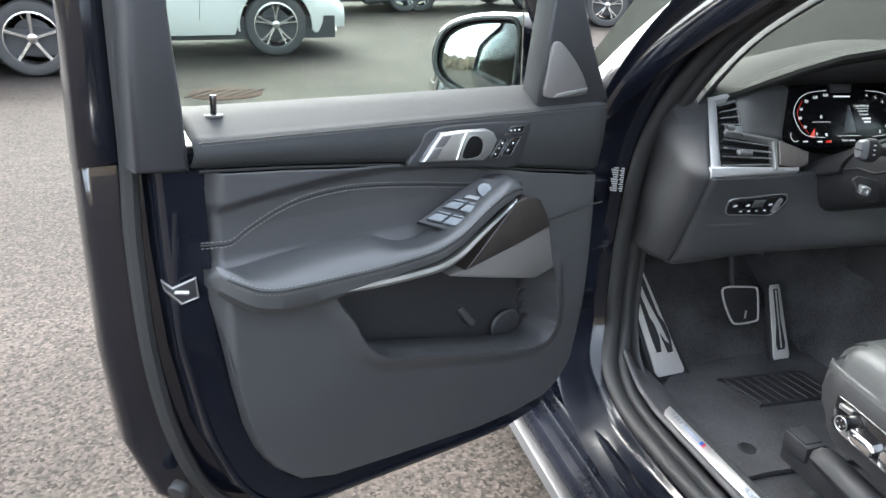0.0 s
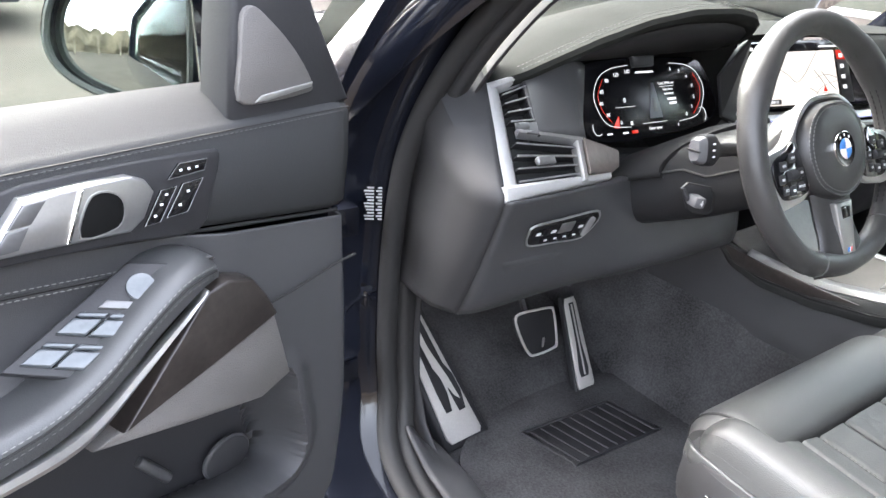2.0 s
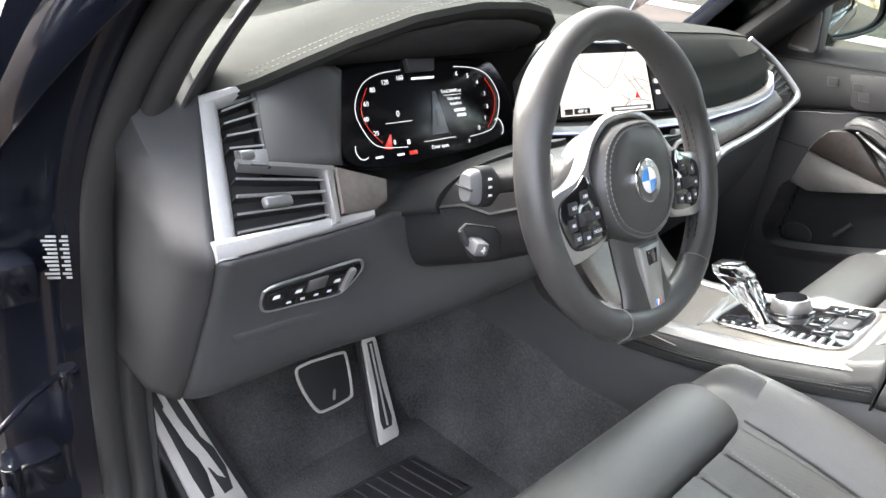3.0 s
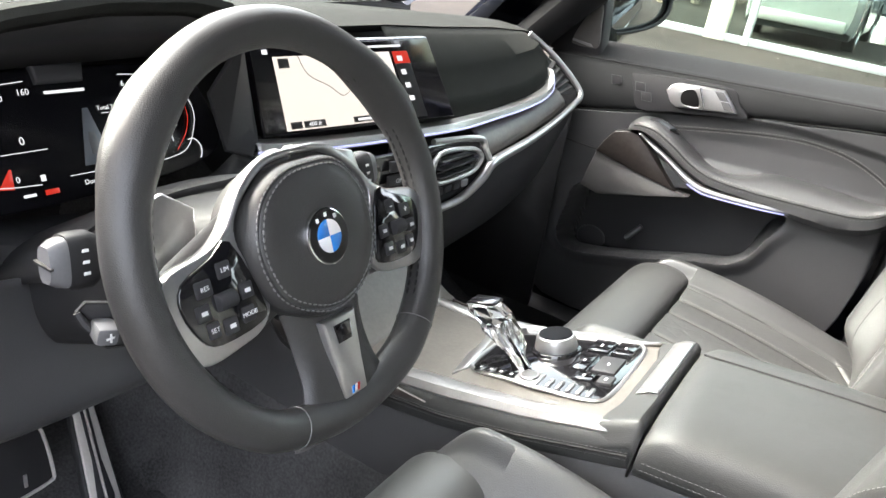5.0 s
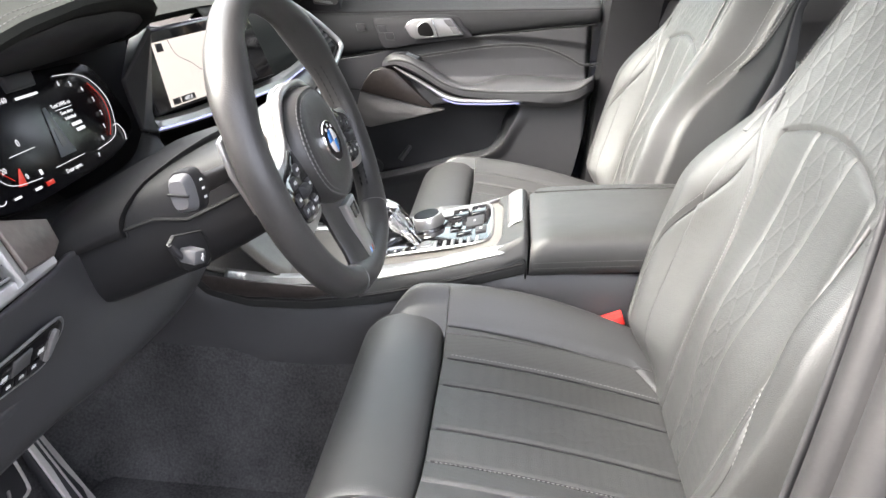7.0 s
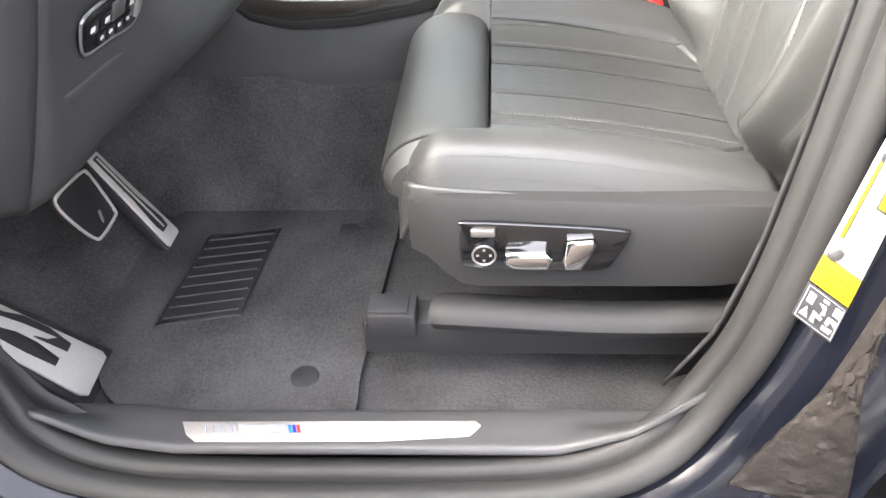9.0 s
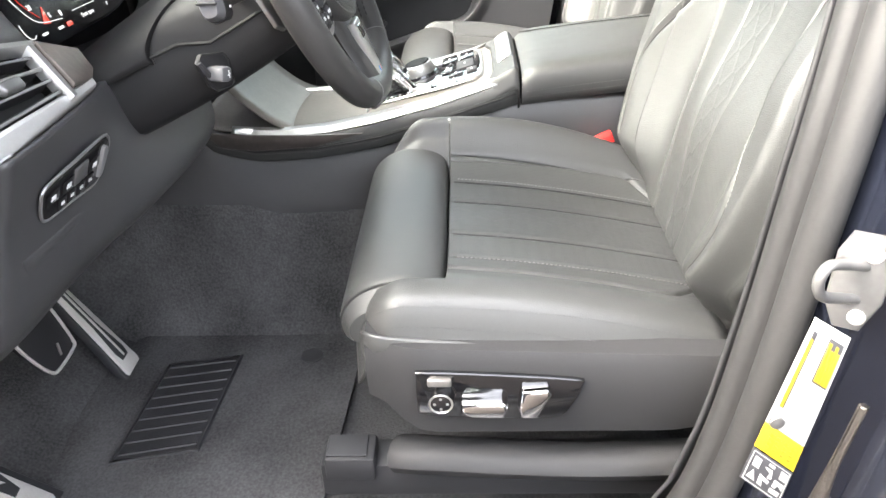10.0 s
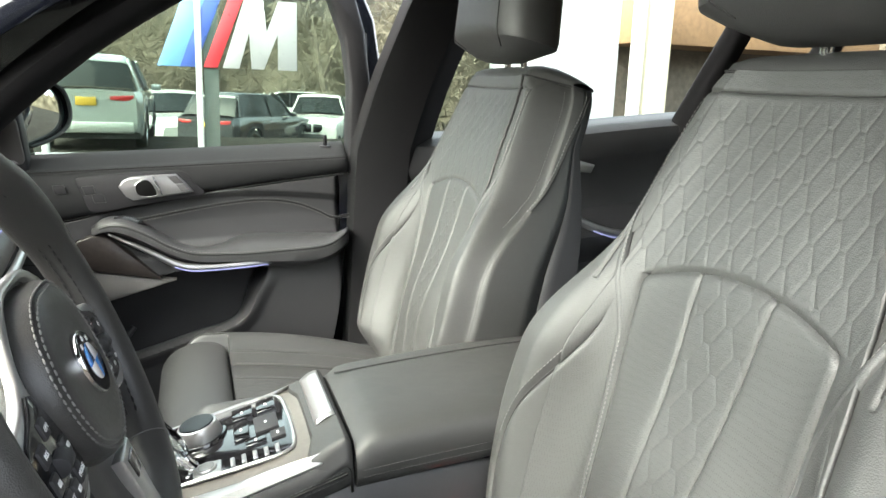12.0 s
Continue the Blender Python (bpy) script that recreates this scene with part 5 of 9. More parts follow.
VOUT = Vector((-0.10, -0.62, 0.55)).normalized()


def lerp3(a, b, f):
    return Vector(a).lerp(Vector(b), f)


def vent_bar(a, b, w0, w1, inward, mat, deep=0.016):
    """A flat-faced bar of the vent's frame: the outer edge from a to b, its face reaching inwards."""
    a, b, n = Vector(a), Vector(b), Vector(inward).normalized()
    rows = []
    for f in np.linspace(0, 1, 7):
        p, w = a.lerp(b, f), w0 + (w1 - w0) * f
        rows.append([p - VOUT * deep, p - VOUT * 0.001, p + n * w * 0.18 + VOUT * 0.0015, p + n * w * 0.75 + VOUT * 0.001, p + n * w - VOUT * 0.003, p + n * (w + 0.003) - VOUT * deep])
    return part("vent_trim", skin(rows, closed=True, ends=True), mat, dashboard, "satin silver vent surround")


vent_bar(VTL + Vector((-0.006, 0.004, 0.004)), VBL + Vector((-0.006, -0.002, -0.006)), 0.021, 0.024, (1, 0.05, -0.1), VENTSILVER)
vent_bar(VTL + Vector((-0.006, 0.006, 0.005)), VTR + Vector((0.003, 0.004, 0.003)), 0.013, 0.009, (0.2, -0.72, -0.68), VENTSILVER)
vent_bar(VBL + Vector((-0.006, -0.002, -0.006)), VBR, 0.020, 0.010, (0, 0.35, 0.9), VENTSILVER)
vent_bar(VML + Vector((0.018, 0, 0.006)), VMR + Vector((0.004, 0, 0.004)), 0.007, 0.007, (0, -0.5, -0.85), SATIN, 0.010)
vent_bar(VMR + Vector((0.004, 0, 0.002)), VIB + Vector((0.006, 0, 0)), 0.012, 0.010, (-1, 0, 0), SATIN, 0.012)
# near-black sheet stands for the shade deep behind the slats
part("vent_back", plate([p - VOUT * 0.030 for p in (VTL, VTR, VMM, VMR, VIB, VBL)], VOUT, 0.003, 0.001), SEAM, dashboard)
part("vent_wall", skin([[p - VOUT * 0.030, p - VOUT * 0.002] for p in (VTR, VMM)]), DARKTRIM, dashboard, solid=0.003)
for k in range(4):
    f = 0.17 + 0.19 * k
    a, b = lerp3(VTL, VML, f) + Vector((0.016, 0, 0)), lerp3(VTR, VMM, f)
    part("vent_slat", plate([a - VOUT * 0.004, b - VOUT * 0.004, b - VOUT * 0.022, a - VOUT * 0.022], (0.2, 0.5, 0.85), 0.0024, 0.001), DARKTRIM, dashboard)
    part("slat_edge", tube([a - VOUT * 0.003, b - VOUT * 0.003], 0.0013, 6), SLAT, dashboard)
for k in range(4):
    f = 0.16 + 0.215 * k
    a, b = lerp3(VML, VBL, f) + Vector((0.018, 0, 0)), lerp3(VMR, VIB, f) + Vector((-0.008, 0, 0))
    part("vent_slat", plate([a - VOUT * 0.004, b - VOUT * 0.004, b - VOUT * 0.022, a - VOUT * 0.022], (0.05, 0.5, 0.85), 0.0026, 0.001), DARKTRIM, dashboard)
    part("slat_edge", tube([a - VOUT * 0.003, b - VOUT * 0.003], 0.0019 if k == 1 else 0.0013, 6), SATIN if k == 1 else SLAT, dashboard)
TH = axes((0, 0, 0), (1, 0.03, -0.1), (0, 0.55, 0.62))
part("vent_thumb", block(lerp3(lerp3(VML, VBL, 0.50), lerp3(VMR, VIB, 0.50), 0.46) + VOUT * 0.004, (0.034, 0.012, 0.010), 0.004, TH, 3), SWITCHGREY, dashboard, "grey vent thumb grip")
part("vent_thumb", rod(lerp3(lerp3(VTL, VML, 0.86), lerp3(VTR, VMM, 0.86), 0.52) - Vector((0.007, 0, 0)), lerp3(lerp3(VTL, VML, 0.86), lerp3(VTR, VMM, 0.86), 0.52) + Vector((0.010, 0, -0.001)), 0.0065, sides=20, bevel=0.002), SWITCHGREY, dashboard, "ribbed vent wheel")
part("vent_end", plate([lerp3(VTL, VML, 0.80) + Vector((0.018, 0, 0)), lerp3(VTR, VMM, 0.80), VMM, VML + Vector((0.018, 0, 0))], VOUT, 0.002, 0.001), SWITCHGREY, dashboard)
part("wood_inlay", plate([VMR + Vector((0.005, 0.001, 0.001)), (-0.500, 0.257, 1.040), (-0.512, 0.240, 1.022), VBR + Vector((0.004, 0.006, 0.004)), VIB + Vector((0.008, 0.004, 0.006))], VOUT, 0.004, 0.002), DASHWOOD, dashboard, "grey-brown wood inlay")
# knee panel and end cap
xs = [-0.741, -0.735, -0.70, -0.62, -0.55, -0.50, -0.44, -0.36, -0.26, -0.16]
top = [(0.240, 1.012), (0.214, 1.014), (0.214, 1.012), (0.219, 1.010), (0.227, 1.008), (0.238, 1.006), (0.255, 0.985), (0.250, 0.97), (0.250, 0.97), (0.270, 0.97)]
mid = [(0.265, 0.95), (0.241, 0.950), (0.237, 0.950), (0.234, 0.948), (0.230, 0.945), (0.230, 0.935), (0.228, 0.92), (0.224, 0.91), (0.225, 0.90), (0.250, 0.89)]
low = [(0.330, 0.82), (0.305, 0.806), (0.290, 0.808), (0.272, 0.822), (0.256, 0.832), (0.240, 0.838), (0.232, 0.840), (0.230, 0.838), (0.240, 0.830), (0.265, 0.81)]
lip = [(0.40, 0.82), (0.40, 0.806), (0.40, 0.806), (0.40, 0.815), (0.40, 0.825), (0.40, 0.83), (0.40, 0.83), (0.40, 0.83), (0.42, 0.82), (0.44, 0.80)]
rows = []
for tr in (top, mid, low, lip):
    rows.append(smooth_line([(x, y, z) for x, (y, z) in zip(xs, tr)], 4))
dense = [list(c) for c in zip(*[smooth_line(c, 6) for c in zip(*rows)])]
part("knee_panel", skin(dense), PLASTIC, dashboard, "dark plastic lower dashboard panel", solid=0.004)
rows = []
for z in (1.165, 1.13, 1.10, 1.06, 1.02, 0.98, 0.92, 0.86, 0.806):
    xv = along([1.02, 1.13, 1.17], [-0.741, -0.683, -0.672], z)
    yv = along([0.806, 0.88, 0.95, 1.015, 1.13, 1.17], [0.306, 0.270, 0.242, 0.216, 0.344, 0.40], z)
    rows.append([(xv, yv, z), (xv - 0.006, yv + 0.006, z), (min(xv - 0.02, -0.746), yv + 0.040, z), (-0.757, yv + 0.09, z - 0.004), (-0.745, max(0.47, yv + 0.10), z - 0.01)])
part("end_cap", skin([list(c) for c in zip(*[smooth_line(c, 4) for c in zip(*rows)])]), SEATSHELL, dashboard, "dark plastic dashboard end cover", solid=0.004)
LN = Vector((0.09, -0.93, -0.36)).normalized()
LO, LX = Vector((-0.683, 0.2365, 0.948)), Vector((1, -0.075, 0.0)).normalized()
LY = LX.cross(LN).normalized()
if LY.z < 0:
    LY = -LY


def on_light(a, b, h=0.0):
    """Across and up the light switch panel, from its left middle."""
    return LO + LX * a + LY * b + LN * h


lightpanel = part("light_switch_panel", plate([on_light(q.x, q.y, 0.0005) for q in smooth_line([(0.0, 0.006, 0), (0.006, 0.019, 0), (0.055, 0.023, 0), (0.104, 0.027, 0), (0.117, 0.023, 0), (0.121, 0.008, 0), (0.108, -0.017, 0), (0.094, -0.023, 0), (0.055, -0.020, 0), (0.013, -0.018, 0), (0.003, -0.010, 0)], 3, True)], LN, 0.005, 0.002), GLOSSBLACK, dashboard, "gloss black light switch panel")
part("panel_rim", tube([on_light(q.x, q.y, 0.0035) for q in smooth_line([(-0.001, 0.006, 0), (0.005, 0.020, 0), (0.055, 0.0245, 0), (0.104, 0.0285, 0), (0.1185, 0.024, 0), (0.1225, 0.008, 0), (0.109, -0.0185, 0), (0.094, -0.0245, 0), (0.055, -0.0215, 0), (0.013, -0.0195, 0), (0.002, -0.011, 0)], 3, True)], 0.0016, 6, True), SLAT, lightpanel)
for k in range(3):
    a = 0.014 + 0.0265 * k + (0.022 if k == 2 else 0)
    part("light_button", plate([on_light(a - 0.010, -0.001, 0.0055), on_light(a + 0.010, 0.0, 0.0055), on_light(a + 0.010, 0.013, 0.0055), on_light(a - 0.010, 0.012, 0.0055)], LN, 0.0012, 0.0005), GLOSSBLACK, lightpanel)
    part("symbol", plate([on_light(a - 0.004, 0.003, 0.0068), on_light(a + 0.004, 0.003, 0.0068), on_light(a + 0.004, 0.008, 0.0068), on_light(a - 0.003, 0.008, 0.0068)], LN, 0.0004, 0.0001), WHITEINK, lightpanel)
for k in range(4):
    a = 0.032 + 0.017 * k
    part("light_button", plate([on_light(a - 0.0075, -0.016, 0.0055), on_light(a + 0.0075, -0.017, 0.0055), on_light(a + 0.0075, -0.004, 0.0055), on_light(a - 0.0075, -0.004, 0.0055)], LN, 0.0012, 0.0005), GLOSSBLACK, lightpanel)
    part("symbol", plate([on_light(a - 0.003, -0.011, 0.0068), on_light(a + 0.003, -0.011, 0.0068), on_light(a + 0.002, -0.0075, 0.0068), on_light(a - 0.003, -0.0075, 0.0068)], LN, 0.0004, 0.0001), WHITEINK, lightpanel)
part("light_button", plate([on_light(0.051, -0.001, 0.0055), on_light(0.074, 0.0, 0.0055), on_light(0.075, 0.018, 0.0055), on_light(0.052, 0.017, 0.0055)], LN, 0.002, 0.0008), SWITCHGREY, lightpanel, "grey automatic light button")
part("dimmer_wheel", plate([on_light(q.x, q.y, 0.0055) for q in smooth_line([(0.098, -0.014, 0), (0.104, -0.010, 0), (0.109, 0.004, 0), (0.110, 0.018, 0), (0.103, 0.019, 0), (0.100, 0.004, 0)], 2, True)], LN, 0.004, 0.0015), SLAT, lightpanel, "ribbed dimmer wheel")
FN = Vector((0.08, -0.86, -0.50)).normalized()
rows = []
for f in np.linspace(0, 1, 14):
    row = []
    for g in np.linspace(0, 1, 18):
        x = (-0.716 + 0.030 * f) + (0.172 - 0.028 * f) * g
        z = 0.912 - 0.085 * f - 0.010 * ((g - 0.5) * 2) ** 4 * f
        knee = along([0.806, 0.84, 0.90, 0.95], [0.285, 0.268, 0.2465, 0.234], z) + along([-0.72, -0.62, -0.53], [0.010, 0.0, -0.006], x)
        rim = min(f, 1 - f, g, 1 - g)
        grip = ease(0.0, 0.10, 0.115 - math.hypot((g - 0.52) * 0.42, (f - 0.42) * 0.55))
        row.append(Vector((x, knee, z)) + FN * (0.0035 * ease(0, 0.07, rim) - 0.001 - 0.012 * grip * ease(0.16, 0.50, f)))
    rows.append(row)
cover = part("fuse_cover", skin(rows), PLASTIC, dashboard, "dark plastic fuse cover with a finger recess", solid=0.002)
# centre screen
S1, S2, S3, S4 = Vector((-0.160, 0.318, 1.168)), Vector((0.142, 0.268, 1.170)), Vector((0.222, 0.248, 1.046)), Vector((-0.132, 0.310, 1.050))
SNORM = (S4 - S1).cross(S2 - S1).normalized()
if SNORM.y > 0:
    SNORM = -SNORM
screen = part("centre_display", plate([S1 - SNORM * 0.012, S2 - SNORM * 0.012, S3 - SNORM * 0.012, S4 - SNORM * 0.012], SNORM, 0.014, 0.003), SCREEN, dashboard, "black glass centre display with a lit map")


def on_screen(a, b, h=0.0):
    p = S4 + (S3 - S4) * a + (S1 - S4) * b + (S2 - S1 - S3 + S4) * a * b
    return p + SNORM * (h + 0.002)


def screen_patch(name, a0, b0, a1, b1, mat, h=0.0004, skew=0.0):
    return part(name, plate([on_screen(a0, b0, h), on_screen(a1, b0, h), on_screen(a1 + skew, b1, h), on_screen(a0 + skew, b1, h)], SNORM, 0.0005, 0.0001), mat, screen)


screen_patch("map_picture", 0.10, 0.05, 0.72, 0.86, MAPGLOW, 0.0002)
screen_patch("menu_column", 0.735, 0.05, 0.83, 0.86, surface("menu_dark", (0.02, 0.02, 0.022), 0.3))
screen_patch("menu_active", 0.735, 0.72, 0.83, 0.86, REDGLOW, 0.001)
ROADS = glow("map_road", (0.28, 0.26, 0.25), 0.06)
for pts in ([(0.22, 0.86), (0.25, 0.66), (0.34, 0.52), (0.40, 0.40), (0.46, 0.50), (0.50, 0.62), (0.58, 0.86)], [(0.50, 0.06), (0.56, 0.25), (0.62, 0.34), (0.72, 0.40)], [(0.52, 0.15), (0.60, 0.22), (0.70, 0.18)], [(0.54, 0.58), (0.60, 0.40), (0.64, 0.20)], [(0.60, 0.55), (0.66, 0.36), (0.70, 0.26)], [(0.55, 0.46), (0.64, 0.50), (0.72, 0.44)], [(0.50, 0.30), (0.56, 0.20), (0.54, 0.10)]):
    part("map_road", tube([on_screen(a, b, 0.0012) for a, b in ([(q.x, q.y) for q in smooth_line([(a, b, 0) for a, b in pts], 4)])], 0.0007, 4), ROADS, screen)
part("map_arrow", plate([on_screen(0.60, 0.24, 0.001), on_screen(0.63, 0.24, 0.001), on_screen(0.615, 0.33, 0.001)], SNORM, 0.001, 0.0001), REDGLOW, screen)
dark_menu = surface("menu_box", (0.03, 0.03, 0.032), 0.3)
screen_patch("scale_box", 0.12, 0.07, 0.17, 0.15, dark_menu, 0.001)
scale_box = screen_patch("scale_box", 0.18, 0.07, 0.28, 0.15, dark_menu, 0.001)
writing("map_scale", "400 ft", 0.009, axes(on_screen(0.23, 0.11, 0.0018), S3 - S4, S1 - S4), INKGLOW, screen)
screen_patch("place_name_box", 0.42, 0.07, 0.70, 0.14, dark_menu, 0.001)
screen_patch("place_name_bar", 0.44, 0.09, 0.67, 0.12, INKGLOW, 0.0016)
screen_patch("search_box", 0.12, 0.74, 0.17, 0.84, dark_menu, 0.001)
for b in (0.78, 0.62, 0.46, 0.30):
    screen_patch("menu_icon", 0.755, b - 0.03, 0.785, b + 0.03, INKGLOW, 0.0016)
screen_patch("status_bar", 0.60, 0.91, 0.80, 0.935, INKGLOW, 0.001)
screen_patch("home_icon", 0.055, 0.89, 0.080, 0.94, INKGLOW, 0.001)
# ambient strip and lower silver strip on the passenger's half
amb = [(-0.150, 0.306, 1.040), (-0.05, 0.285, 1.034), (0.10, 0.262, 1.030), (0.24, 0.245, 1.028), (0.36, 0.250, 1.026), (0.47, 0.250, 1.029), (0.55, 0.250, 1.038), (0.595, 0.256, 1.051), (0.618, 0.272, 1.072)]
rows = []
for p in smooth_line(amb, 6):
    rows.append([p + Vector((0, 0.010, 0.010)), p + Vector((0, -0.004, 0.007)), p + Vector((0, -0.007, -0.001)), p + Vector((0, -0.002, -0.009)), p + Vector((0, 0.010, -0.010))])
strip = part("ambient_strip", skin(rows), SATIN, dashboard, "satin silver strip with an ambient light line", solid=0.002)
part("light_line", tube([p + Vector((0, -0.0065, -0.003)) for p in smooth_line(amb, 6)], 0.0022, 6), BLUEGLOW, strip, "bluish ambient light line")
lowstrip = [(0.15, 0.222, 0.905), (0.22, 0.212, 0.915), (0.270, 0.206, 0.940), (0.300, 0.206, 0.962), (0.36, 0.212, 0.966), (0.46, 0.216, 0.974), (0.56, 0.219, 0.991), (0.64, 0.221, 1.013), (0.680, 0.223, 1.032), (0.682, 0.250, 1.060), (0.660, 0.295, 1.102), (0.624, 0.338, 1.137)]
part("lower_strip", tube(smooth_line(lowstrip, 6), [0.006 + 0.003 * math.sin(math.pi * min(1, i / 40)) for i in range(len(smooth_line(lowstrip, 6)))], 10), SATIN, dashboard, "satin silver trim strip")
part("strip_branch", tube(smooth_line([(0.300, 0.206, 0.962), (0.29, 0.216, 0.985), (0.275, 0.225, 1.006), (0.16, 0.240, 1.014)], 5), 0.006, 8), SATIN, dashboard)
# decor panel between the strips, padded panel above
rows = []
for i in range(31):
    f = i / 30
    x = 0.29 + 0.335 * f
    a = Vector((x, along([0.24, 0.36, 0.5, 0.6, 0.64], [0.249, 0.250, 0.252, 0.260, 0.268], x), along([0.24, 0.36, 0.5, 0.6, 0.64], [1.018, 1.016, 1.022, 1.042, 1.056], x)))
    b = Vector((x + 0.01, along([0.3, 0.46, 0.56, 0.64], [0.214, 0.222, 0.225, 0.228], x), along([0.3, 0.46, 0.56, 0.64], [0.968, 0.980, 0.997, 1.018], x)))
    rows.append([a + Vector((0, 0.006, 0)), a.lerp(b, 0.3) + Vector((0, -0.002, 0)), a.lerp(b, 0.7) + Vector((0, -0.002, 0)), b + Vector((0, 0.006, 0))])
part("decor_panel", skin(rows), DASHWOOD, dashboard, "dark grey decor panel", solid=0.003)
rows = []
for i in range(51):
    x = 0.14 + 0.49 * i / 50
    t = Vector((x, along(EDGE_X, EDGE_Y, x) + 0.004, along(EDGE_X, EDGE_Z, x) - 0.001))
    b = Vector((x, along([0.1, 0.24, 0.36, 0.5, 0.59, 0.63], [0.28, 0.255, 0.256, 0.258, 0.266, 0.285], x), along([0.1, 0.24, 0.36, 0.5, 0.59, 0.63], [1.04, 1.036, 1.035, 1.042, 1.062, 1.085], x)))
    rows.append([t, t.lerp(b, 0.12) + Vector((0, -0.003, 0.003)), t.lerp(b, 0.45) + Vector((0, -0.010, 0.010)), t.lerp(b, 0.52) + Vector((0, -0.006, 0.008)), t.lerp(b, 0.8) + Vector((0, -0.004, 0.006)), b])
part("padded_panel", skin(rows), DASHHIDE, dashboard, "black leather passenger dashboard pad", solid=0.003)
rows = [smooth_line(r, 5) for r in ([(0.14, 0.235, 0.90), (0.25, 0.222, 0.915), (0.31, 0.218, 0.955), (0.48, 0.235, 0.965), (0.6, 0.24, 0.985), (0.74, 0.25, 1.02)], [(0.14, 0.26, 0.85), (0.25, 0.235, 0.86), (0.33, 0.232, 0.88), (0.48, 0.242, 0.89), (0.6, 0.25, 0.90), (0.74, 0.28, 0.92)], [(0.14, 0.32, 0.78), (0.25, 0.30, 0.76), (0.33, 0.30, 0.76), (0.48, 0.31, 0.76), (0.6, 0.32, 0.77), (0.74, 0.34, 0.78)], [(0.14, 0.50, 0.72), (0.25, 0.52, 0.72), (0.33, 0.52, 0.72), (0.48, 0.52, 0.72), (0.6, 0.52, 0.72), (0.74, 0.52, 0.72)])]
part("glovebox", skin([list(c) for c in zip(*[smooth_line(c, 5) for c in zip(*rows)])]), DARKTRIM, dashboard, "dark plastic glovebox front", solid=0.004)
# passenger's outer vent
part("vent_back", plate([(0.632, 0.335, 1.128), (0.672, 0.265, 1.060), (0.672, 0.238, 1.030), (0.615, 0.262, 1.03), (0.612, 0.290, 1.075)], (-0.45, -0.85, 0.2), 0.003, 0.001), DARKTRIM, dashboard)
for k in range(5):
    f = 0.1 + 0.19 * k
    a, b = lerp3((0.616, 0.278, 1.074), (0.632, 0.242, 1.026), f), lerp3((0.656, 0.288, 1.092), (0.676, 0.234, 1.036), f)
    part("vent_slat", plate([a, b, b + Vector((0.01, 0.02, 0.002)), a + Vector((0.01, 0.02, 0.002))], (0, -0.1, 1), 0.003, 0.001), DARKTRIM, dashboard)
# centre vents and controls
part("centre_panel", plate([(-0.15, 0.262, 1.020), (0.27, 0.228, 1.010), (0.30, 0.214, 0.965), (0.26, 0.216, 0.930), (0.14, 0.235, 0.895), (-0.12, 0.27, 0.895), (-0.17, 0.28, 0.96)], (-0.08, -0.97, 0.15), 0.004, 0.003), GLOSSBLACK, dashboard)
part("centre_vent_surround", tube(smooth_line([(0.155, 0.224, 1.000), (0.235, 0.216, 0.998), (0.268, 0.211, 0.982), (0.256, 0.211, 0.962), (0.22, 0.213, 0.956), (0.150, 0.222, 0.956)], 4, True), 0.0042, 8, True), SATIN, dashboard)
for k in range(3):
    z = 0.990 - 0.013 * k
    part("vent_slat", block((0.205, 0.218, z), (0.10, 0.012, 0.0035), 0.001), DARKTRIM, dashboard)
part("hazard_button", plate([(0.045, 0.236, 0.990), (0.090, 0.233, 0.988), (0.090, 0.235, 1.004), (0.045, 0.239, 1.006)], (-0.05, -0.98, 0.15), 0.005, 0.001), DARKTRIM, dashboard)
part("hazard_symbol", plate([(0.060, 0.231, 0.993), (0.076, 0.230, 0.992), (0.068, 0.231, 1.003)], (-0.05, -0.98, 0.15), 0.0015, 0.0002), REDGLOW, dashboard)
off_key = part("climate_button", plate([(0.045, 0.238, 0.968), (0.088, 0.234, 0.966), (0.088, 0.236, 0.982), (0.045, 0.240, 0.984)], (-0.05, -0.98, 0.15), 0.005, 0.001), DARKTRIM, dashboard)
writing("button_text", "OFF", 0.010, axes((0.067, 0.2312, 0.975), (1, -0.06, 0), (0, 0.1, 1)), WHITEINK, off_key)
for k in range(4):
    part("climate_button", block((0.165 + 0.024 * k, 0.222 - 0.001 * k, 0.938), (0.019, 0.008, 0.012), 0.002), SATIN if k == 3 else DARKTRIM, dashboard)

# ---- steering wheel and column ----
STALKGREY = surface("grey_plastic", (0.10, 0.10, 0.104), 0.40, metal=0.0, grain=500, var=0.1, wide=20)

steering = thing("steering_wheel", (-0.367, 0.022, 0.93), "black leather sports steering wheel with silver spokes", "steering wheel")
RAKE = radians(23.4)
WC = Vector((-0.367, 0.022, 1.096))
WN = Vector((0, -math.cos(RAKE), math.sin(RAKE)))
WY = Vector((0, math.sin(RAKE), math.cos(RAKE)))
WX = Vector((1, 0, 0))


def on_wheel(a, b, h=0.0):
    return WC + WX * a + WY * b + WN * h


RIM = 0.1612
rows = []
for i in range(120):
    q = 2 * math.pi * i / 120
    flat = 0.006 * ease(0.82, 1.0, -math.sin(q))
    thumb = 0.0030 * (math.exp(-((math.cos(q - radians(38)) - 1) / 0.03) ** 2) + math.exp(-((math.cos(q - radians(142)) - 1) / 0.03) ** 2))
    c = on_wheel((RIM) * math.cos(q), (RIM - flat) * math.sin(q))
    o = (WX * math.cos(q) + WY * math.sin(q))
    r = 0.0165 + thumb
    rows.append([c + o * (r * math.cos(k * math.pi / 8)) + WN * (r * 1.08 * math.sin(k * math.pi / 8)) for k in range(16)])
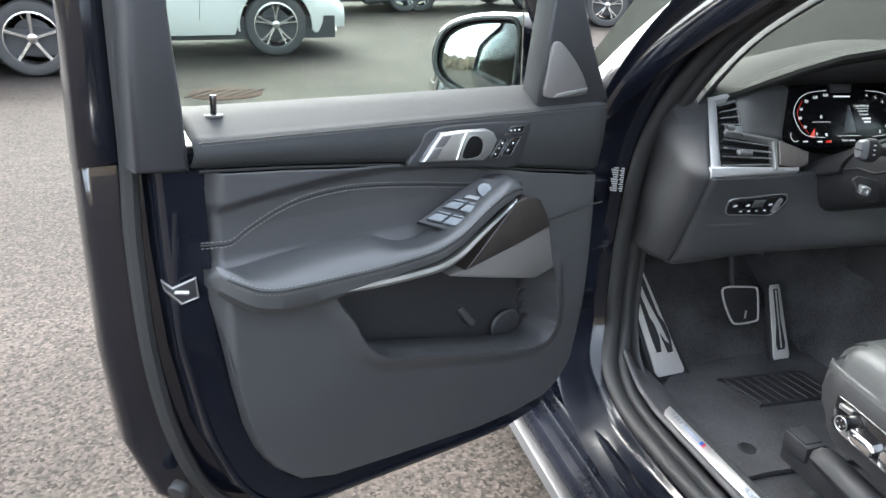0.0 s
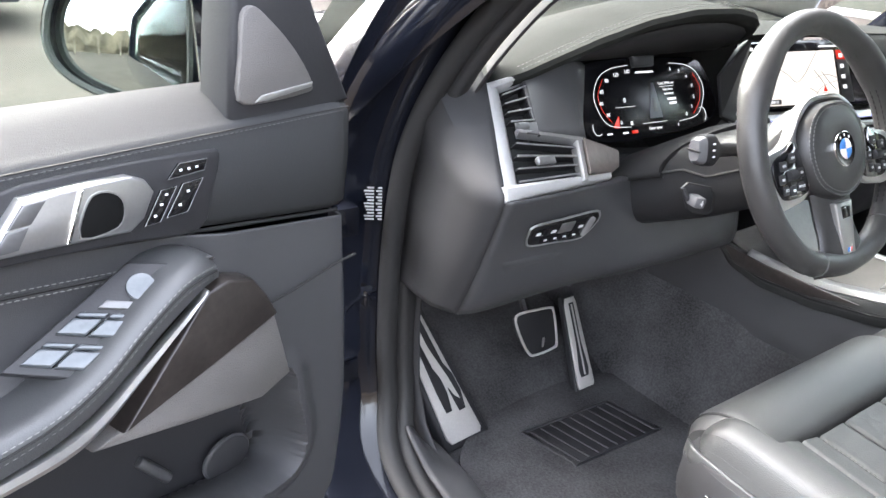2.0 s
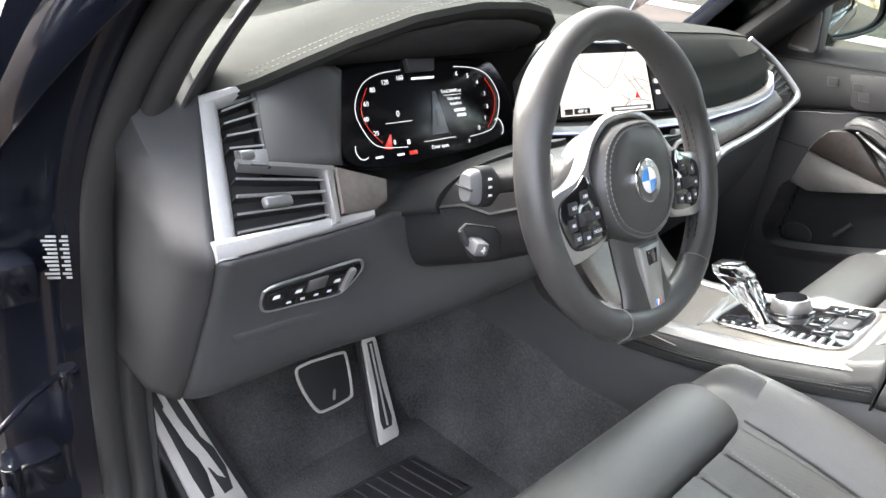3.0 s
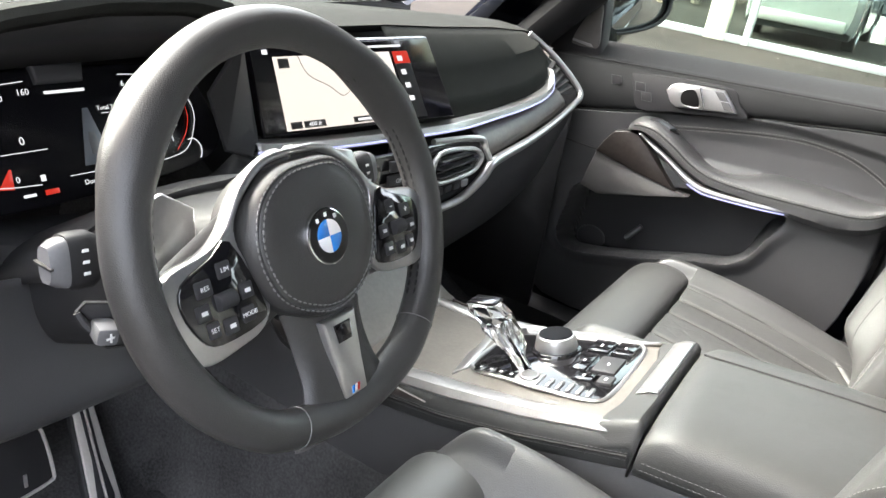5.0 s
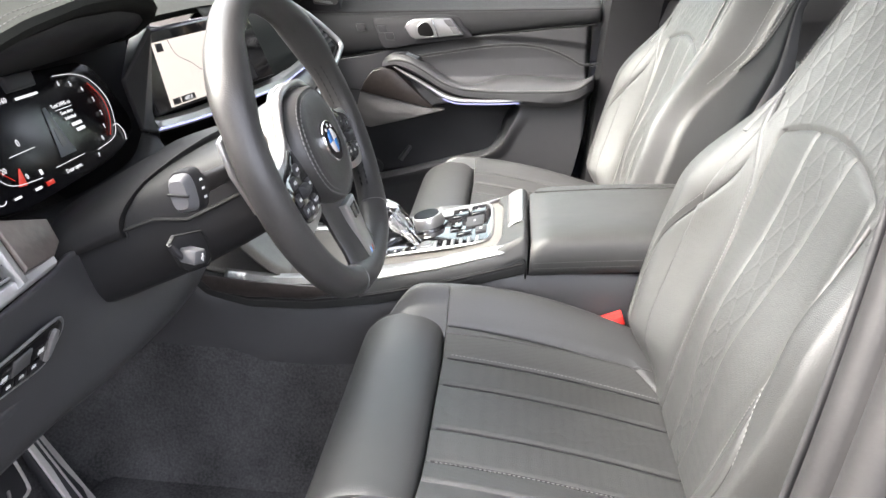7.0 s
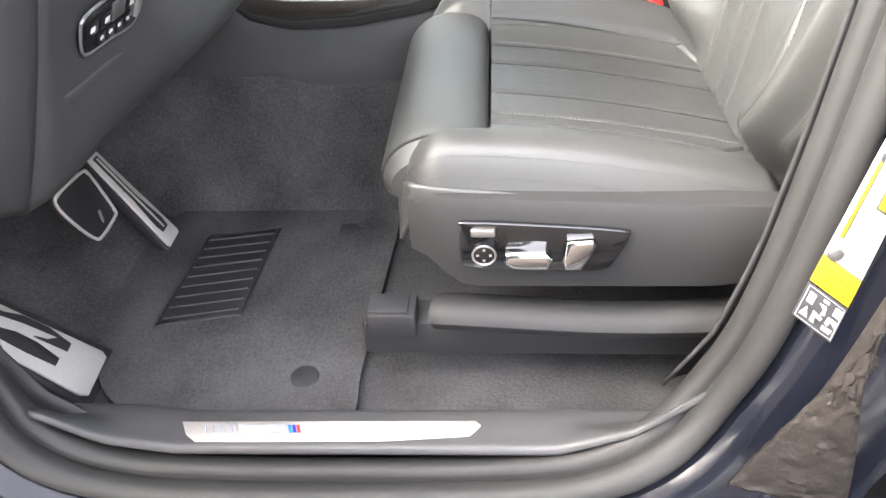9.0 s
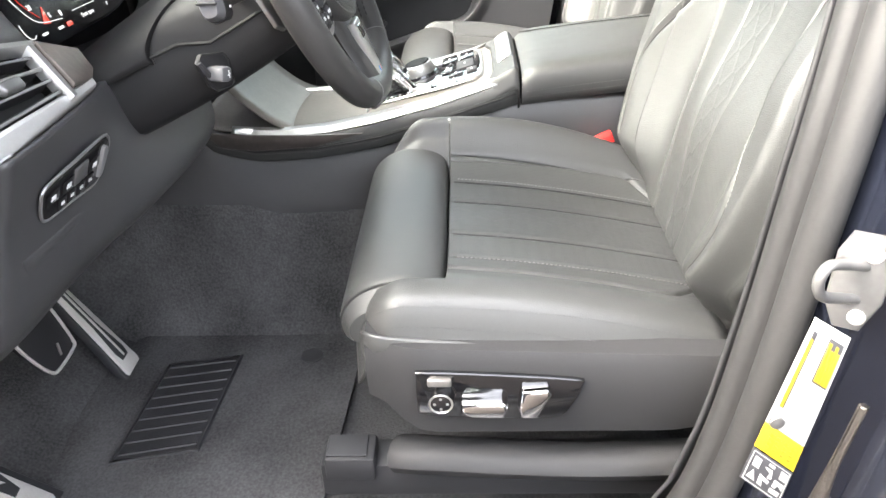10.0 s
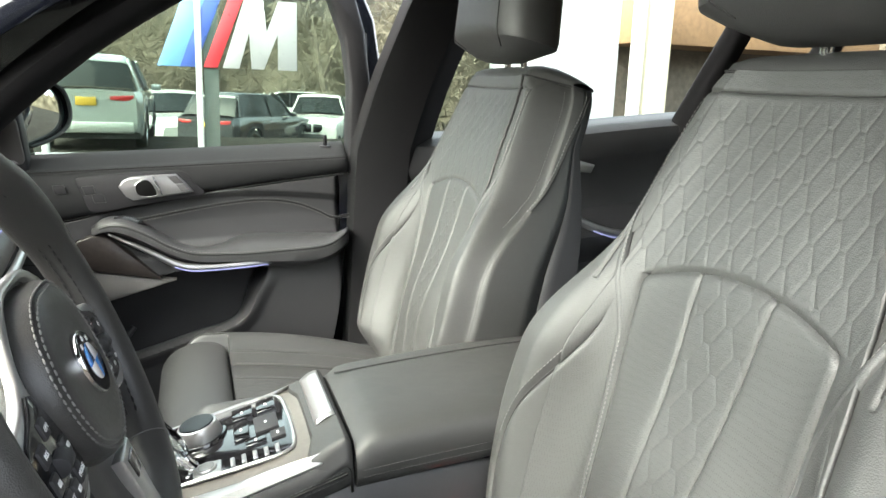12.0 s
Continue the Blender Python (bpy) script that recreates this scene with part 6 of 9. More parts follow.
rim = part("rim", skin(rows, closed=True, loop=True), WHEELHIDE, steering, "smooth black leather rim")
for deg in (128, 52, -48, -113):
    q = radians(deg)
    o = (WX * math.cos(q) + WY * math.sin(q))
    c = on_wheel(RIM * math.cos(q), (RIM - 0.006 * ease(0.82, 1.0, -math.sin(q))) * math.sin(q))
    part("rim_seam", tube([c + o * (0.0170 * math.cos(k * math.pi / 10)) + WN * (0.0182 * math.sin(k * math.pi / 10)) for k in range(20)], 0.0005, 5, True), THREAD, rim)
for off in (-0.004, 0.004):
    pts = [on_wheel((RIM - 0.0168) * math.cos(q), (RIM - 0.0168) * math.sin(q), off) for q in np.linspace(radians(-40), radians(52), 60)]
    part("stitching", stitches(pts, 0.008, 0.006, 0.0010), SEAM, rim)
    pts = [on_wheel((RIM - 0.0168) * math.cos(q), (RIM - 0.0168) * math.sin(q), off) for q in np.linspace(radians(128), radians(220), 60)]
    part("stitching", stitches(pts, 0.008, 0.006, 0.0010), SEAM, rim)
# airbag cover
shape = [(0.0, 0.058), (0.034, 0.054), (0.058, 0.030), (0.066, -0.002), (0.060, -0.034), (0.036, -0.060), (0.0, -0.071), (-0.036, -0.062), (-0.064, -0.040), (-0.074, -0.002), (-0.062, 0.034), (-0.034, 0.054)]
out = smooth_line([(a, b, 0) for a, b in shape], 5, True)
rows = []
for s, h in ((0.96, -0.035), (1.0, -0.010), (1.0, 0.004), (0.975, 0.012), (0.92, 0.0165), (0.90, 0.0160), (0.88, 0.0175), (0.70, 0.0200), (0.35, 0.0210), (0.30, 0.0200)):
    rows.append([on_wheel(p.x * s, p.y * s, h) for p in out])
pad = part("airbag_cover", skin(rows, closed=True, ends=True), WHEELHIDE, steering, "black leather airbag cover with grey stitching")
for s, h in ((0.935, 0.0160), (0.865, 0.0180)):
    pts = [on_wheel(p.x * s, p.y * s, h + 0.0004) for p in out]
    part("stitching", stitches(pts + pts[:1], 0.0055, 0.0038, 0.0008), THREAD, pad)
# round badge: plain shapes in its colours
BC = (-0.003, -0.006)
badge = part("badge_rim", rod(on_wheel(*BC, 0.017), on_wheel(*BC, 0.0245), 0.0232, sides=40, bevel=0.0015), CHROME, steering, "round badge with a chrome rim")
part("badge_ring", rod(on_wheel(*BC, 0.020), on_wheel(*BC, 0.0250), 0.0216, sides=40), GLOSSBLACK, badge)
for k in range(4):
    pts = [on_wheel(*BC, 0.0248)] + [on_wheel(BC[0] + 0.0135 * math.cos(radians(90 * k + d)), BC[1] + 0.0135 * math.sin(radians(90 * k + d)), 0.0248) for d in range(0, 91, 15)]
    part("badge_quarter", plate(pts, WN, 0.0008, 0.0002), ENAMELBLUE if k % 2 else ENAMELWHITE, badge)
for d in (125, 90, 55):
    q = radians(d)
    part("badge_mark", block(on_wheel(BC[0] + 0.0175 * math.cos(q), BC[1] + 0.0175 * math.sin(q), 0.0252), (0.0028, 0.0006, 0.0034), 0.0, Matrix.Rotation(-RAKE, 4, "X")), ENAMELWHITE, badge)
# side spokes
for s in (-1, 1):
    outer = [(0.0, 0.066), (0.034, 0.064), (0.062, 0.047), (0.083, 0.022), (0.104, 0.010), (0.136, 0.004), (0.151, -0.010), (0.152, -0.030), (0.140, -0.056), (0.122, -0.066), (0.090, -0.063), (0.050, -0.058), (0.0, -0.02)]
    part("spoke_cover", plate([on_wheel(s * q.x, q.y, -0.014) for q in smooth_line([(a * 0.97, b * 0.95, 0) for a, b in outer], 3, True)], WN, 0.013, 0.003), WHEELHIDE, steering, "black leather spoke cover")
    band = [(0.0, 0.067), (0.034, 0.065), (0.062, 0.048), (0.083, 0.023), (0.104, 0.011), (0.136, 0.005), (0.151, -0.009), (0.152, -0.030), (0.141, -0.056), (0.123, -0.066), (0.092, -0.063), (0.072, -0.058), (0.060, -0.042), (0.066, -0.018), (0.076, 0.006), (0.074, 0.025), (0.056, 0.044), (0.031, 0.059), (0.0, 0.062)]
    part("spoke_frame", plate([on_wheel(s * q.x, q.y, -0.002) for q in smooth_line([(a, b, 0) for a, b in band], 3, True)], WN, 0.0075, 0.002), SATIN, steering, "satin silver spoke frame")
    pod = [(0.086, 0.010), (0.104, 0.004), (0.130, -0.006), (0.135, -0.022), (0.126, -0.044), (0.112, -0.052), (0.076, -0.049), (0.070, -0.036)]
    pods = part("button_pod", plate([on_wheel(s * q.x, q.y, 0.004) for q in smooth_line([(0.104 + (a - 0.104) * 1.08, -0.023 + (b + 0.023) * 1.10, 0) for a, b in pod], 3, True)], WN, 0.004, 0.001), GLOSSBLACK, steering)
    for a, b, w in ((0.097, -0.004, 0.012), (0.117, -0.012, 0.014), (0.082, -0.024, 0.012), (0.122, -0.028, 0.012), (0.085, -0.041, 0.012), (0.102, -0.044, 0.012), (0.117, -0.042, 0.010)):
        key = part("wheel_button", block(on_wheel(s * a, b, 0.008), (w, 0.004, 0.012), 0.0015, Matrix.Rotation(-RAKE, 4, "X")), DARKTRIM, pods)
        word = {(0.097, -0.004): "LIM", (0.117, -0.012): "RES", (0.117, -0.042): "SET", (0.085, -0.041): "MODE"}.get((a, b)) if s < 0 else {(0.097, -0.004): "-", (0.117, -0.012): "+"}.get((a, b))
        if word:
            writing("symbol", word, 0.0048 if len(word) > 1 else 0.010, axes(on_wheel(s * a, b, 0.0103), WX, WY), WHITEINK, pods)
        else:
            part("symbol", block(on_wheel(s * a, b, 0.0103), (w * 0.42, 0.0005, 0.0030), 0.0, Matrix.Rotation(-RAKE, 4, "X")), WHITEINK, pods)
    part("rocker", rod(on_wheel(s * 0.102 - 0.008, -0.025, 0.009), on_wheel(s * 0.102 + 0.008, -0.025, 0.009), 0.0065, bevel=0.001), DARKTRIM, pods)
    rows = []
    for a, b, h, t in ((0.055, -0.004, -0.020, 0.040), (0.09, -0.018, -0.022, 0.038), (0.125, -0.026, -0.016, 0.034), (0.158, -0.030, -0.003, 0.024)):
        rows.append([on_wheel(s * a, b + t * math.cos(k * math.pi / 6), h + 0.012 * math.sin(k * math.pi / 6)) for k in range(12)])
    part("spoke_back", skin(rows, closed=True, ends=True), WHEELHIDE, steering)
    part("paddle", plate([on_wheel(s * q[0] * 0.95, q[1] * 0.95, -0.044) for q in ((0.075, 0.040), (0.10, 0.058), (0.125, 0.052), (0.132, 0.02), (0.120, -0.03), (0.098, -0.04), (0.085, 0.0))], WN, 0.005, 0.002), SATIN, steering, "silver shift paddle")
# lower spoke
rows = []
for a, b, h, t in ((0.0, -0.060, -0.006, 0.046), (0.0, -0.095, -0.006, 0.042), (0.0, -0.125, -0.002, 0.044), (0.0, -0.150, 0.0, 0.056), (0.0, -0.166, 0.0, 0.070)):
    rows.append([on_wheel(t * math.cos(k * math.pi / 8), b + 0.002 * abs(math.cos(k * math.pi / 8)), h + 0.012 * math.sin(k * math.pi / 8)) for k in range(16)])
part("lower_spoke", skin([list(c) for c in zip(*[smooth_line(c, 4) for c in zip(*rows)])], closed=True, ends=True), WHEELHIDE, steering)
trim = part("spoke_plate", plate([on_wheel(a, b, 0.004) for a, b in ((-0.020, -0.074), (0.020, -0.074), (0.016, -0.115), (0.0145, -0.144), (-0.0145, -0.144), (-0.016, -0.115))], WN, 0.0085, 0.0025), SATIN, steering, "satin silver spoke plate with a small colour badge")
part("heat_button", plate([on_wheel(a, b, 0.012) for a, b in ((-0.010, -0.080), (0.010, -0.080), (0.008, -0.096), (-0.008, -0.096))], WN, 0.002, 0.001), GLOSSBLACK, trim)
for k, m in enumerate((ENAMELBLUE, ENAMELWHITE, REDPLASTIC)):
    a = -0.006 + 0.0032 * k
    part("badge_bar", plate([on_wheel(a, -0.141, 0.0125), on_wheel(a + 0.0027, -0.141, 0.0125), on_wheel(a + 0.0047, -0.135, 0.0125), on_wheel(a + 0.002, -0.135, 0.0125)], WN, 0.0008, 0.0002), m, trim)

column = thing("steering_column", (-0.367, 0.20, 0.95), "dark plastic steering column shroud with stalk and lever", "steering column")
rows = []
for f, w, u, d in ((0.0, 0.066, 0.040, -0.050), (0.06, 0.082, 0.050, -0.058), (0.12, 0.098, 0.052, -0.064), (0.20, 0.108, 0.042, -0.066), (0.30, 0.118, 0.030, -0.066)):
    c = WC - WN * (0.030 + f) + Vector((0, 0, -0.010))
    ring = [(w, 0), (w * 0.92, u * 0.7), (w * 0.6, u), (0, u * 1.06), (-w * 0.6, u), (-w * 0.92, u * 0.7), (-w, 0), (-w * 0.98, d * 0.6), (-w * 0.75, d), (0, d * 1.03), (w * 0.75, d), (w * 0.98, d * 0.6)]
    rows.append([c + WX * a + WY * b for a, b in ring])
part("shroud", skin([smooth_line(r, 3, True) for r in rows], closed=True, ends=True), SHROUD, column, "dark plastic column shroud")
# upper cover, a raised shell whose edge sweeps back down the sides
cover_rows = []
for q in np.linspace(0, math.pi, 33):
    side_way = abs(math.cos(q))
    f0 = 0.050 + 0.105 * side_way ** 1.6
    row = []
    for k, f in enumerate([f0 - 0.001] + list(np.linspace(f0, 0.305, 12))):
        w = along([0.0, 0.06, 0.12, 0.20, 0.30], [0.066, 0.082, 0.098, 0.108, 0.118], f)
        u = along([0.0, 0.06, 0.12, 0.20, 0.30], [0.040, 0.050, 0.052, 0.042, 0.030], f)
        g = 1.0 if k == 0 else 1.07
        row.append(WC - WN * (0.030 + f) + Vector((0, 0, -0.010)) + WX * (w * g * math.copysign(abs(math.cos(q)) ** 0.75, math.cos(q))) + WY * (u * 1.05 * g * math.sin(q) ** 0.8 + (0.004 if k else 0)))
    cover_rows.append(row)
part("upper_cover", skin(cover_rows), SHROUD, column, "raised dark plastic cover over the column", solid=0.002)
part("cover_groove", tube([row[0] for row in cover_rows], 0.0016, 5), SEAM, column)
part("shroud_collar", rod(on_wheel(0, -0.006, -0.055), on_wheel(0, -0.006, -0.012), 0.058, 0.062, 32, 0.004), SATIN, column)
for s in (-1, 1):
    hub = Vector((-0.367 + s * 0.099, 0.092, 1.084))
    ax = Vector((s * 0.985, 0.06, 0.10)).normalized()
    upd = Vector((0, 0.25, 0.97))
    upd = (upd - ax * upd.dot(ax)).normalized()
    fwd = ax.cross(upd).normalized()
    rows = []
    for d, hh, tt in ((-0.03, 0.008, 0.008), (0.034, 0.009, 0.008), (0.044, 0.018, 0.010), (0.049, 0.0205, 0.0120), (0.060, 0.0205, 0.0125), (0.066, 0.0195, 0.0118)):
        rows.append([hub + ax * d + upd * (hh * math.copysign(abs(math.sin(q)) ** 0.6, math.sin(q))) + fwd * (tt * math.copysign(abs(math.cos(q)) ** 0.6, math.cos(q))) for q in np.linspace(0, 2 * math.pi, 20, endpoint=False)])
    stalk = part("stalk", skin(rows, closed=True, ends=True), SHROUD, column, "dark plastic stalk with a grey end")
    rows = []
    for d, hh, tt in ((0.066, 0.0180, 0.0117), (0.072, 0.0168, 0.0108), (0.078, 0.013, 0.008)):
        rows.append([hub + ax * d + upd * (hh * math.copysign(abs(math.sin(q)) ** 0.6, math.sin(q))) + fwd * (tt * math.copysign(abs(math.cos(q)) ** 0.6, math.cos(q))) for q in np.linspace(0, 2 * math.pi, 20, endpoint=False)])
    part("stalk_end", skin(rows, closed=True, ends=True), STALKGREY, stalk)
    part("end_split", block(hub + ax * 0.0785, (0.003, 0.020, 0.0020), 0.0004), SEAM, stalk)
    face = fwd if fwd.y < 0 else -fwd
    for k in range(3):
        c = hub + ax * 0.056 + upd * (0.008 - 0.008 * k) + face * 0.0130
        part("symbol", plate([c - ax * 0.0025 - upd * 0.0011, c + ax * 0.0025 - upd * 0.0011, c + ax * 0.002 + upd * 0.0011, c - ax * 0.0025 + upd * 0.0011], face, 0.0006, 0.0002), WHITEINK, stalk)
part("lever_plate", plate([(-0.501, 0.136, 1.022), (-0.494, 0.133, 1.030), (-0.461, 0.120, 1.023), (-0.455, 0.117, 1.014), (-0.453, 0.115, 0.989), (-0.459, 0.117, 0.984), (-0.482, 0.126, 0.987), (-0.490, 0.130, 0.994)], (-0.36, -0.93, 0.0), 0.004, 0.0015), DARKTRIM, column)
part("plate_groove", tube([Vector(q) + Vector((-0.0016, -0.0040, 0)) for q in ((-0.501, 0.136, 1.022), (-0.494, 0.133, 1.030), (-0.461, 0.120, 1.023), (-0.455, 0.117, 1.014), (-0.453, 0.115, 0.989), (-0.459, 0.117, 0.984), (-0.482, 0.126, 0.987), (-0.490, 0.130, 0.994))], 0.0012, 5, True), SEAM, column)
lever = part("column_lever", block((-0.490, 0.115, 1.008), (0.018, 0.022, 0.016), 0.004, Matrix.Rotation(radians(-18), 4, "Z") @ Matrix.Rotation(radians(12), 4, "Y")), STALKGREY, column, "small adjusting lever")
for w, h in ((0.010, 0.0022), (0.0022, 0.010)):
    part("symbol", block((-0.492, 0.1035, 1.008), (w * 0.8, 0.0008, h * 0.8), 0.0002), WHITEINK, lever)
part("lever_bracket", tube([(-0.502, 0.131, 1.023), (-0.499, 0.127, 1.014), (-0.494, 0.122, 1.006)], [0.003, 0.004, 0.003], 8), DARKTRIM, column)
for side in (-1, 1):
    seam = [WC - WN * (0.030 + f) + Vector((0, 0, -0.010)) + WX * (side * (w + 0.0006)) + WY * b for f, w, b in ((0.0, 0.066, 0.0), (0.06, 0.082, -0.004), (0.09, 0.090, -0.006), (0.12, 0.098, 0.008), (0.20, 0.108, 0.010), (0.30, 0.118, 0.010))]
    part("shroud_seam", tube(seam, 0.0022, 6), SEAM, column)

# ---- seats ----
def groove(d, width=0.004, depth=0.004):
    return -depth * math.exp(-(d / width) ** 2)


def quilt(a, h, sx, sy):
    """Sewn rows of long lozenges with short ties between their tips: zero on the pads, negative on the lines."""
    v = (h / sy) % 1.0
    wave = max(-0.27, min(0.27, (abs(2 * v - 1) - 0.5) * 0.62))
    u = a / sx
    best = 9.0
    k0 = math.floor(u)
    for k in (k0 - 1, k0, k0 + 1, k0 + 2):
        best = min(best, abs(u - k - (wave if k % 2 else -wave)))
    best *= sx * 0.93
    tip = min(v, 1 - v) if abs((u + 0.5) % 2 - 0.0) < 0.26 or abs((u + 0.5) % 2 - 2.0) < 0.26 else (abs(v - 0.5) if abs((u + 0.5) % 2 - 1.0) < 0.26 else 9.0)
    best = min(best, tip * sy)
    return groove(best, 0.0021, 0.0007)


HALF_H = [0.0, 0.05, 0.10, 0.18, 0.26, 0.32, 0.38, 0.44, 0.50, 0.55, 0.59, 0.615, 0.63]
HALF_W = [0.200, 0.232, 0.255, 0.270, 0.266, 0.250, 0.226, 0.208, 0.198, 0.188, 0.174, 0.156, 0.130]


def bolster(m, f, high=0.038):
    """The raised roll along each side of the cushion."""
    return high * math.exp(-((m - 0.206) / 0.040) ** 2) * (0.3 + 0.7 * ease(-0.02, 0.16, f)) * (0.55 + 0.45 * math.sin(math.pi * min(1, f * 0.98 + 0.06)))


DENSE_H = np.linspace(0.0, 0.63, 127)
DENSE_W = np.convolve(np.pad(np.interp(DENSE_H, HALF_H, HALF_W), 6, mode="edge"), np.ones(13) / 13, mode="valid")
HALF_H, HALF_W = DENSE_H, DENSE_W
RIDGE = np.convolve(np.pad(np.interp(DENSE_H, [0, 0.18, 0.33, 0.45, 0.63], [0.180, 0.226, 0.206, 0.172, 0.130]), 15, mode="edge"), np.ones(31) / 31, mode="valid")


def build_seat(x0, outward, label, lean_y=0.0):
    """A front seat; outward is the x direction of its door."""
    seat = thing("front_seat", (x0, -0.2, 0.52), label, "seat", "front seats")
    # cushion
    rows = []
    ys = np.linspace(-0.018, -0.455, 165)
    for y in ys:
        f = (-0.015 - y) / 0.44
        zc = 0.786 - 0.060 * f + 0.012 * math.sin(math.pi * f) - 0.03 * (1 - ease(0, 0.05, f))
        row = []
        for i in range(221):
            a = -0.262 + 0.524 * i / 220
            m = abs(a)
            bol = bolster(m, f, 0.022 if a * outward > 0 else 0.058)
            z = zc + bol - 0.010 * ease(0.16, 0.09, m)
            drop = 1 - ease(0, 0.040, 0.262 - m)
            z -= 0.052 * drop ** 2.2
            if m < 0.15 and f > 0.2:
                z += groove(m - 0.108, 0.004, 0.004) + groove(m - 0.046, 0.004, 0.004)
                if m < 0.044:
                    z += quilt(a, y, 0.020, 0.046) * 0.6
            z += groove(m - 0.150 - 0.012 * f + 0.05 * ease(0.84, 0.99, f), 0.004, 0.0055)
            if f < 0.244 and m < 0.205:
                z -= 0.020 * ease(0.205, 0.190, m)
            z -= 0.036 * ease(0.17, 0.21, m) * ((1 - ease(0, 0.17, f)) ** 2 + ease(0.90, 1.0, f) ** 2)
            row.append(Vector((x0 + a * (1 - 0.13 * (1 - ease(0, 0.14, f)) ** 2), y, z)))
        rows.append(row)
    part("seat_cushion", skin([r[44:-44] for r in rows]), NAPPA, seat, "black perforated leather cushion with sewn flutes", solid=0.004)
    for strip in ([r[:45] for r in rows], [r[-45:] for r in rows]):
        part("cushion_bolster", skin(strip), SEATHIDE, seat, "smooth black leather cushion bolster", solid=0.004)
    for s in (-1, 1):
        for a, lift in ((0.108, 0.002), (0.1565, 0.0035)):
            pts = []
            for y in np.linspace(-0.135, -0.435, 60):
                f = (-0.015 - y) / 0.44
                am = a + (0.012 * f if a > 0.12 else 0)
                zc = 0.786 - 0.060 * f + 0.012 * math.sin(math.pi * f) + bolster(am, f, 0.022 if s * outward > 0 else 0.058) - 0.010 * ease(0.16, 0.09, am)
                pts.append(Vector((x0 + s * (am + 0.004), y, zc + 0.0008)))
            part("stitching", stitches(pts, 0.0055, 0.0036, 0.00055), THREAD, seat)
        # dark tubes along the flute seams deepen the grooves' shade by colour
        for a in (0.046, 0.108):
            pts = []
            for y in np.linspace(-0.130, -0.440, 60):
                f = (-0.015 - y) / 0.44
                zc = 0.786 - 0.060 * f + 0.012 * math.sin(math.pi * f) + bolster(a, f, 0.022 if s * outward > 0 else 0.058) - 0.010 * ease(0.16, 0.09, a)
                pts.append(Vector((x0 + s * a, y, zc - 0.0028)))
            part("seam_line", tube(pts, 0.0015, 5), SEAM, seat)
        for off, lift in ((0.2385, 0), (0.2475, 0)):
            pts = []
            for y in np.linspace(-0.03, -0.44, 70):
                f = (-0.015 - y) / 0.44
                zc = 0.786 - 0.060 * f + 0.012 * math.sin(math.pi * f) - 0.03 * (1 - ease(0, 0.05, f))
                bol = bolster(off, f, 0.022 if s * outward > 0 else 0.058)
                drop = 1 - ease(0, 0.040, 0.262 - off)
                zc -= 0.036 * ((1 - ease(0, 0.17, f)) ** 2 + ease(0.90, 1.0, f) ** 2)
                pts.append(Vector((x0 + s * (off + 0.001) * (1 - 0.13 * (1 - ease(0, 0.14, f)) ** 2), y, zc + bol - 0.052 * drop ** 2.2 + 0.001)))
            part("stitching", stitches(pts, 0.0055, 0.0036, 0.00045), DARKTHREAD, seat)
    # skirt under the cushion
    rows = []
    for y in np.linspace(-0.030, -0.455, 30):
        f = (-0.002 - y) / 0.453
        zt = 0.752 - 0.045 * f - 0.02 * (1 - ease(0, 0.08, f))
        pin = 1 - 0.13 * (1 - ease(0, 0.14, f)) ** 2
        zt -= 0.010 * ease(0.90, 1.0, f)
        rows.append([(x0 + a * pin, y, zt + z) for a, z in ((-0.256, 0.012), (-0.259, -0.004), (-0.254, -0.020), (-0.238, -0.034), (-0.18, -0.040), (0.18, -0.040), (0.238, -0.034), (0.254, -0.020), (0.259, -0.004), (0.256, 0.012))])
    part("cushion_skirt", skin([smooth_line(r, 3) for r in rows], ends=False), SEATHIDE, seat, solid=0.003)
    # thigh pillow
    def pillow_ring(a):
        e = (1 - ease(0, 0.040, 0.216 - abs(a))) ** 2
        prof = [(-0.120, 0.735), (-0.121, 0.766), (-0.113, 0.782), (-0.088, 0.791), (-0.056, 0.790), (-0.028, 0.780), (-0.008, 0.762), (0.002, 0.740), (0.001, 0.718), (-0.012, 0.703), (-0.05, 0.695)]
        return smooth_line([Vector((x0 + a, -0.062 + (y + 0.062) * (1 - 0.24 * e), 0.738 + (z - 0.738) * (1 - 0.42 * e))) for y, z in prof], 4)

    pillow = part("thigh_pillow", skin([pillow_ring(-0.214 + 0.428 * i / 60) for i in range(61)], closed=True, ends=True), SEATHIDE, seat, "black leather thigh pillow with fine ribs")
    for s in (-1, 1):
        part("piping", tube(pillow_ring(s * 0.194)[2:34], 0.0018, 6), SEAM, pillow)
    # base shell
    rows = []
    for y in np.linspace(-0.034, -0.475, 24):
        f = (-0.034 - y) / 0.441
        e = 1 - ease(0, 0.16, f)
        zt, zb = 0.752 - 0.018 * f, 0.622 + 0.040 * e + 0.020 * ease(0.75, 1.0, f)
        hw = 0.272 - 0.020 * e * e
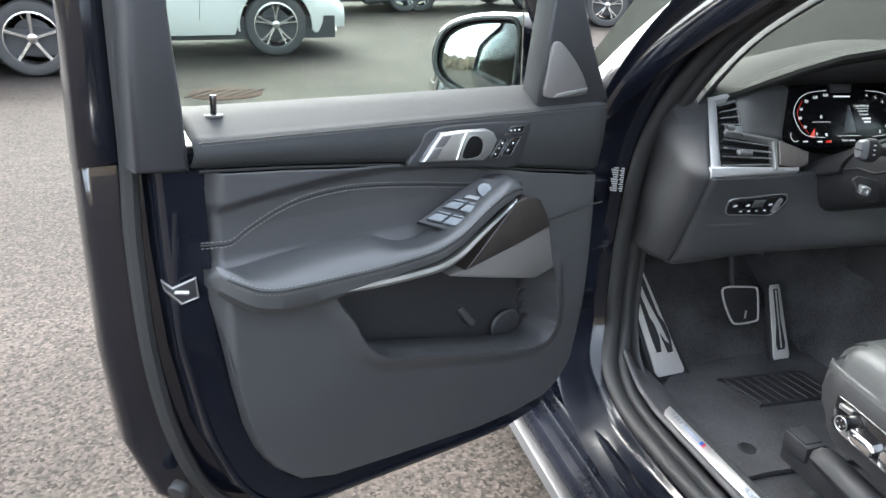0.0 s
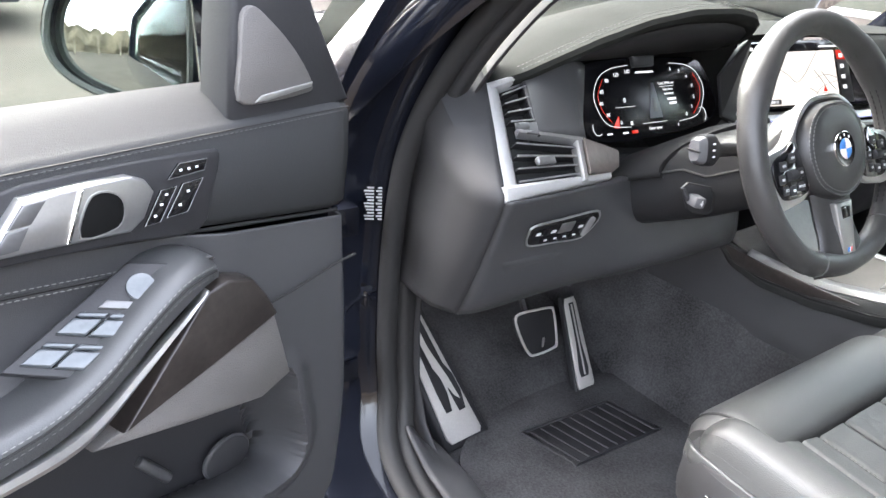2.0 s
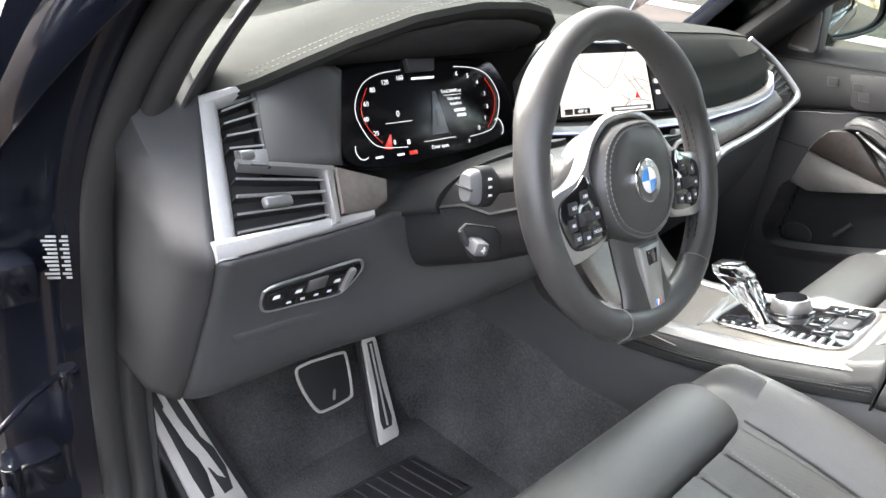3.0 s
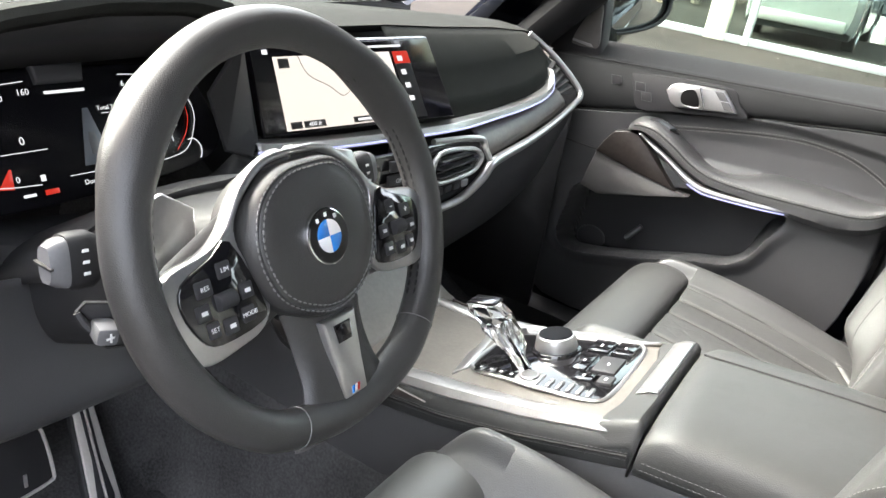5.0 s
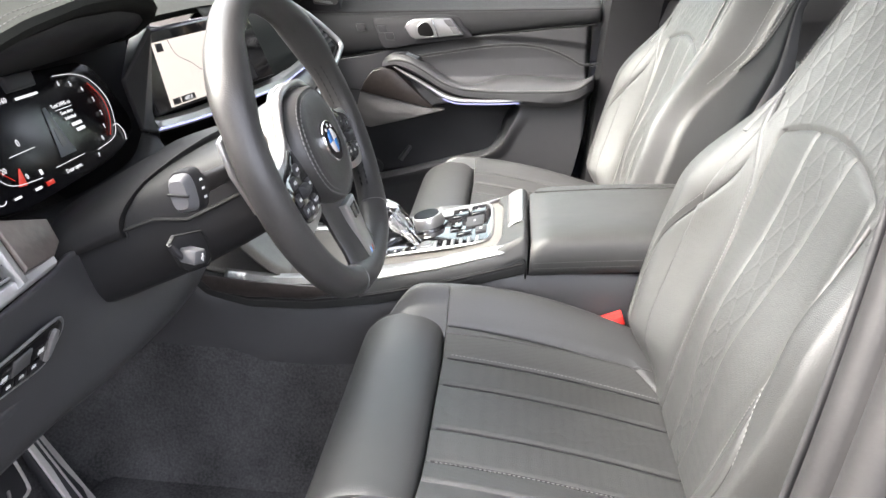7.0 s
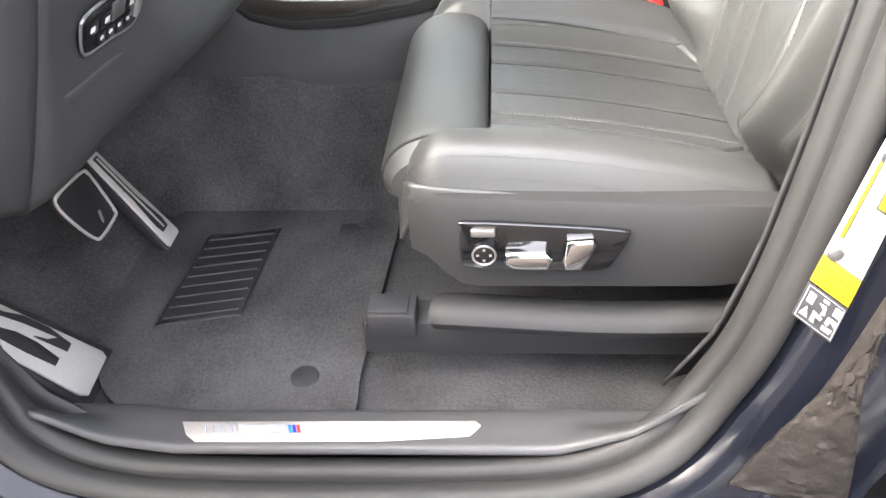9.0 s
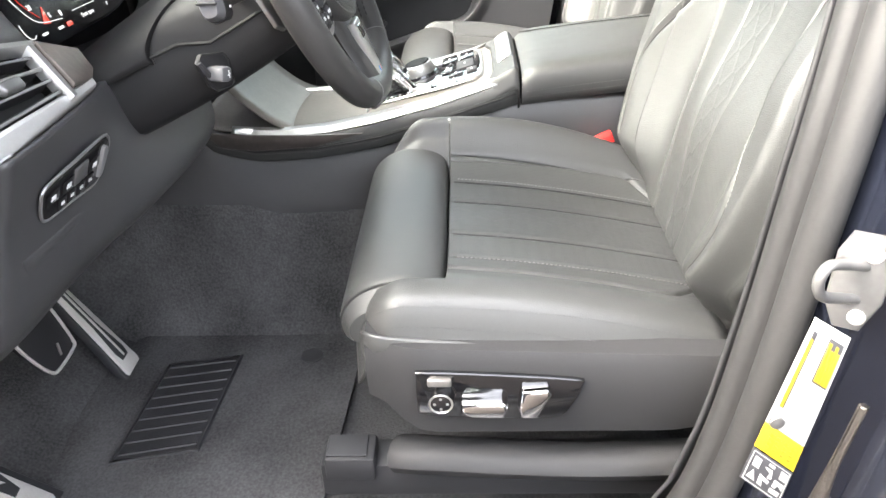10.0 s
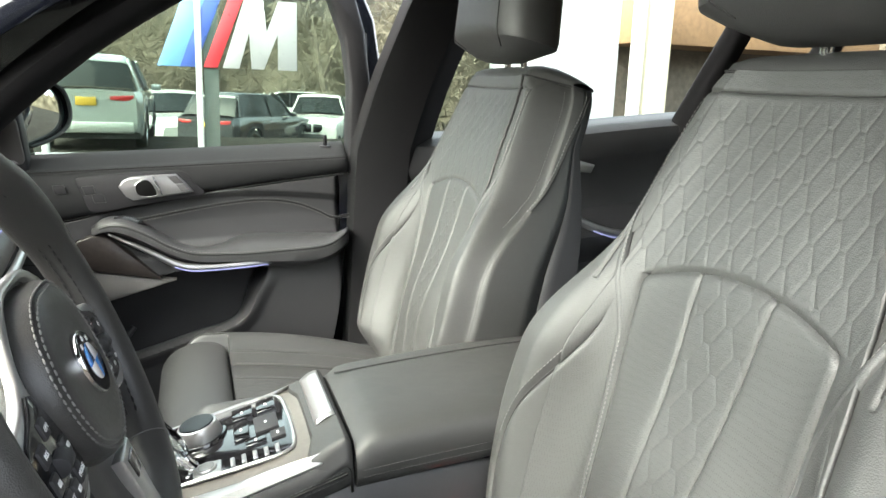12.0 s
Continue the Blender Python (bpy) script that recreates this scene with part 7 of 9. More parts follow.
        rows.append([(x0 - hw + 0.05, y, zt - 0.075), (x0 - hw + 0.03, y, zt + 0.004), (x0 - hw + 0.006, y, zt), (x0 - hw, y, zt - 0.012), (x0 - hw - 0.004, y, (zt + zb) / 2), (x0 - hw + 0.004, y, zb + 0.010), (x0 - hw + 0.020, y, zb), (x0 + hw - 0.020, y, zb), (x0 + hw - 0.004, y, zb + 0.010), (x0 + hw + 0.004, y, (zt + zb) / 2), (x0 + hw, y, zt - 0.012), (x0 + hw - 0.006, y, zt), (x0 + hw - 0.03, y, zt + 0.004), (x0 + hw - 0.05, y, zt - 0.075)])
    part("seat_base", skin(rows, closed=True, ends=True), SEATSHELL, seat, "dark grey plastic seat base")
    xs = x0 + outward * 0.2745
    nx = Vector((outward, 0, 0))
    panel = part("seat_switch_panel", plate([Vector((xs, y, z)) for y, z in round2([(-0.091, 0.720), (-0.098, 0.728), (-0.18, 0.724), (-0.262, 0.717), (-0.271, 0.709), (-0.260, 0.680), (-0.240, 0.662), (-0.15, 0.664), (-0.098, 0.668), (-0.091, 0.678)], 3)], nx, 0.005, 0.002), GLOSSBLACK, seat, "gloss black seat switch panel")
    part("lumbar_wheel", rod((xs, -0.117, 0.689), (xs + outward * 0.011, -0.117, 0.689), 0.0135, sides=24, bevel=0.002), GLOSSBLACK, panel)
    part("wheel_rim", tube([(xs + outward * 0.011, -0.117 + 0.0125 * math.cos(k * 0.2618), 0.689 + 0.0125 * math.sin(k * 0.2618)) for k in range(24)], 0.0012, 6, closed=True), SATIN, panel)
    for k in range(4):
        part("wheel_mark", block((xs + outward * 0.0112, -0.117 + 0.007 * math.cos(k * 1.5708), 0.689 + 0.007 * math.sin(k * 1.5708)), (0.001, 0.003, 0.003), 0.0004), SATIN, panel)
    part("bolster_switch", block((xs + outward * 0.006, -0.116, 0.716), (0.008, 0.026, 0.009), 0.002), DARKMETAL, panel)
    part("seat_switch", plate([Vector((xs + outward * 0.004, y, z)) for y, z in ((-0.140, 0.694), (-0.183, 0.694), (-0.190, 0.686), (-0.186, 0.672), (-0.150, 0.673), (-0.139, 0.680))], nx, 0.014, 0.004), CHROME, panel, "silver seat switch")
    part("seat_switch", plate([Vector((xs + outward * 0.004, y, z)) for y, z in ((-0.205, 0.710), (-0.232, 0.712), (-0.236, 0.704), (-0.222, 0.672), (-0.204, 0.672), (-0.201, 0.684))], nx, 0.014, 0.004), CHROME, panel, "silver seat switch")
    # rails
    for s in (-1, 1):
        rail = part("seat_rail", block((x0 + s * 0.215, -0.22, 0.520), (0.050, 0.52, 0.055), 0.008), DARKTRIM, seat)
        part("rail_cover", tube(smooth_line([(x0 + s * 0.235, -0.06, 0.565), (x0 + s * 0.245, -0.10, 0.572), (x0 + s * 0.25, -0.28, 0.566), (x0 + s * 0.25, -0.46, 0.572)], 5), 0.026, 10, flat=0.8), SEATSHELL, seat)
        part("rail_end", block((x0 + s * 0.225, 0.000, 0.548), (0.046, 0.062, 0.036), 0.004), DARKTRIM, seat)
        part("rail_lip", block((x0 + s * 0.225, 0.004, 0.5675), (0.036, 0.050, 0.003), 0.001), DARKTRIM, seat)
    # backrest
    TB = 0.235
    B0, BU, BN = Vector((x0, -0.432 + lean_y, 0.735)), Vector((0, -math.sin(TB), math.cos(TB))), Vector((0, math.cos(TB), math.sin(TB)))

    def depth(a, h):
        m, hw = abs(a), along(HALF_H, HALF_W, h)
        rise = 0.062 * ease(-0.02, 0.06, h) * (1 - 0.80 * ease(0.26, 0.43, h))
        mid = along(DENSE_H, RIDGE, h)
        d = rise * math.exp(-(min(0, m - mid) / 0.050) ** 2) + 0.018 * math.exp(-((h - 0.16) / 0.10) ** 2) * ease(0.15, 0.05, m)
        up = ease(0.30, 0.46, h)
        d -= (0.040 + 0.030 * up) * (1 - ease(0, 0.026 + 0.012 * up, hw - m)) ** (2 - 0.6 * up)
        d -= 0.030 * ease(0.36, 0.63, h)
        return d

    def on_back(a, h, lift=0.0):
        return B0 + BU * h + BN * (depth(a, h) + lift) + Vector((a, 0, 0))

    def insert_w(h):
        return along([0.0, 0.15, 0.28, 0.37, 0.42], [0.095, 0.110, 0.125, 0.129, 0.118], h)

    def outer_seam(h):
        w = along(HALF_H, HALF_W, h) - 0.034
        return w + (0.150 - w) * ease(0.10, 0.38, h)

    def quilt_edge(h):
        return along([0.34, 0.42, 0.50, 0.585], [0.184, 0.176, 0.164, 0.146], h)

    def insert_top(a):
        return 0.408 - 1.7 * a * a

    rows = []
    n1, n2 = 400, 340
    for i in range(n1 + 1):
        h = -0.012 + 0.617 * i / n1
        hw = along(HALF_H, HALF_W, h)
        row = []
        for j in range(n2 + 1):
            a = hw * (2 * j / n2 - 1)
            m = abs(a)
            lift = 0.0
            top = insert_top(a)
            if h < 0.42:
                lift += groove(m - insert_w(h), 0.004, 0.005) if h < top + 0.005 else 0
                if m < insert_w(h):
                    lift += groove(h - top, 0.0045, 0.003)
                    strip = 0.024 + 0.06 * h
                    if h < top:
                        lift += groove(m - strip, 0.003, 0.003)
                        if m < strip:
                            lift += quilt(a, h, 0.0205, 0.046) * 0.8
                else:
                    edge2 = outer_seam(h)
                    lift += groove(m - edge2, 0.003, 0.004) * ease(0.36, 0.29, h)
            edge = quilt_edge(h)
            if h > min(top, 0.39) and m < edge and h < 0.58:
                lift += quilt(a, h, 0.0165, 0.048) * ease(0.0, 0.014, h - top) * ease(0.004, 0.012, edge - m) * ease(0.58, 0.565, h)
            lift += groove(m - edge, 0.0025, 0.003) if h > 0.36 else 0
            lift += groove(h - 0.582, 0.0025, 0.003) if m < edge else 0
            row.append(on_back(a, h, lift))
        rows.append(row)
    inner, outer_l, outer_r = [], [], []
    for row in rows:
        inner.append(row[52:-52])
        outer_l.append(row[:53])
        outer_r.append(row[-53:])
    part("backrest", skin(inner), NAPPA, seat, "black quilted and perforated leather backrest", solid=0.004)
    part("bolster", skin(outer_l), BOLSTERHIDE, seat, "smooth black leather side bolster", solid=0.004)
    part("bolster", skin(outer_r), BOLSTERHIDE, seat, "smooth black leather side bolster", solid=0.004)
    for s in (-1, 1):
        pts = [on_back(s * (insert_w(h) + 0.006), h, 0.0006) for h in np.linspace(0.03, 0.36, 70)]
        part("stitching", stitches(pts, 0.0055, 0.0036, 0.00055), THREAD, seat)
        pts = [on_back(s * (outer_seam(h) + 0.006), h, 0.0006) for h in np.linspace(0.15, 0.35, 60)]
        part("stitching", stitches(pts, 0.0055, 0.0036, 0.00055), THREAD, seat)
        pts = [on_back(s * (along(HALF_H, HALF_W, h) - 0.008), h, 0.0006) for h in np.linspace(0.36, 0.59, 50)]
        part("stitching", stitches(pts, 0.0055, 0.0036, 0.00055), THREAD, seat)
    for s in (-1, 1):
        part("seam_line", tube([on_back(s * insert_w(h), h, -0.0042) for h in np.linspace(0.0, 0.368, 60)], 0.0016, 5), SEAM, seat)
        part("seam_line", tube([on_back(s * outer_seam(h), h, -0.0034) for h in np.linspace(0.02, 0.34, 60)], 0.0014, 5), SEAM, seat)
        part("seam_line", tube([on_back(s * quilt_edge(h), h, -0.0026) for h in np.linspace(0.37, 0.582, 40)], 0.0010, 5), SEAM, seat)
    for s in (-1, 1):
        def roll_a(h):
            return quilt_edge(h) + 0.004 + (insert_w(h) + 0.008 - quilt_edge(h) - 0.004) * ease(0.46, 0.30, h)

        part("bolster_roll", tube([on_back(s * roll_a(h), h, -0.0015) for h in np.linspace(0.02, 0.46, 80)], [0.0012 + 0.0052 * ease(0.46, 0.37, h) for h in np.linspace(0.02, 0.46, 80)], 10), SEATHIDE, seat, "padded leather roll along the insert")
        part("stitching", stitches([on_back(s * (roll_a(h) - 0.0035), h, 0.0006 + 0.0036 * ease(0.46, 0.37, h)) for h in np.linspace(0.03, 0.575, 120)], 0.0052, 0.0032, 0.0006), THREAD, seat)
        part("seam_line", tube([on_back(s * (roll_a(h) - 0.0062), h, 0.0002) for h in np.linspace(0.02, 0.42, 70)], 0.0012, 5), SEAM, seat)
    part("seam_line", tube([on_back(a, insert_top(a), -0.0024) for a in np.linspace(-0.126, 0.126, 60)], 0.0013, 5), SEAM, seat)

    def quilt_threads(sx, sy, h0, h1, allowed):
        """Stitches along the quilting's zigzag lines."""
        bms = []
        for k in range(-12, 13):
            run = []
            for h in np.arange(h0, h1, 0.0025):
                v = (h / sy) % 1.0
                wave = max(-0.27, min(0.27, (abs(2 * v - 1) - 0.5) * 0.62))
                a = sx * (k + (wave if k % 2 else -wave))
                if allowed(a, h):
                    run.append(on_back(a, h, -0.0008))
                elif len(run) > 3:
                    bms.append(stitches(run, 0.0042, 0.0028, 0.00042))
                    run = []
                else:
                    run = []
            if len(run) > 3:
                bms.append(stitches(run, 0.0042, 0.0028, 0.00042))
        return join(*bms)

    part("quilt_stitching", quilt_threads(0.0165, 0.048, 0.37, 0.578, lambda a, h: abs(a) < quilt_edge(h) - 0.006 and h > insert_top(a) + 0.006), QUILTTHREAD, seat)
    part("quilt_stitching", quilt_threads(0.0205, 0.046, 0.05, 0.40, lambda a, h: abs(a) < 0.021 + 0.06 * h and h < insert_top(a) - 0.006), QUILTTHREAD, seat)

    def rear(h):
        hw = along(HALF_H, HALF_W, h)
        return min(-0.150 + 0.05 * ease(0.35, 0.6, h), depth(hw, h) - 0.04)

    rows = []
    for i in range(41):
        h = -0.012 + 0.617 * i / 40
        hw = along(HALF_H, HALF_W, h)
        f, back = depth(hw, h), rear(h)
        ring = []
        for a, d in ((-hw, f), (-hw - 0.003, f - 0.3 * (f - back)), (-hw - 0.001, f - 0.7 * (f - back)), (-hw * 0.90, back), (0, back - 0.01), (hw * 0.90, back), (hw + 0.001, f - 0.7 * (f - back)), (hw + 0.003, f - 0.3 * (f - back)), (hw, f)):
            ring.append(B0 + BU * h + BN * d + Vector((a, 0, 0)))
        rows.append(smooth_line(ring, 3))
    part("back_side", skin([r[:6] for r in rows]), BOLSTERHIDE, seat, "black leather backrest side", solid=0.004)
    part("back_side", skin([r[-6:] for r in rows]), BOLSTERHIDE, seat, "black leather backrest side", solid=0.004)
    part("back_shell", skin([r[5:-5] for r in rows]), DARKTRIM, seat, "dark plastic backrest shell", solid=0.004)
    # rounded top between the front and the rear
    rows = []
    hw, back = along(HALF_H, HALF_W, 0.605), rear(0.605)
    for k in range(9):
        th = k / 8 * math.pi
        row = []
        for j in range(41):
            u = 2 * j / 40 - 1
            a = hw * u
            d0 = depth(a, 0.605)
            up = 0.030 * math.sin(th) * (1 - 0.75 * abs(u) ** 4)
            row.append(B0 + BU * (0.605 + up) + BN * (d0 + (back - 0.01 * (1 - u * u) - d0) * (1 - math.cos(th)) / 2) + Vector((a, 0, 0)))
        rows.append(row)
    part("back_top", skin(rows), SEATHIDE, seat, "smooth black leather top of the backrest")
    part("piping", tube([on_back(hw * (2 * j / 30 - 1), 0.603, 0.001) for j in range(31)], 0.0018, 6), SEAM, seat)
    for s in (-1, 1):
        pts = []
        for q in np.linspace(0, 1, 30):
            h = 0.595 - 0.20 * q
            w, f = along(HALF_H, HALF_W, h), depth(along(HALF_H, HALF_W, h), h)
            pts.append(B0 + BU * h + BN * (f - (f - rear(h)) * 0.75 * (1 - q) ** 1.4) + Vector((s * (w + 0.0035), 0, 0)))
        part("side_seam", tube(pts, 0.0016, 5), SEAM, seat)
        part("stitching", stitches([p + BN * 0.006 + Vector((s * 0.0005, 0, 0)) for p in pts], 0.0065, 0.0045, 0.0008), THREAD, seat)
    # headrest
    HC = B0 + BU * 0.722 + BN * -0.015
    rows = []
    for k in range(17):
        f = k / 16
        h = -0.092 + 0.187 * f
        hw = 0.157 * (1 - 0.12 * f) * (1 - 0.5 * (1 - ease(0, 0.16, f)) ** 2) * (1 - 0.55 * ease(0.82, 1, f) ** 2)
        dp = 0.060 * (1 - 0.6 * (1 - ease(0, 0.2, f)) ** 2) * (1 - 0.6 * ease(0.8, 1, f) ** 2)
        ring = []
        for q in range(28):
            c, sn = math.cos(2 * math.pi * q / 28), math.sin(2 * math.pi * q / 28)
            ring.append(HC + BU * h + Vector((hw * math.copysign(abs(c) ** 0.45, c), 0, 0)) + BN * (dp * math.copysign(abs(sn) ** 0.7, sn) + 0.03 * f))
        rows.append(ring)
    rest = part("headrest", skin(rows, closed=True, ends=True), SEATHIDE, seat, "black leather headrest")
    for q in (5, 9):
        part("headrest_seam", tube([rows[k][q] for k in range(1, 16)], 0.0013, 5), SEAM, rest)
    for s in (-1, 1):
        part("headrest_post", rod(B0 + BU * 0.60 + BN * -0.055 + Vector((s * 0.035, 0, 0)), B0 + BU * 0.69 + BN * -0.030 + Vector((s * 0.035, 0, 0)), 0.006), CHROME, rest, "chrome headrest post")
    return seat


build_seat(-0.372, -1, "black leather driver's seat with quilted backrest and silver switches")
build_seat(0.372, 1, "black leather passenger seat with quilted backrest")

buckle = thing("seat_belt_buckle", (-0.138, -0.39, 0.66), "black seat belt buckle with a red release button", "seat belt buckle")
BT = Matrix.Rotation(radians(-25), 4, "X")
part("buckle_body", block((-0.146, -0.378, 0.728), (0.030, 0.060, 0.10), 0.006, BT), DARKTRIM, buckle)
part("release_button", block((-0.146, -0.358, 0.778), (0.024, 0.054, 0.016), 0.003, BT), REDPLASTIC, buckle, "red release button")

# ---- centre console ----
console = thing("centre_console", (0, -0.1, 0.45), "centre console with silver edge, grey wood and leather sides", "centre console")


def top_z(y):
    return along([-0.235, -0.19, -0.10, 0.0, 0.08, 0.16, 0.26, 0.32], [0.882, 0.868, 0.838, 0.812, 0.796, 0.790, 0.796, 0.81], y)


def band_z(y):
    return along([-0.235, -0.10, 0.0, 0.10, 0.20, 0.27, 0.31, 0.33], [0.838, 0.792, 0.765, 0.748, 0.744, 0.760, 0.80, 0.84], y)


ys = np.linspace(-0.232, 0.33, 50)
for s in (-1, 1):
    rows = []
    for y in ys:
        t, b = top_z(y), band_z(y)
        b2 = min(b, t - 0.004)
        rows.append([(s * 0.108, y, t - 0.002), (s * 0.116, y, t - 0.006), (s * 0.122, y, t * 0.6 + b2 * 0.4), (s * 0.124, y, b2 + 0.010), (s * 0.120, y, b2), (s * 0.108, y, b2 - 0.004)])
    part("console_side", skin(rows), LEATHER, console, "black leather console side with twin stitching", solid=0.003)
    for off in (0.014, 0.023):
        pts = [Vector((s * 0.1245, y, band_z(y) + off)) for y in np.linspace(-0.228, 0.265, 80)]
        part("stitching", stitches(pts, 0.0055, 0.0038, 0.00045), DARKTHREAD, console)
    part("seam_line", tube([Vector((s * 0.1243, y, band_z(y) + 0.0185)) for y in np.linspace(-0.228, 0.265, 80)], 0.0016, 5), SEAM, console)
    rows = []
    for y in np.linspace(-0.66, 0.46, 50):
        b = band_z(max(-0.232, min(y, 0.3))) if y > -0.235 else along([-0.66, -0.235], [0.86, 0.838], y)
        b = min(b, 0.85)
        rows.append([(s * 0.110, y, b + 0.004), (s * 0.118, y, b - 0.006), (s * 0.122, y, b - 0.04), (s * 0.130, y, 0.69 if y > 0.05 else 0.66), (s * 0.138, y, 0.50)])
    part("tunnel_side", skin(rows), PLASTIC, console, "dark grey plastic tunnel side", solid=0.003)
    # silver edge
    rows = []
    for y in np.linspace(-0.200, 0.24, 70):
        t = top_z(y)
        w = 0.014 + 0.012 * math.sin(math.pi * ease(-0.20, 0.24, y))
        w *= ease(-0.203, -0.135, y) * 0.94 + 0.06
        rows.append([(s * (0.110 - w), y, t + 0.002), (s * (0.110 - w * 0.6), y, t + 0.006), (s * 0.110, y, t + 0.004), (s * 0.1165, y, t - 0.004), (s * 0.1165, y, t - 0.009)])
    part("silver_edge", skin(rows), SATIN, console, "satin silver console edge", solid=0.002)
# wood top
rows = []
for y in np.linspace(-0.230, 0.30, 50):
    t = top_z(y)
    rows.append([Vector((x, y, t + 0.003 * math.cos(x * 14))) for x in np.linspace(-0.106, 0.106, 15)])
part("wood_top", skin(rows), GREIGE, console, "grey open-pore wood console top", solid=0.003)
# front rising part towards the dashboard
rows = []
for f in np.linspace(0, 1, 14):
    y, z = 0.14 + 0.13 * f, 0.792 + 0.115 * f ** 1.5
    rows.append([(x, y, z) for x in np.linspace(-0.104, 0.13, 9)])
part("console_ramp", skin(rows), GREIGE, console, "grey wood ramp below the centre stack", solid=0.003)
for s, x1 in ((1, 0.132), (-1, -0.104)):
    part("ramp_edge", tube([(x1, 0.14 + 0.13 * f, 0.795 + 0.115 * f ** 1.5) for f in np.linspace(-0.9, 1, 16)], 0.005, 8), SATIN, console)
# wood inlay low at the front of the side
for s in (-1, 1):
    pts = [(s * 0.126, 0.285, 0.800), (s * 0.126, 0.255, 0.772), (s * 0.126, 0.20, 0.766), (s * 0.126, 0.10, 0.772), (s * 0.126, 0.02, 0.794), (s * 0.124, 0.10, 0.792), (s * 0.124, 0.20, 0.793)]
    part("wood_inlay", plate(pts, (s, 0, 0), 0.003, 0.001), WOOD, console, "grey-brown wood inlay")
# control panel on the top, in the slope's own frame
SLOPE = math.atan2(0.868 - 0.800, -0.19 - 0.05)
KX, KY = Vector((1, 0, 0)), Vector((0, math.cos(SLOPE), math.sin(SLOPE)))
if KY.y < 0:
    KY = -KY
KN = KX.cross(KY).normalized()
K0 = Vector((0.010, -0.075, 0.8335))


def on_console(a, b, h=0.0):
    return K0 + KX * a + KY * b + KN * h


shape = [(-0.062, 0.074), (-0.044, 0.086), (0.0, 0.088), (0.065, 0.086), (0.088, 0.066), (0.093, 0.0), (0.094, -0.070), (0.080, -0.100), (0.030, -0.107), (-0.055, -0.107), (-0.080, -0.094), (-0.078, -0.04), (-0.070, 0.02)]
panel_pts = [on_console(a, b, 0.0) for a, b in round2(shape, 3)]
control = part("control_panel", plate(panel_pts, KN, 0.0045, 0.001), GLOSSBLACK, console, "gloss black control panel with silver rim")
part("panel_rim", tube([p + KN * 0.004 for p in panel_pts], 0.0028, 6, True), SATIN, control)
knob = part("rotary_knob", rod(on_console(0.035, 0.005, 0.004), on_console(0.035, 0.005, 0.026), 0.029, 0.026, 36, 0.004), SATIN, console, "silver rotary control knob with a black top")
part("knob_top", rod(on_console(0.035, 0.005, 0.0255), on_console(0.035, 0.005, 0.0275), 0.0225, 0.0215, 36), DISPLAYGLASS, knob)
part("knob_base", rod(on_console(0.035, 0.005, 0.003), on_console(0.035, 0.005, 0.008), 0.034, 0.033, 36, 0.001), GLOSSBLACK, knob)
def console_key(a0, a1, b0, b1, mat, high=0.003, mark=True, label=""):
    """A flat key on the control panel, with a small printed mark."""
    key = part("panel_button", plate([on_console(a0, b0, 0.0045), on_console(a1, b0, 0.0045), on_console(a1, b1, 0.0045), on_console(a0, b1, 0.0045)], KN, high, 0.0008), mat, control, label)
    if mark:
        a, b = (a0 + a1) / 2, (b0 + b1) / 2
        part("symbol", plate([on_console(a - 0.0022, b - 0.0018, 0.0046 + high), on_console(a + 0.0022, b - 0.0018, 0.0046 + high), on_console(a + 0.0018, b + 0.0018, 0.0046 + high), on_console(a - 0.0022, b + 0.0018, 0.0046 + high)], KN, 0.0003, 0.0001), WHITEINK, control)
    return key


for k in range(4):
    console_key(-0.066 - 0.0012 * k, -0.050 - 0.0012 * k, 0.060 - 0.0150 * k, 0.073 - 0.0150 * k, GLOSSBLACK)
part("start_plate", plate([on_console(a, b, 0.0045) for a, b in ((-0.074, -0.018), (-0.044, -0.018), (-0.036, 0.018), (-0.052, 0.022), (-0.071, 0.012))], KN, 0.002, 0.0008), SATIN, control, "satin silver plate round the start button")
part("start_button", rod(on_console(-0.056, -0.001, 0.006), on_console(-0.056, -0.001, 0.0095), 0.0125, sides=28, bevel=0.0015), SATIN, control, "round silver start button")
part("start_button_top", rod(on_console(-0.056, -0.001, 0.009), on_console(-0.056, -0.001, 0.0102), 0.0100, sides=28), SWITCHGREY, control)
for k in range(5):
    console_key(-0.072 - 0.001 * k, -0.052 - 0.001 * k, -0.034 - 0.0135 * k, -0.0288 - 0.0135 * k, SLAT, 0.003, False, "small silver toggle")
for a, b, w, d, m in ((0.010, -0.046, 0.050, 0.020, GLOSSBLACK), (0.060, -0.050, 0.034, 0.028, GLOSSBLACK), (0.062, -0.082, 0.036, 0.026, GLOSSBLACK), (0.010, -0.078, 0.044, 0.030, DARKTRIM), (-0.030, -0.090, 0.020, 0.018, DARKTRIM), (-0.030, -0.062, 0.020, 0.026, GLOSSBLACK), (0.076, 0.030, 0.016, 0.030, GLOSSBLACK)):
    part("panel_button", plate([on_console(a - w / 2, b - d / 2, 0.0045), on_console(a + w / 2, b - d / 2, 0.0045), on_console(a + w / 2, b + d / 2, 0.0045), on_console(a - w / 2, b + d / 2, 0.0045)], KN, 0.0035, 0.001), m, control)
    part("symbol", plate([on_console(a - 0.003, b - 0.0015, 0.008), on_console(a + 0.003, b - 0.0015, 0.008), on_console(a + 0.003, b + 0.0015, 0.008), on_console(a - 0.003, b + 0.0015, 0.008)], KN, 0.0004, 0.0001), WHITEINK, control)
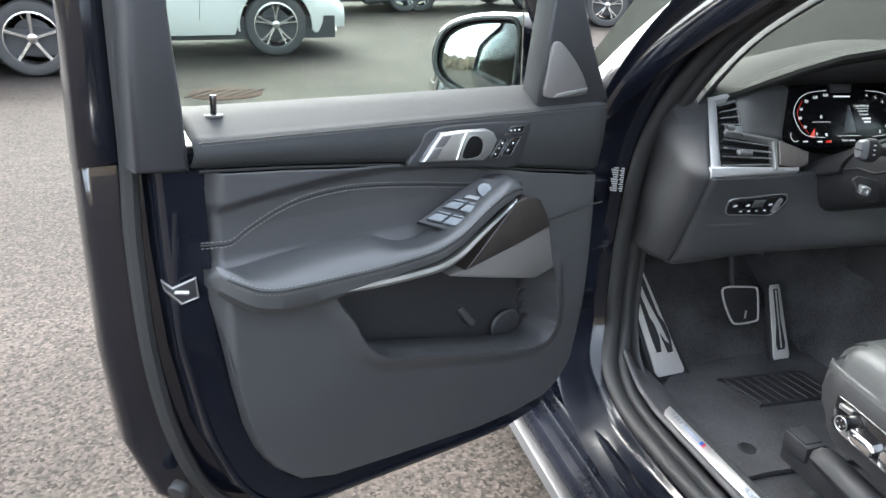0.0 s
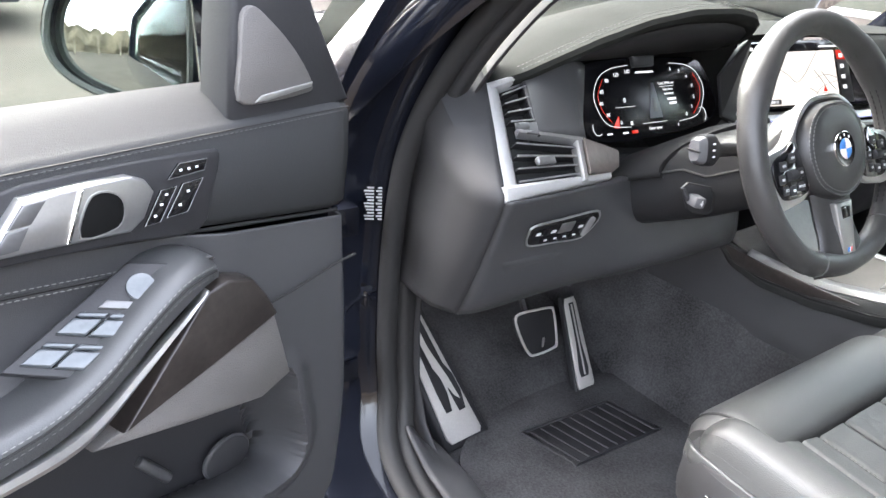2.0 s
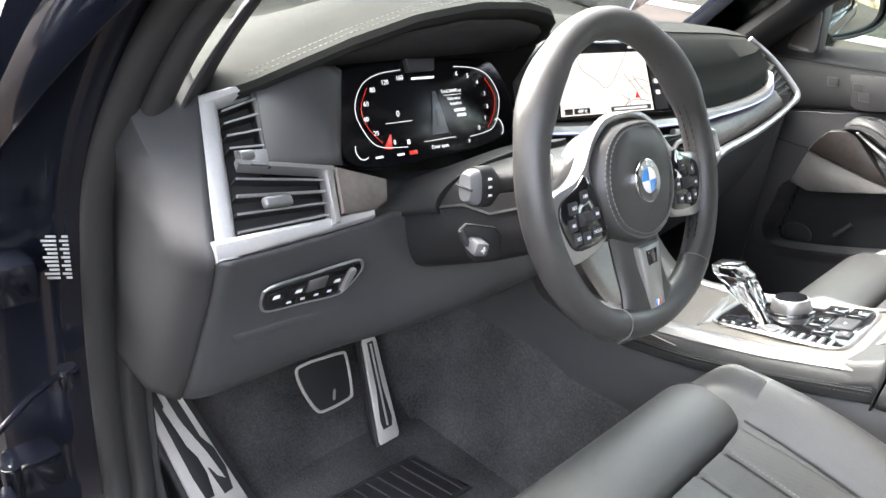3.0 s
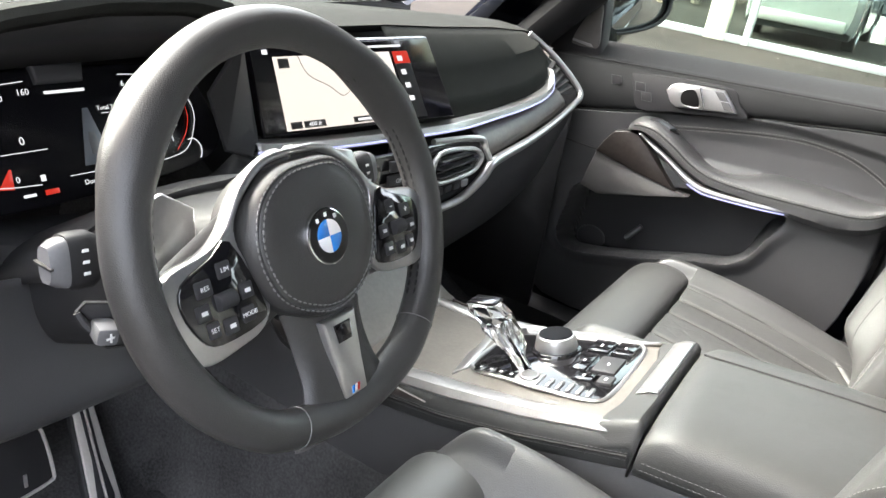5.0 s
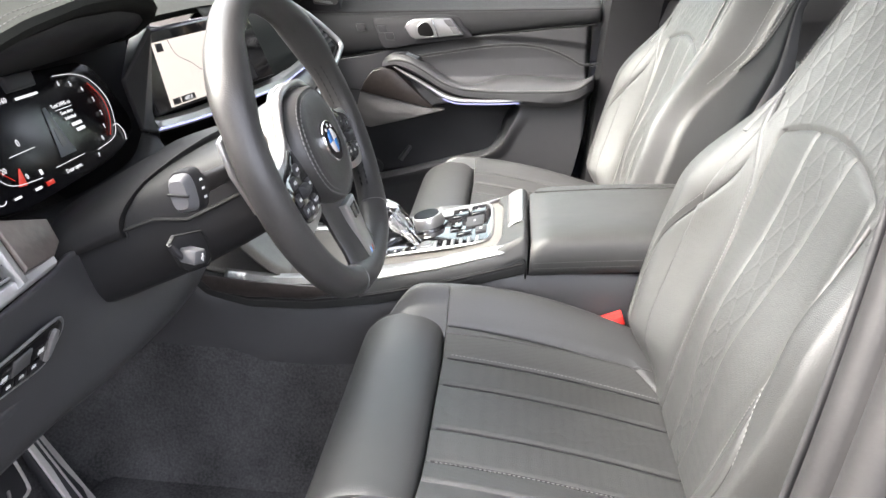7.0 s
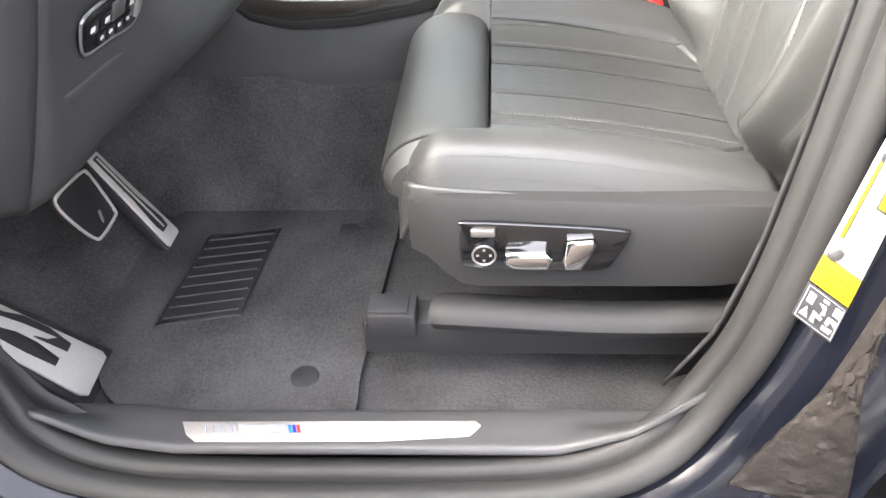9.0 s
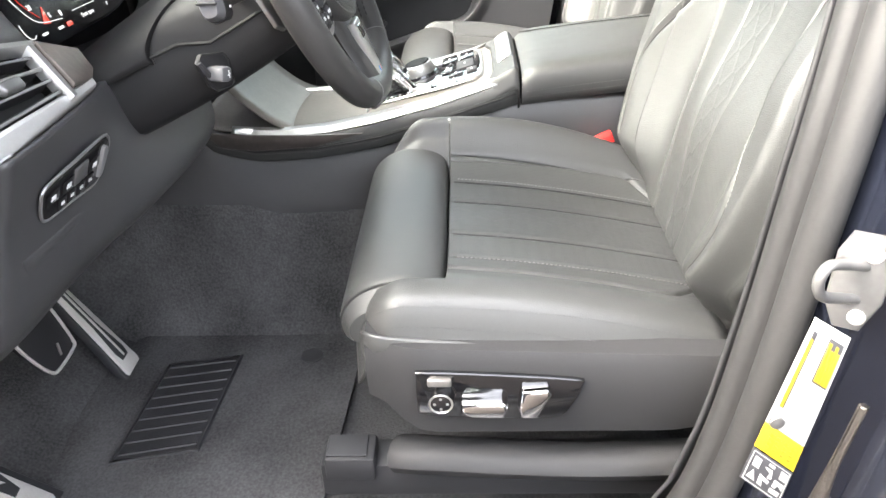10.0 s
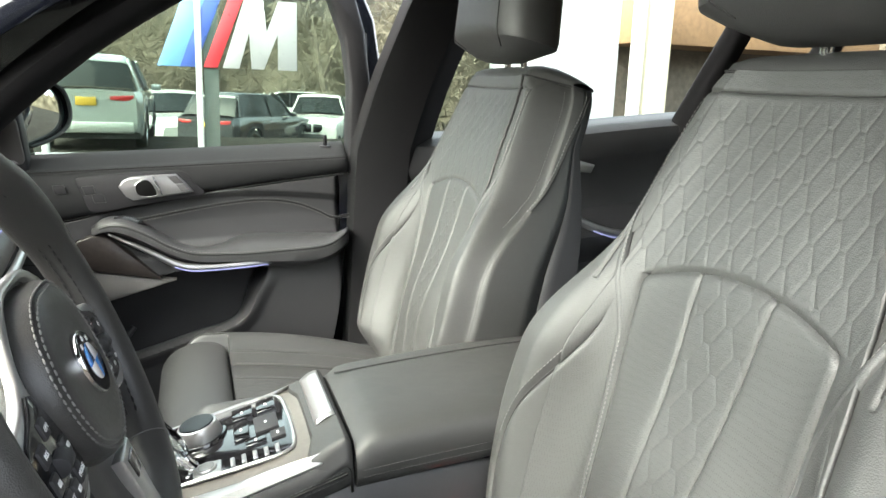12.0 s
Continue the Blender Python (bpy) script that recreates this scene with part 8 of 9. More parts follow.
# selector lever: silver neck, crystal head
lever = part("selector_neck", tube(smooth_line([on_console(-0.036, 0.020, 0.003), on_console(-0.037, 0.028, 0.022), on_console(-0.038, 0.040, 0.044), on_console(-0.038, 0.050, 0.062)], 5), [0.013, 0.012, 0.0115, 0.011, 0.011, 0.011, 0.011, 0.0115, 0.012, 0.0125, 0.013, 0.0135, 0.014, 0.0145, 0.015, 0.015], 12), CHROME, console, "silver gear selector with a faceted crystal head")
rows = []
rng = random.Random(7)
for f, w, d in ((0.0, 0.010, 0.012), (0.18, 0.017, 0.021), (0.45, 0.020, 0.028), (0.75, 0.020, 0.031), (0.92, 0.016, 0.026), (1.0, 0.008, 0.014)):
    c = on_console(-0.036, 0.026 + 0.046 * f, 0.024 + 0.068 * f)
    rows.append([c + KX * (w * math.cos(q * math.pi / 4 + (0.39 if int(f * 10) % 2 else 0))) + KY * (d * math.sin(q * math.pi / 4 + (0.39 if int(f * 10) % 2 else 0))) for q in range(8)])
part("crystal_head", skin(rows, closed=True, ends=True), CRYSTAL, lever, "clear faceted crystal head", shade=False)
part("lever_cap", plate([on_console(-0.036 + a, 0.066 + b, 0.089) for a, b in ((-0.013, 0.020), (0.013, 0.020), (0.013, -0.018), (-0.013, -0.018))], KN, 0.004, 0.003), GLOSSBLACK, lever)
part("cup_tray_lid", plate([on_console(a, b, 0.001) for a, b in ((-0.085, 0.095), (0.030, 0.120), (0.060, 0.112), (0.030, 0.100), (-0.06, 0.085))], KN, 0.004, 0.0015), SATIN, console, "silver tray cover")
# leather corner and silver bar before the armrest
def lip_z(x, y):
    f = max(0.0, (-0.165 - y) / 0.070)
    return top_z(y) + 0.0035 + 0.011 * ease(0, 1, f) ** 1.5


rows = []
for u in np.linspace(-1, 1, 61):
    x = 0.1243 * u
    m = abs(x)
    y0 = -0.188 - 0.008 * ease(0.100, 0.060, m)
    down = 0.030 * (1 - ease(0, 0.020, 0.1243 - m)) ** 2.2
    row = [Vector((x, y0 + 0.004, lip_z(x, y0) - 0.010 - down))]
    for y in np.linspace(y0, -0.231, 10):
        row.append(Vector((x, y, lip_z(x, y) - down - 0.004 * ease(-0.226, -0.231, y))))
    row.append(Vector((x, -0.2345, lip_z(x, -0.231) - down - 0.010)))
    row.append(Vector((x, -0.2350, lip_z(x, -0.231) - down - 0.035)))
    rows.append(row)
part("console_lip", skin(rows), LEATHER, console, "black leather corner behind the control panel", solid=0.003)
part("rear_bar", skin([[Vector((x, y, lip_z(x, y) + 0.0010 + 0.0030 * math.sin(math.pi * (y + 0.202) / -0.024))) for y in np.linspace(-0.202, -0.226, 9)] for x in np.linspace(-0.046, 0.104, 14)]), SATIN, console, "silver bar before the armrest", solid=0.002)

armbox = thing("storage_box", (0, -0.45, 0.50), "black leather centre armrest box with twin stitching", "storage box")
rows = []
for y in np.linspace(-0.238, -0.70, 30):
    f = (-0.238 - y) / 0.462
    z = 0.898 + 0.014 * math.sin(math.pi * f * 0.8) + 0.02 * f
    e = 0.014 * (1 - ease(0, 0.06, f)) ** 2
    hw = 0.128
    rows.append([(-hw + 0.004, y, z - 0.062), (-hw - 0.001, y, z - 0.052), (-hw, y, z - 0.025 - e), (-hw + 0.010, y, z - 0.008 - e), (-hw + 0.035, y, z - e), (-0.04, y, z + 0.004 - e), (0.04, y, z + 0.004 - e), (hw - 0.035, y, z - e), (hw - 0.010, y, z - 0.008 - e), (hw, y, z - 0.025 - e), (hw + 0.001, y, z - 0.052), (hw - 0.004, y, z - 0.062)])
part("armrest_lid", skin([smooth_line(r, 3) for r in rows], closed=True, ends=True), LEATHER, armbox, "black leather armrest lid")
for s in (-1, 1):
    for off in (-0.040, -0.049):
        pts = [Vector((s * 0.1295, y, 0.898 + 0.014 * math.sin(math.pi * (-0.238 - y) / 0.462 * 0.8) + 0.02 * (-0.238 - y) / 0.462 + off)) for y in np.linspace(-0.245, -0.68, 90)]
        part("stitching", stitches(pts, 0.0055, 0.0038, 0.00045), DARKTHREAD, armbox)
part("lid_seam", tube([Vector((0.066, y, 0.9015 + 0.014 * math.sin(math.pi * (-0.238 - y) / 0.462 * 0.8) + 0.02 * (-0.238 - y) / 0.462)) for y in np.linspace(-0.245, -0.69, 30)], 0.0014, 5), SEAM, armbox)
part("box_body", block((0, -0.46, 0.68), (0.236, 0.44, 0.33), 0.012), PLASTIC, armbox)

# ---- floor, mats, pedals, sill plate ----
rows = []
for y in np.linspace(-2.3, 0.75, 60):
    row = []
    for x in np.linspace(-0.735, 0.80, 60):
        z = 0.432 + 0.62 * max(0.0, y - 0.44) ** 1.0 * 0.9
        m = abs(x)
        z += 0.36 * ease(0.22, 0.10, m) * (1.0 if y > -0.3 else 1.0) * (0.8 if y > 0.2 else 0.75)
        if x < -0.66:
            z += 0.03 * ease(-0.66, -0.735, x)
        row.append(Vector((x, y, z + 0.004 * noise.noise((x * 9, y * 9, 0)))))
    rows.append(row)
tagged(part("floor", skin(rows), CARPET), "black carpeted car floor and tunnel", "car floor", kind="structure")
floor_mat = thing("floor_mat", (-0.42, 0.25, 0.44), "black carpet floor mat with a ribbed rubber heel pad", "floor mat")
mat_shape = [(-0.676, 0.056), (-0.680, 0.14), (-0.680, 0.28), (-0.66, 0.37), (-0.58, 0.43), (-0.46, 0.455), (-0.34, 0.46), (-0.24, 0.445), (-0.195, 0.40), (-0.185, 0.22), (-0.188, 0.06), (-0.20, 0.036), (-0.32, 0.038), (-0.46, 0.045), (-0.60, 0.052)]


def mat_z(y):
    return 0.441


bm = bmesh.new()
ring = smooth_line([(x, y, 0) for x, y in mat_shape], 4, True)
top = [bm.verts.new((p.x, p.y, mat_z(p.y) + 0.006)) for p in ring]
low = [bm.verts.new((p.x - 0.003 * (1 if p.x > -0.43 else -1) * -1, p.y, mat_z(p.y) - 0.004)) for p in ring]
bm.faces.new(top)
for i in range(len(top)):
    bm.faces.new((top[i], low[i], low[(i + 1) % len(top)], top[(i + 1) % len(top)]))
bmesh.ops.recalc_face_normals(bm, faces=bm.faces)
part("mat_carpet", bm, CARPET, floor_mat)
HP = [Vector((-0.513, 0.371, 0)), Vector((-0.290, 0.360, 0)), Vector((-0.268, 0.239, 0)), Vector((-0.486, 0.248, 0))]


def on_pad(s, t, h=0.0):
    p = HP[0] * (1 - s) * (1 - t) + HP[1] * s * (1 - t) + HP[2] * s * t + HP[3] * (1 - s) * t
    return Vector((p.x, p.y, mat_z(p.y) + 0.006 + h))


pad = part("heel_pad", plate([on_pad(q.x, q.y) for q in smooth_line([(0.03, 0.0, 0), (0.5, 0, 0), (0.97, 0.0, 0), (1, 0.1, 0), (1, 0.9, 0), (0.97, 1, 0), (0.5, 1, 0), (0.03, 1, 0), (0, 0.9, 0), (0, 0.1, 0)], 2, True)], (0, 0, 1), 0.003, 0.001), RIBMAT, floor_mat, "ribbed black rubber heel pad")
for k in range(9):
    s = 0.06 + 0.11 * k
    part("rib", tube([on_pad(s, 0.06, 0.0035), on_pad(s, 0.94, 0.0035)], 0.0022, 6), RIBMAT, pad)
part("pad_rim", tube([on_pad(q[0], q[1], 0.003) for q in ((0.01, 0.02), (0.99, 0.02), (0.99, 0.98), (0.01, 0.98))], 0.003, 6, True), RIBMAT, pad)
for c in ((-0.609, 0.127), (-0.268, 0.119)):
    part("mat_clip", rod((c[0], c[1], 0.444), (c[0], c[1], 0.4485), 0.021, 0.019, 28, 0.001), DARKTRIM, floor_mat, "round mat fastener")

footrest = thing("footrest", (-0.655, 0.45, 0.45), "brushed steel footrest plate with dark rubber strips", "footrest")
FA, FB, FC, FD = Vector((-0.700, 0.560, 0.690)), Vector((-0.654, 0.575, 0.698)), Vector((-0.574, 0.417, 0.450)), Vector((-0.655, 0.412, 0.448))


def on_rest(s, t, h=0.0):
    n = (FB - FA).cross(FD - FA).normalized()
    n = -n if n.y > 0 else n
    return FA * (1 - s) * (1 - t) + FB * s * (1 - t) + FC * s * t + FD * (1 - s) * t + n * h


RN = on_rest(0, 0, 1) - on_rest(0, 0, 0)
part("rest_body", plate([on_rest(-0.25, -0.05, -0.02), on_rest(1.3, -0.05, -0.02), on_rest(1.2, 1.05, -0.02), on_rest(-0.1, 1.05, -0.02)], RN, 0.02, 0.006), DARKTRIM, footrest)
restplate = part("rest_plate", plate([on_rest(0.0, 0.02), on_rest(1.0, 0.0), on_rest(1.0, 0.97), on_rest(0.92, 1.0), on_rest(0.08, 1.0), on_rest(0.0, 0.96)], RN, 0.004, 0.0015), PEDALSTEEL, footrest, "brushed steel plate")
for s0, s1, t0, t1, bulge in ((0.22, 0.44, -0.02, 0.72, 0.1), (0.60, 0.84, -0.02, 0.74, 0.12)):
    part("rubber_strip", plate([on_rest(s0, t0, 0.0042), on_rest(s1, t0, 0.0042), on_rest(s1, 0.50, 0.0042), on_rest(s1 + bulge, 0.58, 0.0042), on_rest(s1 + bulge, t1 - 0.04, 0.0042), on_rest(s1, t1 + 0.08, 0.0042), on_rest(s0 + 0.04, t1 + 0.08, 0.0042), on_rest(s0, t1 - 0.06, 0.0042)], RN, 0.0012, 0.0005), DARKTRIM, restplate)

pedal = thing("accelerator_pedal", (-0.30, 0.40, 0.44), "steel-faced accelerator pedal with a rubber strip", "pedal")
PA, PB = Vector((-0.262, 0.535, 0.598)), Vector((-0.296, 0.418, 0.448))
px_, pn = Vector((1, 0.02, 0)).normalized(), (PB - PA).cross(Vector((1, 0, 0))).normalized()
pn = -pn if pn.y > 0 else pn


def on_pedal(s, t, h=0.0):
    return PA.lerp(PB, t) + px_ * (s * (0.016 + 0.008 * t)) + pn * h


part("pedal_arm", plate([on_pedal(-1.2, -0.03, -0.014), on_pedal(1.2, -0.03, -0.014), on_pedal(1.3, 1.25, -0.014), on_pedal(-1.3, 1.25, -0.014)], pn, 0.014, 0.004), DARKTRIM, pedal)
face = part("pedal_face", plate([on_pedal(-0.8, 0.0), on_pedal(0.8, 0.0), on_pedal(1, 0.06), on_pedal(1, 0.97), on_pedal(0.85, 1.0), on_pedal(-0.85, 1.0), on_pedal(-1, 0.97), on_pedal(-1, 0.06)], pn, 0.004, 0.0015), PEDALSTEEL, pedal, "brushed steel pedal face")
part("rubber_strip", plate([on_pedal(-0.42, 0.06, 0.0042), on_pedal(0.42, 0.06, 0.0042), on_pedal(0.36, 0.5, 0.0042), on_pedal(0.62, 0.8, 0.0042), on_pedal(0.45, 0.88, 0.0042), on_pedal(-0.45, 0.88, 0.0042), on_pedal(-0.62, 0.8, 0.0042), on_pedal(-0.36, 0.5, 0.0042)], pn, 0.001, 0.0004), DARKTRIM, face)
part("pedal_line", tube([on_pedal(0, 0.08, 0.0055), on_pedal(0, 0.86, 0.0055)], 0.0022, 6), STEEL, face)
brake = thing("brake_pedal", (-0.40, 0.50, 0.53), "brake pedal with a dark rubber pad and steel rim", "pedal")
BP = [Vector(q) for q in ((-0.456, 0.495, 0.622), (-0.440, 0.497, 0.629), (-0.40, 0.499, 0.625), (-0.360, 0.502, 0.618), (-0.347, 0.501, 0.606), (-0.345, 0.484, 0.545), (-0.354, 0.480, 0.533), (-0.405, 0.478, 0.532), (-0.424, 0.480, 0.541), (-0.447, 0.487, 0.585))]
bn = Vector((0.1, -0.95, 0.28)).normalized()
bp = part("pedal_pad", plate([p for q in [BP] for p in q], bn, 0.010, 0.003), DARKTRIM, brake)
part("pedal_rim", tube(smooth_line([p + bn * 0.010 for p in BP], 3, True), 0.0028, 6, True), PEDALSTEEL, brake)
part("pedal_mark", block(Vector((-0.385, 0.480, 0.555)) + bn * 0.008, (0.005, 0.003, 0.022), 0.001), STEEL, brake)
part("pedal_arm", tube([(-0.395, 0.50, 0.575), (-0.375, 0.56, 0.62), (-0.37, 0.60, 0.74)], 0.010, 8), DARKTRIM, brake)

sill = thing("sill_trim", (-0.71, 0.0, 0.46), "dark plastic door sill trim with a lettered metal strip", "door sill")
rows = []
for y in np.linspace(0.40, -0.36, 40):
    z = along([-0.36, -0.28, -0.2, 0.25, 0.33, 0.40], [0.60, 0.525, 0.492, 0.484, 0.500, 0.545], y)
    zi = min(z, 0.494)
    rows.append([(-0.762, y, z - 0.006), (-0.757, y, z + 0.001), (-0.742, y, 0.7 * z + 0.3 * zi + 0.002), (-0.722, y, zi + 0.003), (-0.706, y, zi + 0.001), (-0.698, y, zi - 0.008), (-0.694, y, 0.430)])
part("sill_cover", skin([smooth_line(r, 3) for r in rows]), PLASTIC, sill, solid=0.003)
SP = [(-0.724, 0.246), (-0.722, -0.106), (-0.728, -0.112), (-0.748, -0.094), (-0.752, 0.222), (-0.742, 0.236)]
stripob = part("sill_strip", plate([(x, y, 0.4875 + (0.006 if y < -0.1 else 0)) for x, y in SP], (0, 0, 1), 0.003, 0.0008), STEEL, sill, "brushed metal sill strip")
def on_strip(a, b, h=0.0):
    return (-0.724 - 0.027 * a + 0.002 * b, 0.243 - 0.345 * b, 0.4935 + h + 0.0045 * b)


def strip_mark(b0, b1, mat, a0=0.30, a1=0.72, slant=0.012):
    part("strip_mark", plate([on_strip(a0, b0), on_strip(a0, b1), on_strip(a1, b1 + slant), on_strip(a1, b0 + slant)], (0, 0, 1), 0.0006, 0.0001), mat, stripob)


GREYMARK = surface("grey_mark", (0.30, 0.33, 0.38), 0.5, grain=200, var=0.1, wide=20)
for k in range(4):
    strip_mark(0.08 + 0.03 * k, 0.088 + 0.03 * k, GREYMARK)
strip_mark(0.20, 0.36, GREYMARK)
for k in range(5):
    strip_mark(0.78 + 0.035 * k, 0.805 + 0.035 * k, GREYMARK)
for k, m in enumerate((ENAMELBLUE, surface("dark_blue", (0.03, 0.03, 0.25), 0.4), REDPLASTIC)):
    strip_mark(0.372 + 0.014 * k, 0.384 + 0.014 * k, m)
# kick panel before the footrest
rows = []
for z in np.linspace(0.46, 0.84, 12):
    y0 = along([0.46, 0.52, 0.60, 0.72, 0.88], [0.32, 0.40, 0.432, 0.440, 0.432], z)
    rows.append([(-0.716, y0, z), (-0.722, y0 + 0.03, z), (-0.725, y0 + 0.12, z), (-0.72, 0.70, z)])
tagged(part("kick_panel", skin(rows), DARKTRIM, solid=0.003), "dark plastic kick panel beside the footrest", "kick panel", kind="structure")
rows = [[(x, 0.74 + 0.02 * f, 0.42 + 0.7 * f) for f in np.linspace(0, 1, 5)] for x in np.linspace(-0.74, 0.8, 9)]
tagged(part("bulkhead", skin(rows), DARKTRIM), "dark bulkhead behind the pedals", "bulkhead", kind="structure")

# ---- the yard: parked cars, showroom front, trees ----
WHITEPAINT = surface("white_car_paint", (0.47, 0.46, 0.44), 0.18, grain=300, var=0.03, wide=2, coat=1.0)
SILVERPAINT = surface("silver_car_paint", (0.36, 0.375, 0.37), 0.22, metal=0.3, grain=300, var=0.05, wide=2, coat=1.0)
GREYPAINT = surface("dark_car_paint", (0.030, 0.032, 0.036), 0.18, grain=300, var=0.15, wide=2, coat=1.0)
CARGLASS = surface("dark_car_glass", (0.010, 0.012, 0.012), 0.06, grain=50, var=0.2, wide=3, spec=0.22)
TYRE = surface("tyre_rubber", (0.032, 0.031, 0.031), 0.8, grain=120, bump=0.3, var=0.2, wide=9)
ALLOY = surface("alloy_rim", (0.60, 0.60, 0.60), 0.25, metal=1.0, grain=120, var=0.06, wide=12)
LAMPGLASS = surface("lamp_glass", (0.42, 0.44, 0.45), 0.08, grain=60, var=0.25, wide=14, coat=1.0)
REDLAMP = surface("red_lamp_glass", (0.35, 0.02, 0.02), 0.10, grain=60, var=0.2, wide=14, coat=1.0)
AMBER = surface("amber_reflector", (0.65, 0.16, 0.02), 0.2, grain=60, var=0.1, wide=14)
PLATE = surface("plate_yellow", (0.60, 0.36, 0.05), 0.4, grain=60, var=0.1, wide=14)



def add_wheel(car, T, x, y, r, twin):
    """A wheel: tyre, rim disc and spokes; y is the outer face."""
    s = 1 if y > 0 else -1

    def W(rad, ang, d):
        return T(x + rad * math.cos(ang), y - s * d, r + rad * math.sin(ang))

    prof = [(0.66, 0.20), (0.70, 0.0), (0.80, -0.012), (0.93, 0.0), (0.99, 0.03), (1.0, 0.10), (0.99, 0.20)]
    rows = [[W(r * p, a, d) for p, d in prof] for a in np.linspace(0, 2 * math.pi, 36, endpoint=False)]
    wheel = part("tyre", skin(rows, loop=True), TYRE, car, "black rubber tyre")
    rows = [[W(r * p, a, d) for p, d in ((0.70, 0.002), (0.665, 0.0), (0.64, 0.02), (0.62, 0.12))] for a in np.linspace(0, 2 * math.pi, 36, endpoint=False)]
    part("rim", skin(rows, loop=True), ALLOY, wheel)
    part("brake_disc", plate([W(r * 0.50, a, 0.11) for a in np.linspace(0, 2 * math.pi, 24, endpoint=False)], T(0, s, 0) - T(0, 0, 0), 0.004, 0.001), DARKTRIM, wheel)
    part("hub", plate([W(r * 0.13, a, 0.03) for a in np.linspace(0, 2 * math.pi, 16, endpoint=False)], T(0, s, 0) - T(0, 0, 0), 0.012, 0.004), ALLOY, wheel)
    for k in range(5):
        a0 = 2 * math.pi * k / 5 + 0.3
        for q in ((-0.16, 0.16) if twin else (0.0,)):
            wd = 0.07 if twin else 0.11
            pts = [W(r * 0.10, a0 - 0.4, 0.02), W(r * 0.40, a0 + q * 0.7 - wd * 0.8, 0.012), W(r * 0.66, a0 + q - wd * 0.6, 0.008), W(r * 0.66, a0 + q + wd * 0.6, 0.008), W(r * 0.40, a0 + q * 0.7 + wd * 0.8, 0.012), W(r * 0.10, a0 + 0.4, 0.02)]
            part("spoke", plate(pts, T(0, s, 0) - T(0, 0, 0), -0.018, 0.003), ALLOY, wheel)


def parked_car(label, at, heading, paint, suv, twin=True, plate_bar=True):
    """A parked car, its nose along the heading; at is the middle of its footprint."""
    low_z = yard_z(at[0])
    car = thing("parked_car", (at[0], at[1], low_z), label, "car", "parked cars")
    c, s = math.cos(radians(heading)), math.sin(radians(heading))

    def T(x, y, z):
        return Vector((at[0] + x * c - y * s, at[1] + x * s + y * c, z + low_z))

    ln, hw, roof = (2.40, 0.95, 1.70) if suv else (2.38, 0.92, 1.48)
    belt = 1.08 if suv else 0.98
    bonnet = 1.02 if suv else 0.88
    wf, wb, r = 1.50, -1.42, 0.375
    # body sides with wheel arches cut into the lower edge
    xs = np.linspace(-ln, ln, 81)
    rows = []
    for x in xs:
        nose = ease(0, 0.55, ln - x)
        tail = ease(0, 0.30, ln + x)
        w = hw * (0.80 + 0.20 * nose) * (0.88 + 0.12 * tail)
        top = along([-ln, -ln + 0.3, -1.3, 0.75, 1.1, 1.9, ln - 0.12, ln], [belt - 0.02 if suv else belt - 0.06, belt, belt, belt - 0.02, bonnet + 0.03, bonnet - 0.06, bonnet - 0.18, bonnet - 0.30], x)
        low = 0.27 + 0.06 * (1 - nose) + 0.08 * (1 - tail)
        for cx in (wf, wb):
            d = abs(x - cx)
            if d < 0.43:
                low = max(low, 0.375 + math.sqrt(0.43 ** 2 - d * d) * 0.98)
        mid = low + (top - low) * 0.55
        rows.append([(x, -w * 0.97, low), (x, -w, low + (mid - low) * 0.4), (x, -w * 1.005, mid), (x, -w * 0.985, top - 0.06), (x, -w * 0.93, top), (x, -w * 0.5, top + 0.02), (x, 0, top + 0.03), (x, w * 0.5, top + 0.02), (x, w * 0.93, top), (x, w * 0.985, top - 0.06), (x, w * 1.005, mid), (x, w, low + (mid - low) * 0.4), (x, w * 0.97, low)])
    body = part("body", skin([[T(*p) for p in row] for row in rows], ends=True), paint, car)
    part("underbody", block(T(0, 0, 0.34), (1, 1, 1), 0.0, Matrix.Rotation(radians(heading), 4, "Z") @ Matrix.Diagonal((2 * ln - 0.3, 2 * hw - 0.16, 0.26, 1))), DARKTRIM, car)
    for cx in (wf, wb):
        for sd in (-1, 1):
            pts = [T(cx + 0.44 * math.cos(a), sd * (hw * 0.99), 0.375 + 0.435 * math.sin(a)) for a in np.linspace(-0.15, math.pi + 0.15, 20)]
            part("arch_trim", tube(pts, 0.022 if suv else 0.012, 6), DARKTRIM if suv else paint, body)
            add_wheel(car, T, cx, sd * (hw * 0.985), r, twin)
    # glasshouse
    end = -ln + 0.18 if suv else -1.75
    sect = [(0.95, belt, 0.84, belt + 0.02), (0.15, belt, 0.84, roof - 0.10), (-0.2, belt, 0.84, roof - 0.01), (-1.0, belt, 0.84, roof), (end + 0.45, belt, 0.82, roof - 0.05), (end, belt, 0.80, belt + 0.03)]
    cols = []
    for x, b, w, t in sect:
        f = (t - b) / max(0.01, roof - b)
        wt = w - 0.20 * f
        cols.append([(x, -w * hw / 0.92, b - 0.01), (x, -wt * hw / 0.92, t - 0.02), (x, -wt * 0.85 * hw / 0.92, t + 0.01), (x, 0, t + 0.03), (x, wt * 0.85 * hw / 0.92, t + 0.01), (x, wt * hw / 0.92, t - 0.02), (x, w * hw / 0.92, b - 0.01)])
    cols = [list(q) for q in zip(*[smooth_line(q, 5) for q in zip(*cols)])]
    part("windows", skin([[T(*p) for p in row] for row in cols]), CARGLASS, car, "dark tinted windows")
